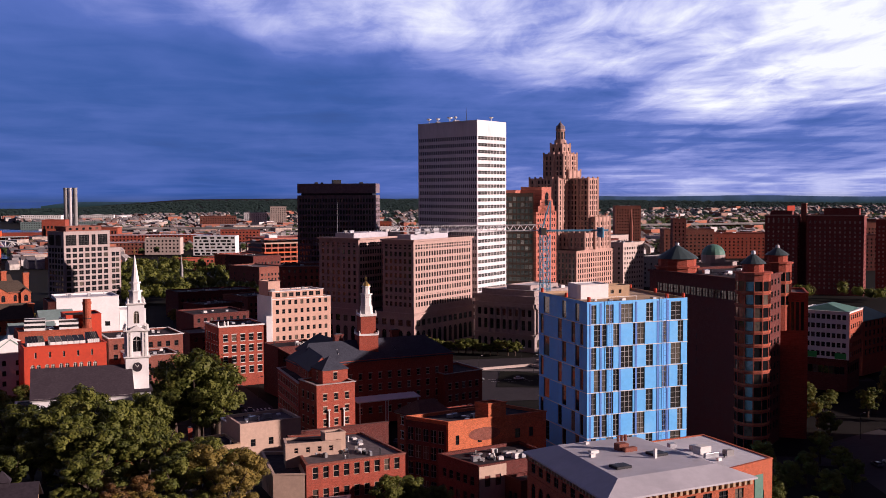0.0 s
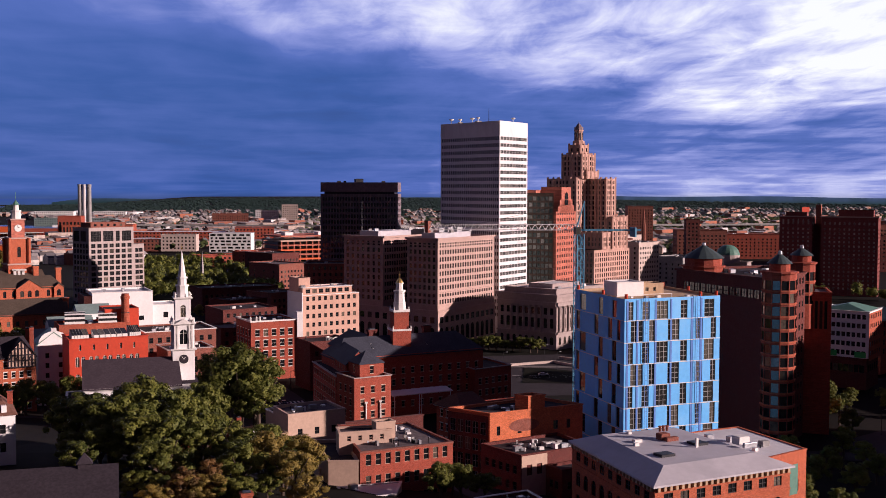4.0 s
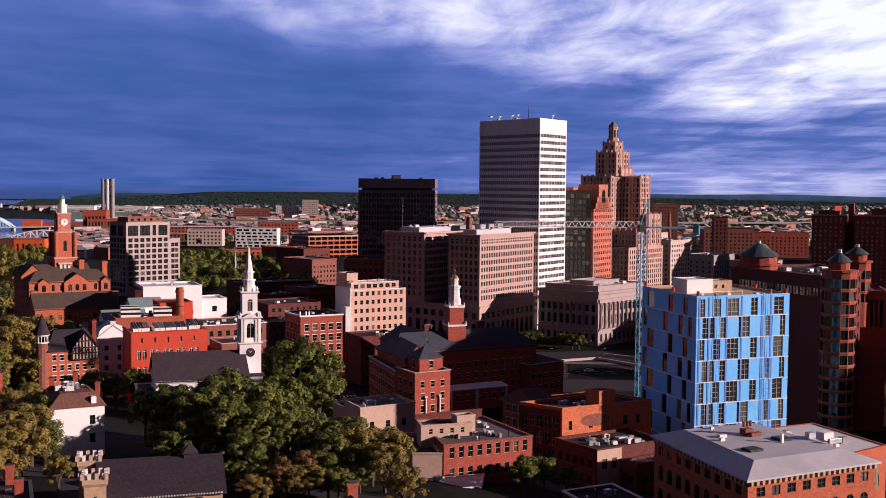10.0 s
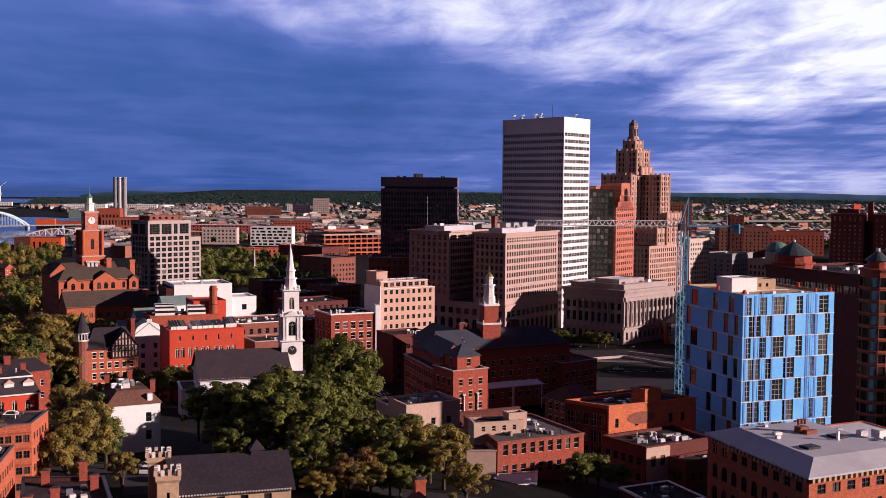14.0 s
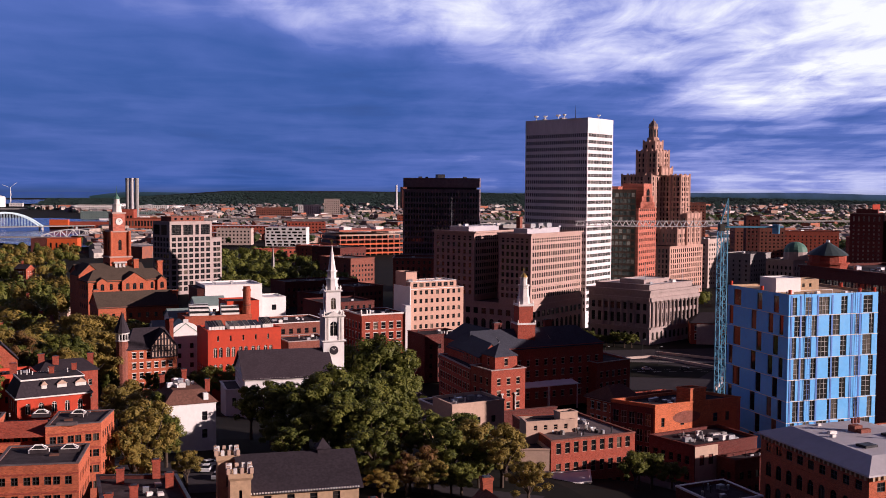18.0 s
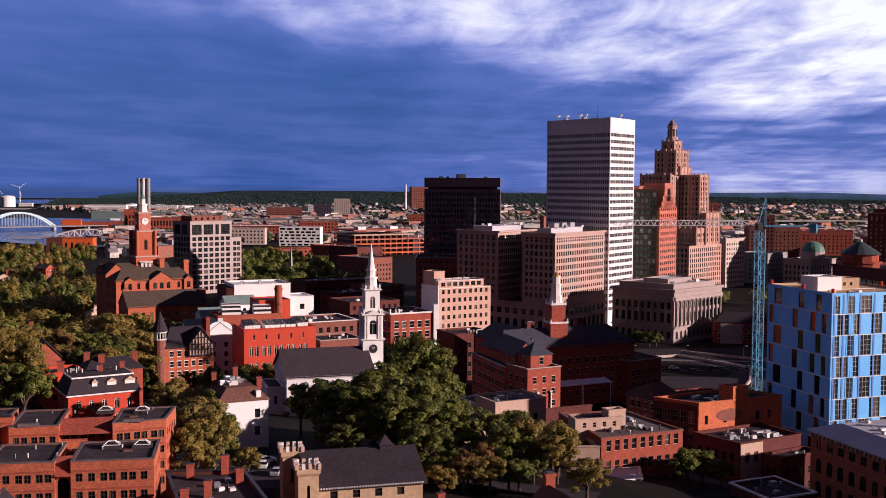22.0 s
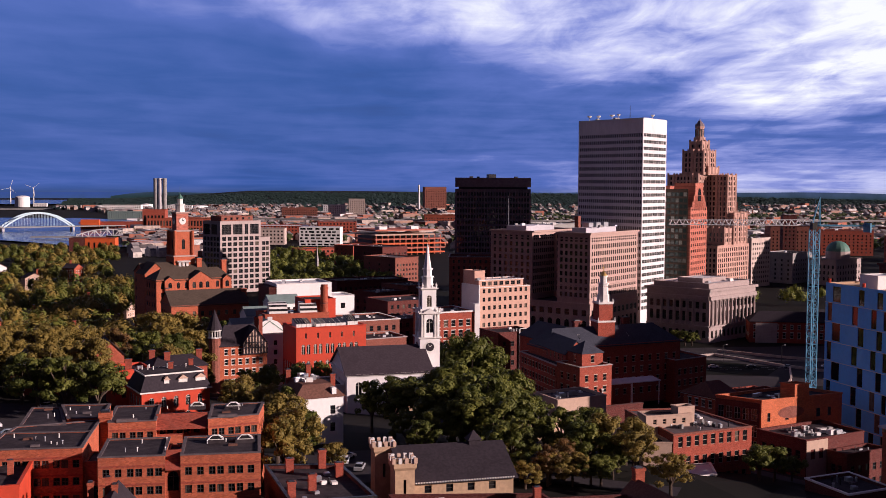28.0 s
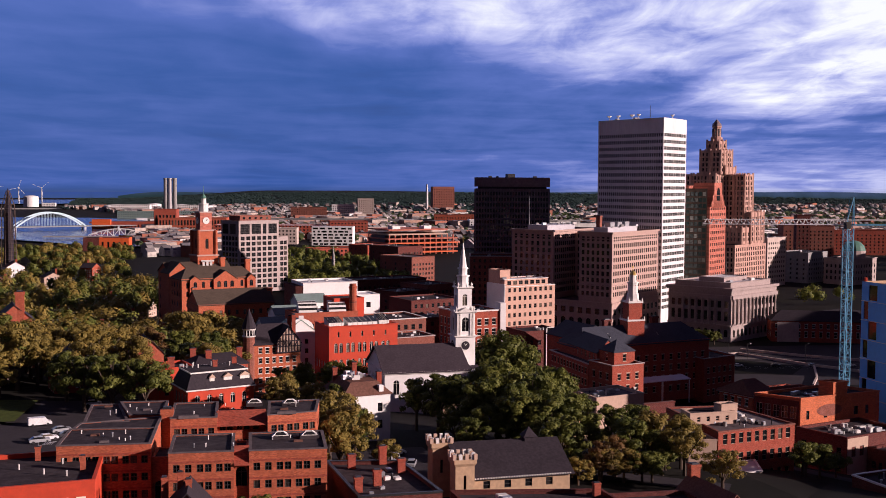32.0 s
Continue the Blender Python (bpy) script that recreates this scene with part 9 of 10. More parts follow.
def wood_houses():
    """Brick and clapboard houses that show their roofs among the hillside trees."""
    rr = random.Random(29)
    for k, (x, y) in enumerate(WOOD_HOUSES):
        a = Vector((0.95, 0.31)) if k % 3 else Vector((0.86, -0.5))
        e = Vector((-a.y, a.x))
        p = Vector((x, y)) - a * 6 - e * 6
        w, d = rr.uniform(11, 15), rr.uniform(10, 13)
        foot = [tuple(p), tuple(p + a * w), tuple(p + a * w + e * d), tuple(p + e * d)]
        z = gz(foot)
        h = rr.uniform(9.5, 12.5)
        m, lab = ((BRICK_ORANGE, "orange brick house among hillside trees"), (WHITE, "white clapboard house among hillside trees"), (BRICK, "red brick house among hillside trees"), (CREAM, "cream painted house among hillside trees"))[k % 4]
        rows = floors(z + 0.5, 3.3, 3, 1.7)
        b = simple("house", lab, "house", foot, z, z + h, m, [(4, 1.0, rows, "trim"), (3, 1.0, rows, "trim"), None, (3, 1.0, rows, "trim")], hips=rr.uniform(3, 4.6), axis=k % 2, roof_m=(SLATE, SHINGLE_BROWN, SHINGLE_GREEN)[k % 3], frame_m=FRAME_WHITE, group="hillside houses", close=False)
        c = along(foot, rr.uniform(0.2, 0.8), 0.55)
        chimney(b, c[0], c[1], z + h + 1.0, 1.4, 1.0, 5.0, BRICK_ORANGE)
        b.close()


wood_houses()
LIMIT = 300


# ---- trees ----
def tree_mesh(seed, leaf, wide=1.0, name="tree"):
    """A tree ten metres high: tapered trunk, limbs, and a crown of leaf tufts with gaps."""
    rr = np.random.RandomState(seed)
    root = thing(name, "x", "tree", (0, 0, 0))
    g = Mesh()
    g.ring(0, 0, -1.2, 3.4, 0.34, 0.24, 7, top=False)
    tips = []
    nl = 7
    for i in range(nl):
        a = 2 * math.pi * i / nl + rr.uniform(-0.4, 0.4)
        r = rr.uniform(1.3, 2.6) * wide
        z0, z1 = rr.uniform(2.4, 3.6), rr.uniform(5.2, 8.2)
        tip = Vector((r * math.cos(a), r * math.sin(a), z1))
        mid = Vector((r * 0.45 * math.cos(a), r * 0.45 * math.sin(a), (z0 + z1) / 2))
        g.beam((0, 0, z0), mid, 0.17)
        g.beam(mid, tip, 0.10)
        tips.append(tip)
        tips.append(mid)
    g.beam((0, 0, 3.2), (0.2, 0.1, 7.6), 0.2)
    part("trunk", g, TRUNK, root)
    verts, faces = [], []
    boughs = []
    for i in range(46):                                # boughs: leafy clumps on an uneven egg, with gaps between them
        d = rr.normal(size=3)
        d /= np.linalg.norm(d)
        if d[2] < -0.7:
            d[2] = -d[2]
        far = rr.uniform(0.62, 1.05) if i > 8 else rr.uniform(0.2, 0.55)
        boughs.append((np.array([d[0] * 2.9 * wide * far, d[1] * 2.9 * wide * far, 5.5 + d[2] * 3.6 * far]), d, rr.uniform(0.62, 1.18)))
    for c, d, tr in boughs:
        for j in range(int(190 * tr)):
            o = rr.normal(size=3)
            o /= np.linalg.norm(o)
            lump = 0.82 + 0.18 * math.sin(o[0] * 5 + c[0] * 3) * math.cos(o[1] * 5 + c[1] * 3)
            p = c + o * tr * lump * (0.72 + 0.34 * rr.rand()) * np.array([1, 1, 0.72])
            nrm = o * 1.0 + d * 0.25 + np.array([0, 0, 0.25]) + rr.normal(size=3) * 0.28
            nrm /= np.linalg.norm(nrm)
            t = np.cross(nrm, rr.normal(size=3))
            t /= np.linalg.norm(t) + 1e-9
            s = np.cross(nrm, t)
            q = rr.uniform(0.10, 0.21)
            kk = len(verts)
            verts.extend([tuple(p - t * q), tuple(p - s * q * 0.7), tuple(p + t * q), tuple(p + s * q * 0.7)])
            faces.append((kk, kk + 1, kk + 2, kk + 3))
    g = Mesh()
    g.v, g.f, g.m = verts, faces, [0] * len(faces)
    part("crown", g, leaf, root)
    return root


KINDS = {}
for i in range(4):
    KINDS["green", i] = tree_mesh(20 + i, LEAF, 0.9 + 0.12 * i)
for i in range(3):
    KINDS["gold", i] = tree_mesh(40 + i, LEAF_GOLD, 0.95 + 0.12 * i)
for i in range(2):
    KINDS["rust", i] = tree_mesh(60 + i, LEAF_RUST, 0.95 + 0.15 * i)
LABELS = {"green": "leafy green broadleaf tree on the slope", "gold": "yellow-green broadleaf tree with fresh leaves", "rust": "rusty bronze-leaved tree among green ones"}
USED = set()
TR = random.Random(3)


def plant(x, y, h, kind="green", wide=1.0, z=None):
    n = {"green": 4, "gold": 3, "rust": 2}[kind]
    key = (kind, TR.randrange(n))
    zz = (ground_height(x, y) if z is None else z) - 0.2
    s = h / 10.0
    m = Matrix.Translation((x, y, zz)) @ Matrix.Rotation(TR.uniform(0, 6.28), 4, "Z") @ Matrix.Diagonal((s * wide, s * wide, s, 1))
    src = KINDS[key]
    if key in USED:
        t = copy_thing(src, m @ Matrix.Diagonal((1 / src.scale[0], 1 / src.scale[1], 1 / src.scale[2], 1)))
    else:
        USED.add(key)
        src.matrix_basis = m
        t = src
    tagged(t, LABELS[kind], "tree", "trees on the hill" if y < 420 else "town trees")


def planting():
    # the clump in front of the church
    for x, y, h, w in ((-16, 259, 8, 1.1), (-12, 253, 9, 1.45), (-5, 252, 10, 1.5), (2, 250, 11.5, 1.4), (9, 248, 12.5, 1.25), (-6, 240, 11, 1.2), (1, 240, 13, 1.15), (-13, 236, 7, 1.3), (-8, 231, 8, 1.3), (-12, 226, 6.5, 1.4), (8, 238, 13, 1.1), (15, 244, 13, 1.1), (0, 231, 11, 1.2), (14, 252, 13, 1.0)):
        plant(x, y, h * (1.75 if y > 246 and x < 6 else 1.5), "green", w * 0.86)
    for x, y, h, k in ((5, 225, 14, "green"), (12, 228, 14, "green"), (17, 236, 13, "green"), (19, 222, 12, "green"), (26, 222, 12, "green"), (24, 212, 12, "gold"), (31, 212, 11, "gold"), (11, 203, 8.5, "rust"), (6, 199, 8, "rust"), (3, 212, 12, "green"), (27, 203, 10, "gold"), (18, 208, 11, "green"), (-1, 228, 14, "green"), (26, 186, 9, "gold"), (58, 206, 8, "green"), (63, 208, 8, "green")):
        plant(x, y, h * 1.1, k, 1.2)
    # beside the white house
    for x, y, h, k in ((-40, 238, 15, "gold"), (-43, 229, 15, "gold"), (-41, 219, 15, "gold"), (-44, 211, 14, "gold"), (-38, 250, 14, "green"), (-41, 262, 13, "gold"), (-46, 272, 12, "gold"), (-36, 275, 10, "gold"), (-47, 284, 11, "gold"), (-43, 296, 11, "gold"), (-37, 231, 12, "green"), (-34, 214, 8, "gold")):
        plant(x, y, h, k, 1.05)
    ur = random.Random(23)
    for k in range(22):
        plant(ur.uniform(-3, 36), ur.uniform(196, 236), ur.uniform(5.5, 8), ur.choice(("green", "green", "gold")), 1.4)
    # the big tree beside the church and those round it
    for x, y, h, w in ((36, 344, 31, 1.1), (43, 350, 28, 1.1), (30, 353, 27, 1.1), (38, 354, 27, 1.2), (40, 338, 21, 1.2), (28, 342, 18, 1.0), (30, 370, 15, 1.0), (46, 330, 12, 1.0), (23, 361, 17, 0.9), (-21, 352, 13, 1.0), (-28, 360, 13, 1.0), (-35, 366, 11, 1.0), (-30, 344, 11, 1.0), (-48, 368, 10, 1.0), (58, 300, 9, 0.9), (60, 296, 8, 0.9), (-15, 377, 14, 1.1), (-8, 378, 14.5, 1.1), (-1, 379, 13.5, 1.1), (6, 380, 11, 1.3), (12, 382, 11, 1.2), (-24, 400, 11, 1.2), (-30, 372, 10, 1.2), (-46, 512, 23, 1.0), (-38, 508, 24, 1.0), (-30, 511, 22, 1.0), (-54, 515, 22, 1.0)):
        plant(x, y, h, "green", w)
    # below the terraces
    for x, y, h, k in ((-70, 166, 9, "rust"), (-67, 167, 9, "green"), (-64, 166, 10, "green"), (-74, 163, 7, "rust"), (-88, 290, 18, "green"), (-80, 285, 17, "green"), (-95, 296, 17, "green"), (-100, 312, 15, "green"), (-88, 306, 14, "green"), (-118, 322, 14, "gold")):
        plant(x, y, h, k, 1.15)
    # the wooded hillside to the south
    rr = random.Random(17)
    done = []
    tries = 0
    while len(done) < 92 and tries < 6000:
        tries += 1
        y = 322 + 118 * rr.random()
        x = rr.uniform(-175 - 0.05 * (y - 330), -52 - 0.02 * (y - 330))
        if y > 500 and x > -64:
            continue
        if any((x - a) ** 2 + (y - b) ** 2 < 40 for a, b in done) or (-110 < x < -70 and 324 < y < 352) or (-138 < x < -116 and 440 < y < 475):
            continue
        done.append((x, y))
        k = rr.random()
        plant(x, y, rr.uniform(15, 22), "gold" if k < 0.55 else "rust" if k < 0.63 else "green", rr.uniform(1.0, 1.25))
    for x, y, h in ((-50, 428, 19), (-44, 440, 19), (-56, 444, 21), (-36, 452, 17), (-48, 462, 19), (-40, 474, 22), (-58, 470, 23), (-50, 486, 24), (-58, 494, 24), (-46, 500, 19), (-62, 504, 22), (-56, 512, 21), (-28, 486, 16)):
        plant(x, y, h * 1.22, "gold", 1.1)
    for x, y, h in ((66, 600, 12), (74, 615, 12), (82, 602, 11), (60, 618, 12), (92, 700, 12), (100, 708, 12), (86, 712, 12), (60, 700, 11), (-28, 700, 11), (-20, 706, 11), (-34, 690, 11), (-20, 512, 10), (-34, 505, 11), (30, 880, 12), (20, 870, 11), (40, 900, 12)):
        plant(x, y, h, "green" if h != 11 else "gold", 1.1)
    for k in range(13):                                # row of trees below the courthouse
        plant(168 + 3.4 * k, 540 - 2.6 * k + 1.5 * math.sin(k * 2.1), 8.0 + 1.4 * math.sin(k * 1.3), "green", 1.35)
    # yards between the brick blocks
    for x, y, h, k in ((64, 216, 8, "green"), (70, 212, 7, "green"), (73, 280, 10, "green"), (78, 276, 9, "green"), (70, 288, 9, "green")):
        plant(x, y, h, k, 1.2)
    # west side
    for x, y, h in ((170, 240, 11), (178, 246, 12), (186, 238, 11), (165, 252, 10), (176, 262, 11), (186, 268, 12), (192, 256, 11), (160, 226, 10), (170, 224, 9), (152, 214, 8), (150, 226, 9), (201, 248, 10), (208, 262, 10), (212, 276, 11), (234, 300, 11), (243, 318, 11), (252, 336, 11), (262, 350, 11), (246, 282, 9), (180, 275, 9), (172, 284, 9), (258, 366, 12), (268, 372, 11)):
        plant(x, y, h, "green", 1.15)
    wr = random.Random(41)
    done = []
    tries = 0
    while len(done) < 26 and tries < 3000:
        tries += 1
        x, y = wr.uniform(158, 345), wr.uniform(212, 352)
        if x > 200 and y < 240 or (200 < x < 275 and 225 < y < 312) or (183 < x < 244 and 280 < y < 345) or (272 < x < 312 and 355 < y) or (x < 185 and y > 268):
            continue
        if any((x - a) ** 2 + (y - c) ** 2 < 40 for a, c in done):
            continue
        done.append((x, y))
        plant(x, y, wr.uniform(6.5, 9.5), "green", wr.uniform(1.1, 1.3))
    for x, y in ((300, 352), (310, 360), (318, 372), (326, 380)):
        plant(x, y, 9, "gold", 1.2)


planting()


# ---- tower crane ----
def tower_crane():
    x, y, z0 = 128.0, 289.5, 6.0
    b = Building("tower_crane", "blue lattice tower crane behind the blue block", "crane", x, y, z0, CRANE_BLUE)
    h = 1.1
    top = 74.0
    g = Mesh()
    for sx in (-1, 1):
        for sy in (-1, 1):
            g.beam((x + sx * h, y + sy * h, z0), (x + sx * h, y + sy * h, top), 0.24)
    k, z = 0, z0
    while z < top - 1.5:
        s = 1 if k % 2 else -1
        for (ax, ay), (bx, by) in (((-h, -h), (h, -h)), ((h, -h), (h, h)), ((h, h), (-h, h)), ((-h, h), (-h, -h))):
            g.beam((x + ax, y + ay, z), (x + bx, y + by, z), 0.12)
            p, q = ((ax, ay), (bx, by)) if s > 0 else ((bx, by), (ax, ay))
            g.beam((x + p[0], y + p[1], z), (x + q[0], y + q[1], z + 2.2), 0.13)
        z += 2.2
        k += 1
    part("mast", g, CRANE_BLUE, b.root)
    d = Vector((-0.955, 0.295, 0))
    n = Vector((0.295, 0.955, 0))
    o = Vector((x, y, top + 1.2))
    j = Mesh()
    L = 44.0
    for s in (-0.8, 0.8):
        j.beam(o + n * s, o + d * L + n * s, 0.2)
    up = Vector((0, 0, 1.7))
    j.beam(o + up, o + d * L + up * 0.8, 0.22)
    m = 22
    for i in range(m):
        a, c, e = o + d * (L * i / m), o + d * (L * (i + 0.5) / m) + up, o + d * (L * (i + 1) / m)
        for s in (-0.8, 0.8):
            j.beam(a + n * s, c, 0.12)
            j.beam(c, e + n * s, 0.12)
    part("jib", j, CONCRETE, b.root, "pale steel lattice jib")
    c = Mesh()
    c.beam(o, o - d * 18, 1.4, 0.5)
    c.box(*(o - d * 17.5 - Vector((1.4, 1.4, 2.0))), *(o - d * 14.5 + Vector((1.0, 1.0, 0.8))))
    part("counter_jib", c, CRANE_BLUE, b.root)
    a = Mesh()
    apex = o + Vector((0, 0, 8.5)) - d * 1.5
    for s in (-0.8, 0.8):
        a.beam(o + n * s + d, apex, 0.22)
        a.beam(o + n * s - d * 1.5, apex, 0.22)
    for i in range(4):
        a.beam(o + Vector((0, 0, 2 * i)) + n * 0.6, o + Vector((0, 0, 2 * i + 1.5)) - n * 0.6, 0.14)
    part("tower_head", a, CRANE_BLUE, b.root)
    t = Mesh()
    t.beam(apex, o + d * 30 + up, 0.08)
    t.beam(apex, o - d * 16, 0.08)
    part("tie_rods", t, DARK_METAL, b.root, kind="stuff")
    cb = Mesh()
    q = o + n * -1.6 + d * 0.8
    cb.box(q.x - 0.8, q.y - 0.8, q.z - 1.2, q.x + 0.8, q.y + 0.8, q.z + 0.9)
    part("cab", cb, GLASS_GREY, b.root)
    b.close()


tower_crane()


# ---- streets, yards and lots ----
def strip(name, pts, width, mat, label, lift=0.12, cat="road", flat=None):
    """A road that lies on the ground: cut into short lengths so that it follows the slope."""
    g = Mesh()
    dense = []
    for a, c in zip(pts, pts[1:]):
        k = max(1, int(length(a, c) / 8))
        dense += [(a[0] + (c[0] - a[0]) * i / k, a[1] + (c[1] - a[1]) * i / k) for i in range(k)]
    dense.append(pts[-1])
    rows = []
    for i, p in enumerate(dense):
        q = dense[min(i + 1, len(dense) - 1)]
        o = dense[max(i - 1, 0)]
        e = Vector((q[0] - o[0], q[1] - o[1])).normalized()
        nr = Vector((-e.y, e.x))
        row = []
        for k in range(5):
            s = (k / 4 - 0.5) * width
            x, y = p[0] + nr.x * s, p[1] + nr.y * s
            row.append((x, y, (ground_height(x, y) if flat is None else flat) + lift))
        rows.append(row)
    for r0, r1 in zip(rows, rows[1:]):
        for k in range(4):
            g.poly([r0[k + 1], r1[k + 1], r1[k], r0[k]])
    structure(name, g, mat, label, cat)


def lot(name, foot, mat, label, lift=0.14, cat="car park"):
    g = Mesh()
    n = 8
    for i in range(n):
        for j in range(n):
            q = [along(foot, (i + a) / n, (j + c) / n) for a, c in ((0, 0), (1, 0), (1, 1), (0, 1))]
            g.poly([(x, y, ground_height(x, y) + lift) for x, y in q])
    structure(name, g, mat, label, cat)


strip("road_1", [(60, 320), (66, 420), (60, 500), (70, 560)], 12, ASPHALT, "asphalt street beside the church", 0.30)
strip("road_2", [(140, 450), (190, 440), (250, 428), (330, 400)], 26, ASPHALT, "wide asphalt road along the river square", 0.22)
strip("road_3", [(60, 500), (120, 520), (150, 505), (200, 470), (255, 455)], 22, ASPHALT, "broad asphalt avenue below the courthouse", 0.26)
strip("pavement_1", [(178, 472), (206, 462), (250, 446)], 5, PAVING, "pale paved promenade beside the road", 0.34, "pavement")
strip("road_4", [(96, 640), (110, 800), (140, 1000), (200, 1400), (260, 1800)], 20, ASPHALT, "long straight road leading out of town", 0.24)
strip("road_5", [(84, 300), (74, 270), (72, 215), (76, 170)], 9, ASPHALT, "narrow street between brick blocks", 0.2)
strip("road_6", [(60, 322), (100, 318), (160, 305), (230, 270)], 11, ASPHALT, "street behind the blue block", 0.32)
strip("road_7", [(-120, 240), (-60, 240), (-20, 225), (30, 190)], 8, ASPHALT, "hillside street behind the terraces", 0.2)
strip("road_8", [(-60, 350), (-20, 355), (20, 372), (60, 380)], 8, ASPHALT, "street behind the church", 0.2)
lot("car_park_1", [(-34, 208), (-21, 208), (-20, 238), (-34, 238)], ASPHALT, "small asphalt car park beside the chapel")
lot("car_park_2", [(-125, 235), (-88, 232), (-80, 312), (-122, 316)], ASPHALT, "asphalt car park above the terraces")
lot("car_park_3", [(205, 235), (262, 245), (262, 310), (226, 296)], ASPHALT, "shaded asphalt car park", 0.18)
lot("car_park_4", [(300, 530), (400, 560), (380, 640), (285, 600)], ASPHALT, "car park behind the station block", 0.2)
lot("lawn", [(18, 315), (34, 315), (36, 335), (22, 335)], GRASS, "mown lawn beside the church", 0.2, "lawn")
lot("lawn_2", [(-124, 281), (-110.5, 280), (-107.0, 312), (-124, 315)], GRASS, "grass bank beside the car park", 0.9, "lawn")
lot("road_9", [(128, 408), (300, 372), (318, 486), (140, 512)], ASPHALT, "broad asphalt crossing below the courthouse", 0.15, "road")


# Bare ground colour in place of grass, for the shade in the hollow.
lot("river_bank", [(168, 430), (196, 419), (214, 437), (186, 471)], EARTH, "planted river bank between the roads in a shaded colour", 0.32, "river bank")


def parapets():
    """Low stone walls along the river roads."""
    for pts in ([(211, 487), (232, 460), (262, 430), (300, 412)], [(160, 470), (186, 474), (203, 476), (217, 438), (236, 404)], [(217, 434), (200, 407), (188, 392)]):
        ob = thing("parapet_wall", "low pale stone parapet wall along the river road", "wall", (*pts[0], 4), "river parapets")
        for p, q in zip(pts, pts[1:]):
            g = Mesh()
            g.beam((*p, ground_height(*p) + 0.6), (*q, ground_height(*q) + 0.6), 0.6, 1.3)
            g.beam((*p, ground_height(*p) + 1.32), (*q, ground_height(*q) + 1.32), 0.85, 0.16)
            part("wall_length", g, CONCRETE_PINK, ob)


parapets()


def crossing():
    g = Mesh()
    for k in range(7):
        x, y = 61.0 + k * 1.5, 414.0 + k * 0.1
        g.poly([(x, y, ground_height(x, y) + 0.42), (x + 0.7, y, ground_height(x, y) + 0.42), (x + 0.7, y + 3.4, ground_height(x, y) + 0.42), (x, y + 3.4, ground_height(x, y) + 0.42)])
    structure("crossing", g, ROAD_PAINT, "white painted zebra crossing", "road marking")
    g = Mesh()
    for (x0, y0), (x1, y1), z in (((150, 448), (330, 402), 4.5), ((150, 453), (330, 407), 4.5)):
        k = 26
        for i in range(k):
            a, c = i / k, (i + 0.5) / k
            p, q = Vector((x0 + (x1 - x0) * a, y0 + (y1 - y0) * a)), Vector((x0 + (x1 - x0) * c, y0 + (y1 - y0) * c))
            zz = ground_height(p.x, p.y) + 0.36
            g.poly([(p.x, p.y, zz), (q.x, q.y, zz), (q.x, q.y + 0.3, zz), (p.x, p.y + 0.3, zz)])
    structure("lane_marking", g, ROAD_PAINT, "dashed white lane lines", "road marking")


crossing()


# ---- parked vehicles ----
CAR_PAINT = {}


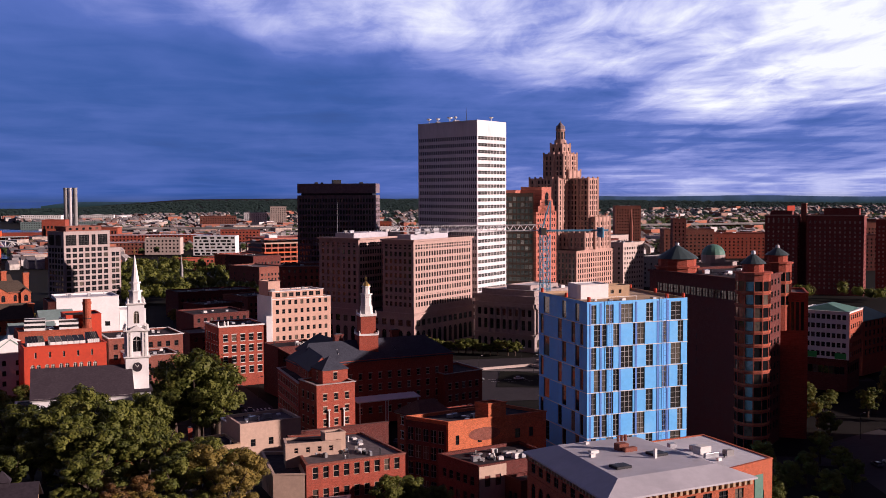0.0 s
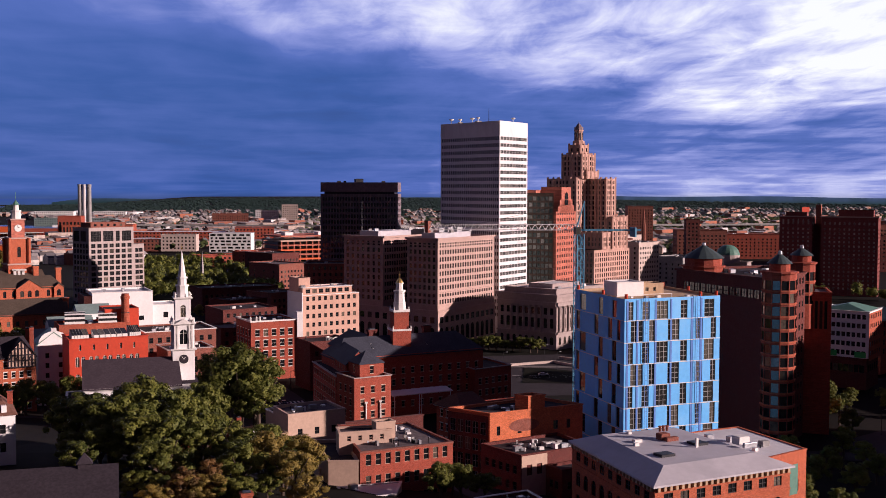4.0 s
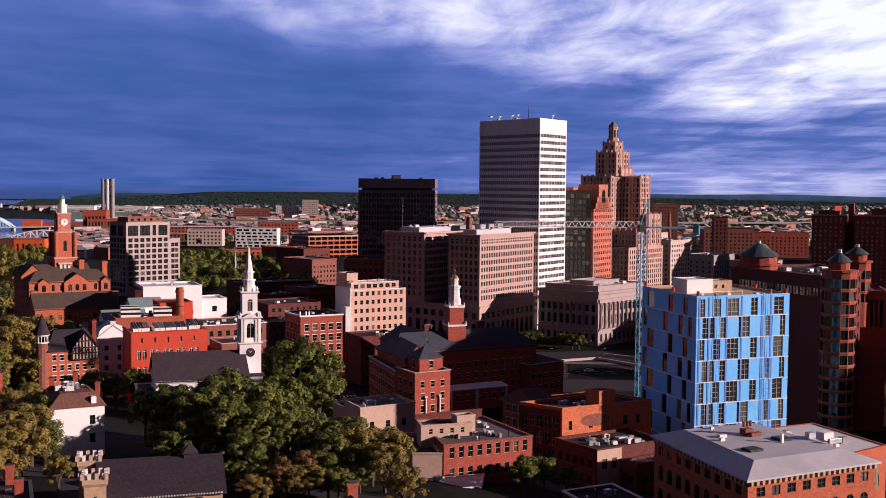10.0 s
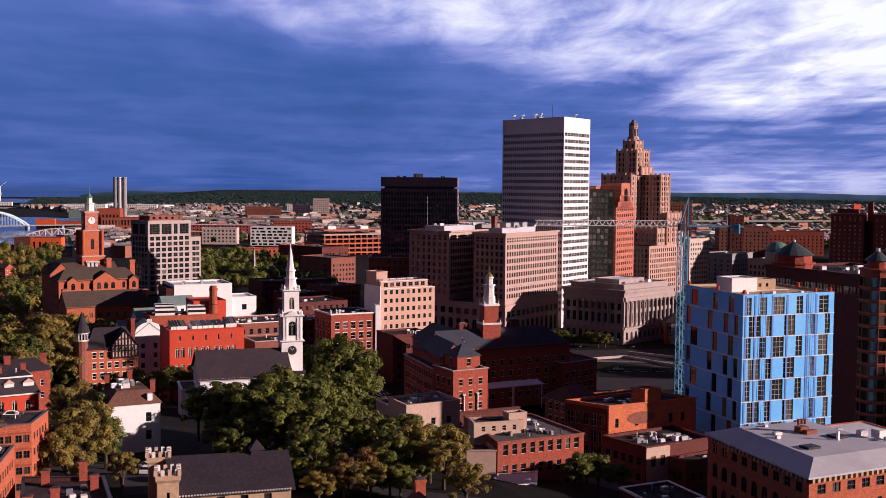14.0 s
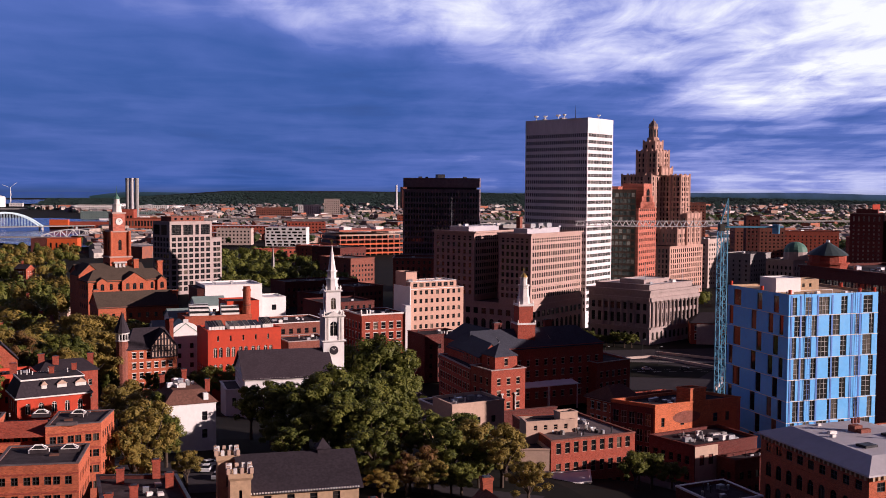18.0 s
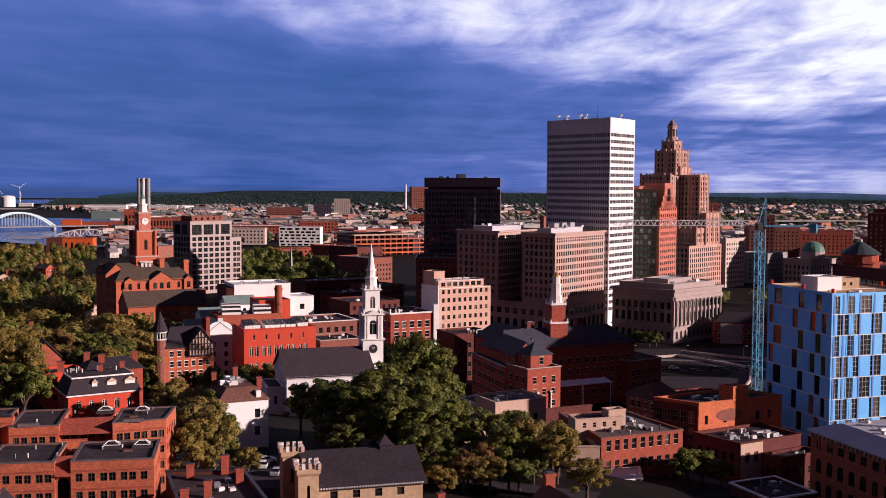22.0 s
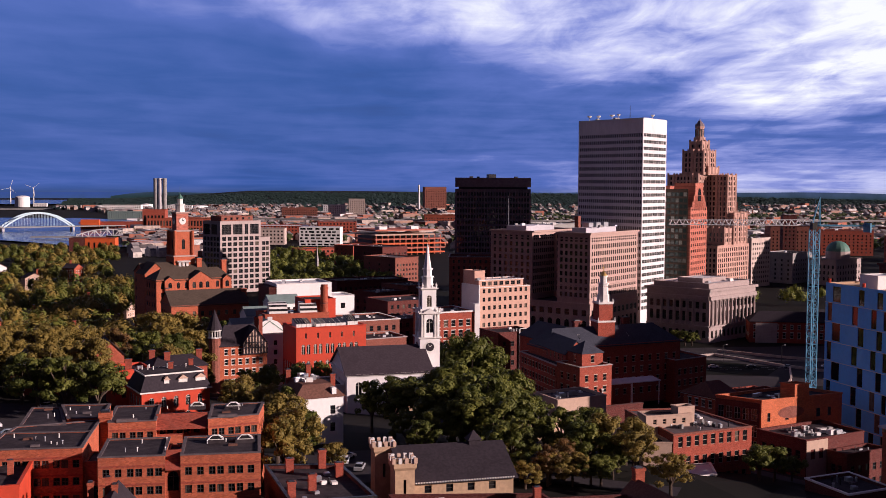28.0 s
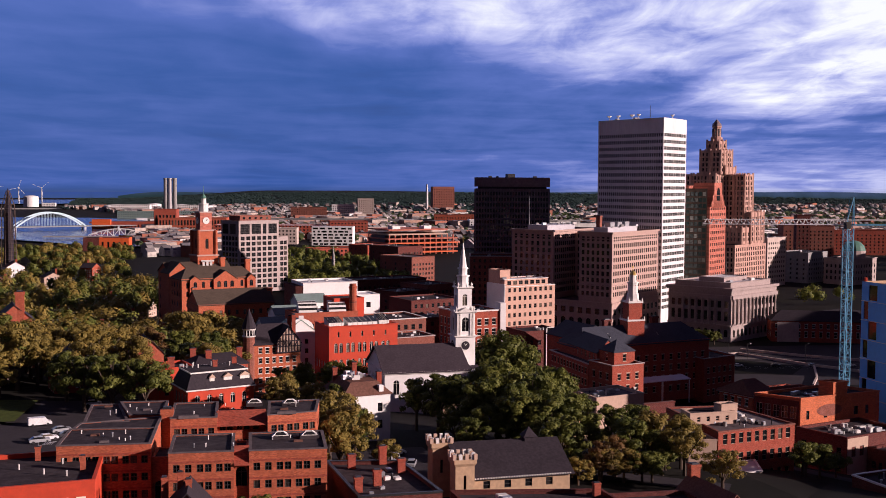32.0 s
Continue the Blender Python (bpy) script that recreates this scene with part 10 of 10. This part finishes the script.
def car_source(color, name, label, van=False):
    root = thing(name, label, "van" if van else "car", (0, 0, 0), "parked vehicles")
    paint = surface("car_paint_" + name + str(len(CAR_PAINT)), color, 0.3, 0.04, 1.0, spec=0.6, bump=0.0)
    CAR_PAINT[name + str(len(CAR_PAINT))] = paint
    L, W = (5.4, 1.9) if van else (4.5, 1.75)
    g = Mesh()
    w = W / 2
    prof = [(-L / 2, 0.35), (L / 2, 0.35), (L / 2, 0.75), (L / 2 - 0.25, 0.95), (L * 0.24, 1.05), (-L * 0.42, 1.05), (-L / 2, 0.9)]
    if van:
        prof = [(-L / 2, 0.35), (L / 2, 0.35), (L / 2, 0.9), (L / 2 - 0.9, 1.15), (L / 2 - 1.4, 2.0), (-L / 2 + 0.1, 2.1), (-L / 2, 1.9)]
    g.loft([(x, -w, z) for x, z in prof], [(x, w, z) for x, z in prof], 0, 0, True)
    part("body", g, paint, root)
    g = Mesh()
    if not van:
        g.loft([(L * 0.26, -w + 0.05, 1.04), (L * 0.26, w - 0.05, 1.04), (-L * 0.42, w - 0.05, 1.04), (-L * 0.42, -w + 0.05, 1.04)], [(L * 0.10, -w + 0.22, 1.45), (L * 0.10, w - 0.22, 1.45), (-L * 0.28, w - 0.22, 1.45), (-L * 0.28, -w + 0.22, 1.45)], 0, None)
        part("cabin_glass", g, GLASS, root)
        g = Mesh()
        g.loft([(L * 0.10, -w + 0.21, 1.44), (L * 0.10, w - 0.21, 1.44), (-L * 0.28, w - 0.21, 1.44), (-L * 0.28, -w + 0.21, 1.44)], [(L * 0.08, -w + 0.3, 1.52), (L * 0.08, w - 0.3, 1.52), (-L * 0.26, w - 0.3, 1.52), (-L * 0.26, -w + 0.3, 1.52)], 0, 0)
        part("roof_panel", g, paint, root)
    else:
        g.poly([(L / 2 - 0.92, -w + 0.1, 1.2), (L / 2 - 0.92, w - 0.1, 1.2), (L / 2 - 1.37, w - 0.1, 1.92), (L / 2 - 1.37, -w + 0.1, 1.92)])
        part("windscreen", g, GLASS, root)
    for sx in (-1, 1):
        for sy in (-1, 1):
            g = Mesh()
            a = [(sx * L * 0.32 + 0.33 * math.cos(2 * math.pi * i / 12), 0.33 + 0.33 * math.sin(2 * math.pi * i / 12)) for i in range(12)]
            y0, y1 = (w - 0.2, w + 0.02) if sy > 0 else (-w - 0.02, -w + 0.2)
            g.loft([(x, y1, z) for x, z in a], [(x, y0, z) for x, z in a], 0, 0, True)
            part("wheel", g, DARK_METAL, root)
    return root


def vehicles():
    src = [car_source((0.72, 0.72, 0.74), "car", "white car parked on the asphalt"), car_source((0.05, 0.05, 0.06), "car", "black car parked on the asphalt"), car_source((0.35, 0.36, 0.38), "car", "silver grey car parked on the asphalt"), car_source((0.32, 0.03, 0.03), "car", "dark red car parked on the asphalt"), car_source((0.75, 0.75, 0.75), "van", "white van parked on the asphalt", True)]
    spots = [(0, -29.2, 226, 1.3), (2, -27.5, 219, 1.2), (0, -28.2, 230, 0.4), (0, -92.0, 254.0, 0.1), (4, -87.5, 246, 0.15), (4, -75.0, 283.5, 0.0), (0, -60.5, 262, 0.2), (1, -97, 262, 0.2), (2, -103, 256, 0.2), (3, -64, 300, 0.3), (0, -93.0, 305, 0.1), (4, -104.5, 277.5, 0.25), (0, -101.5, 259, 0.3), (2, -99.0, 268, 0.3)]
    rr = random.Random(8)
    spots += [(rr.choice((0, 0, 1, 2, 3)), 214 + 5.2 * k, 243 + 0.9 * k + rr.uniform(-0.4, 0.4), 1.4) for k in range(8)]
    spots += [(rr.choice((0, 1, 2)), 226 + 5.5 * k, 268 + 1.2 * k, 1.4) for k in range(6)]
    spots += [(rr.choice((0, 0, 2, 3)), 312 + 6 * k, 552 + 2.2 * k, 1.0) for k in range(12)]
    spots += [(rr.choice((0, 2, 1)), 318 + 6 * k, 572 + 2.2 * k, 1.0) for k in range(11)]
    spots += [(rr.choice((0, 1, 2)), 150 + 17 * k, 452 - 4 * k, -0.25) for k in range(6)] + [(rr.choice((0, 1, 2)), 62 + rr.uniform(-2, 3), 392 + 7.5 * k, 1.5) for k in range(6)] + [(rr.choice((0, 1, 2)), 88 + 4 * k, 344 + 0.5 * k, 1.2) for k in range(4)]
    spots += [(rr.choice((0, 1, 2)), 110 + 0.13 * k * 30 + rr.choice((-5, 5)), 800 + 30 * k, 1.45) for k in range(12)]
    used = set()
    for k, x, y, a in spots:
        m = Matrix.Translation((x, y, ground_height(x, y) + 0.22)) @ Matrix.Rotation(a, 4, "Z")
        if k in used:
            copy_thing(src[k], m)
        else:
            used.add(k)
            src[k].matrix_basis = m


vehicles()


def street_lamps():
    first = None
    for x, y in ((150, 470), (172, 462), (196, 456), (222, 448), (70, 440), (58, 360), (246, 300), (232, 262), (200, 480), (120, 505)):
        if first is None:
            first = thing("street_lamp", "tall dark street lamp beside the road", "street lamp", (0, 0, 0), "street lamps")
            g = Mesh()
            g.ring(0, 0, 0, 8.5, 0.12, 0.07, 6)
            g.ring(0, 0, 0, 0.6, 0.22, 0.18, 8)
            part("pole", g, DARK_METAL, first)
            g = Mesh()
            g.beam((0, 0, 8.4), (1.6, 0, 8.8), 0.1)
            part("arm", g, DARK_METAL, first)
            g = Mesh()
            g.box(1.2, -0.18, 8.66, 2.0, 0.18, 8.86)
            part("lamp_head", g, METAL, first)
            first.matrix_basis = Matrix.Translation((x, y, ground_height(x, y)))
        else:
            copy_thing(first, Matrix.Translation((x, y, ground_height(x, y))))


street_lamps()
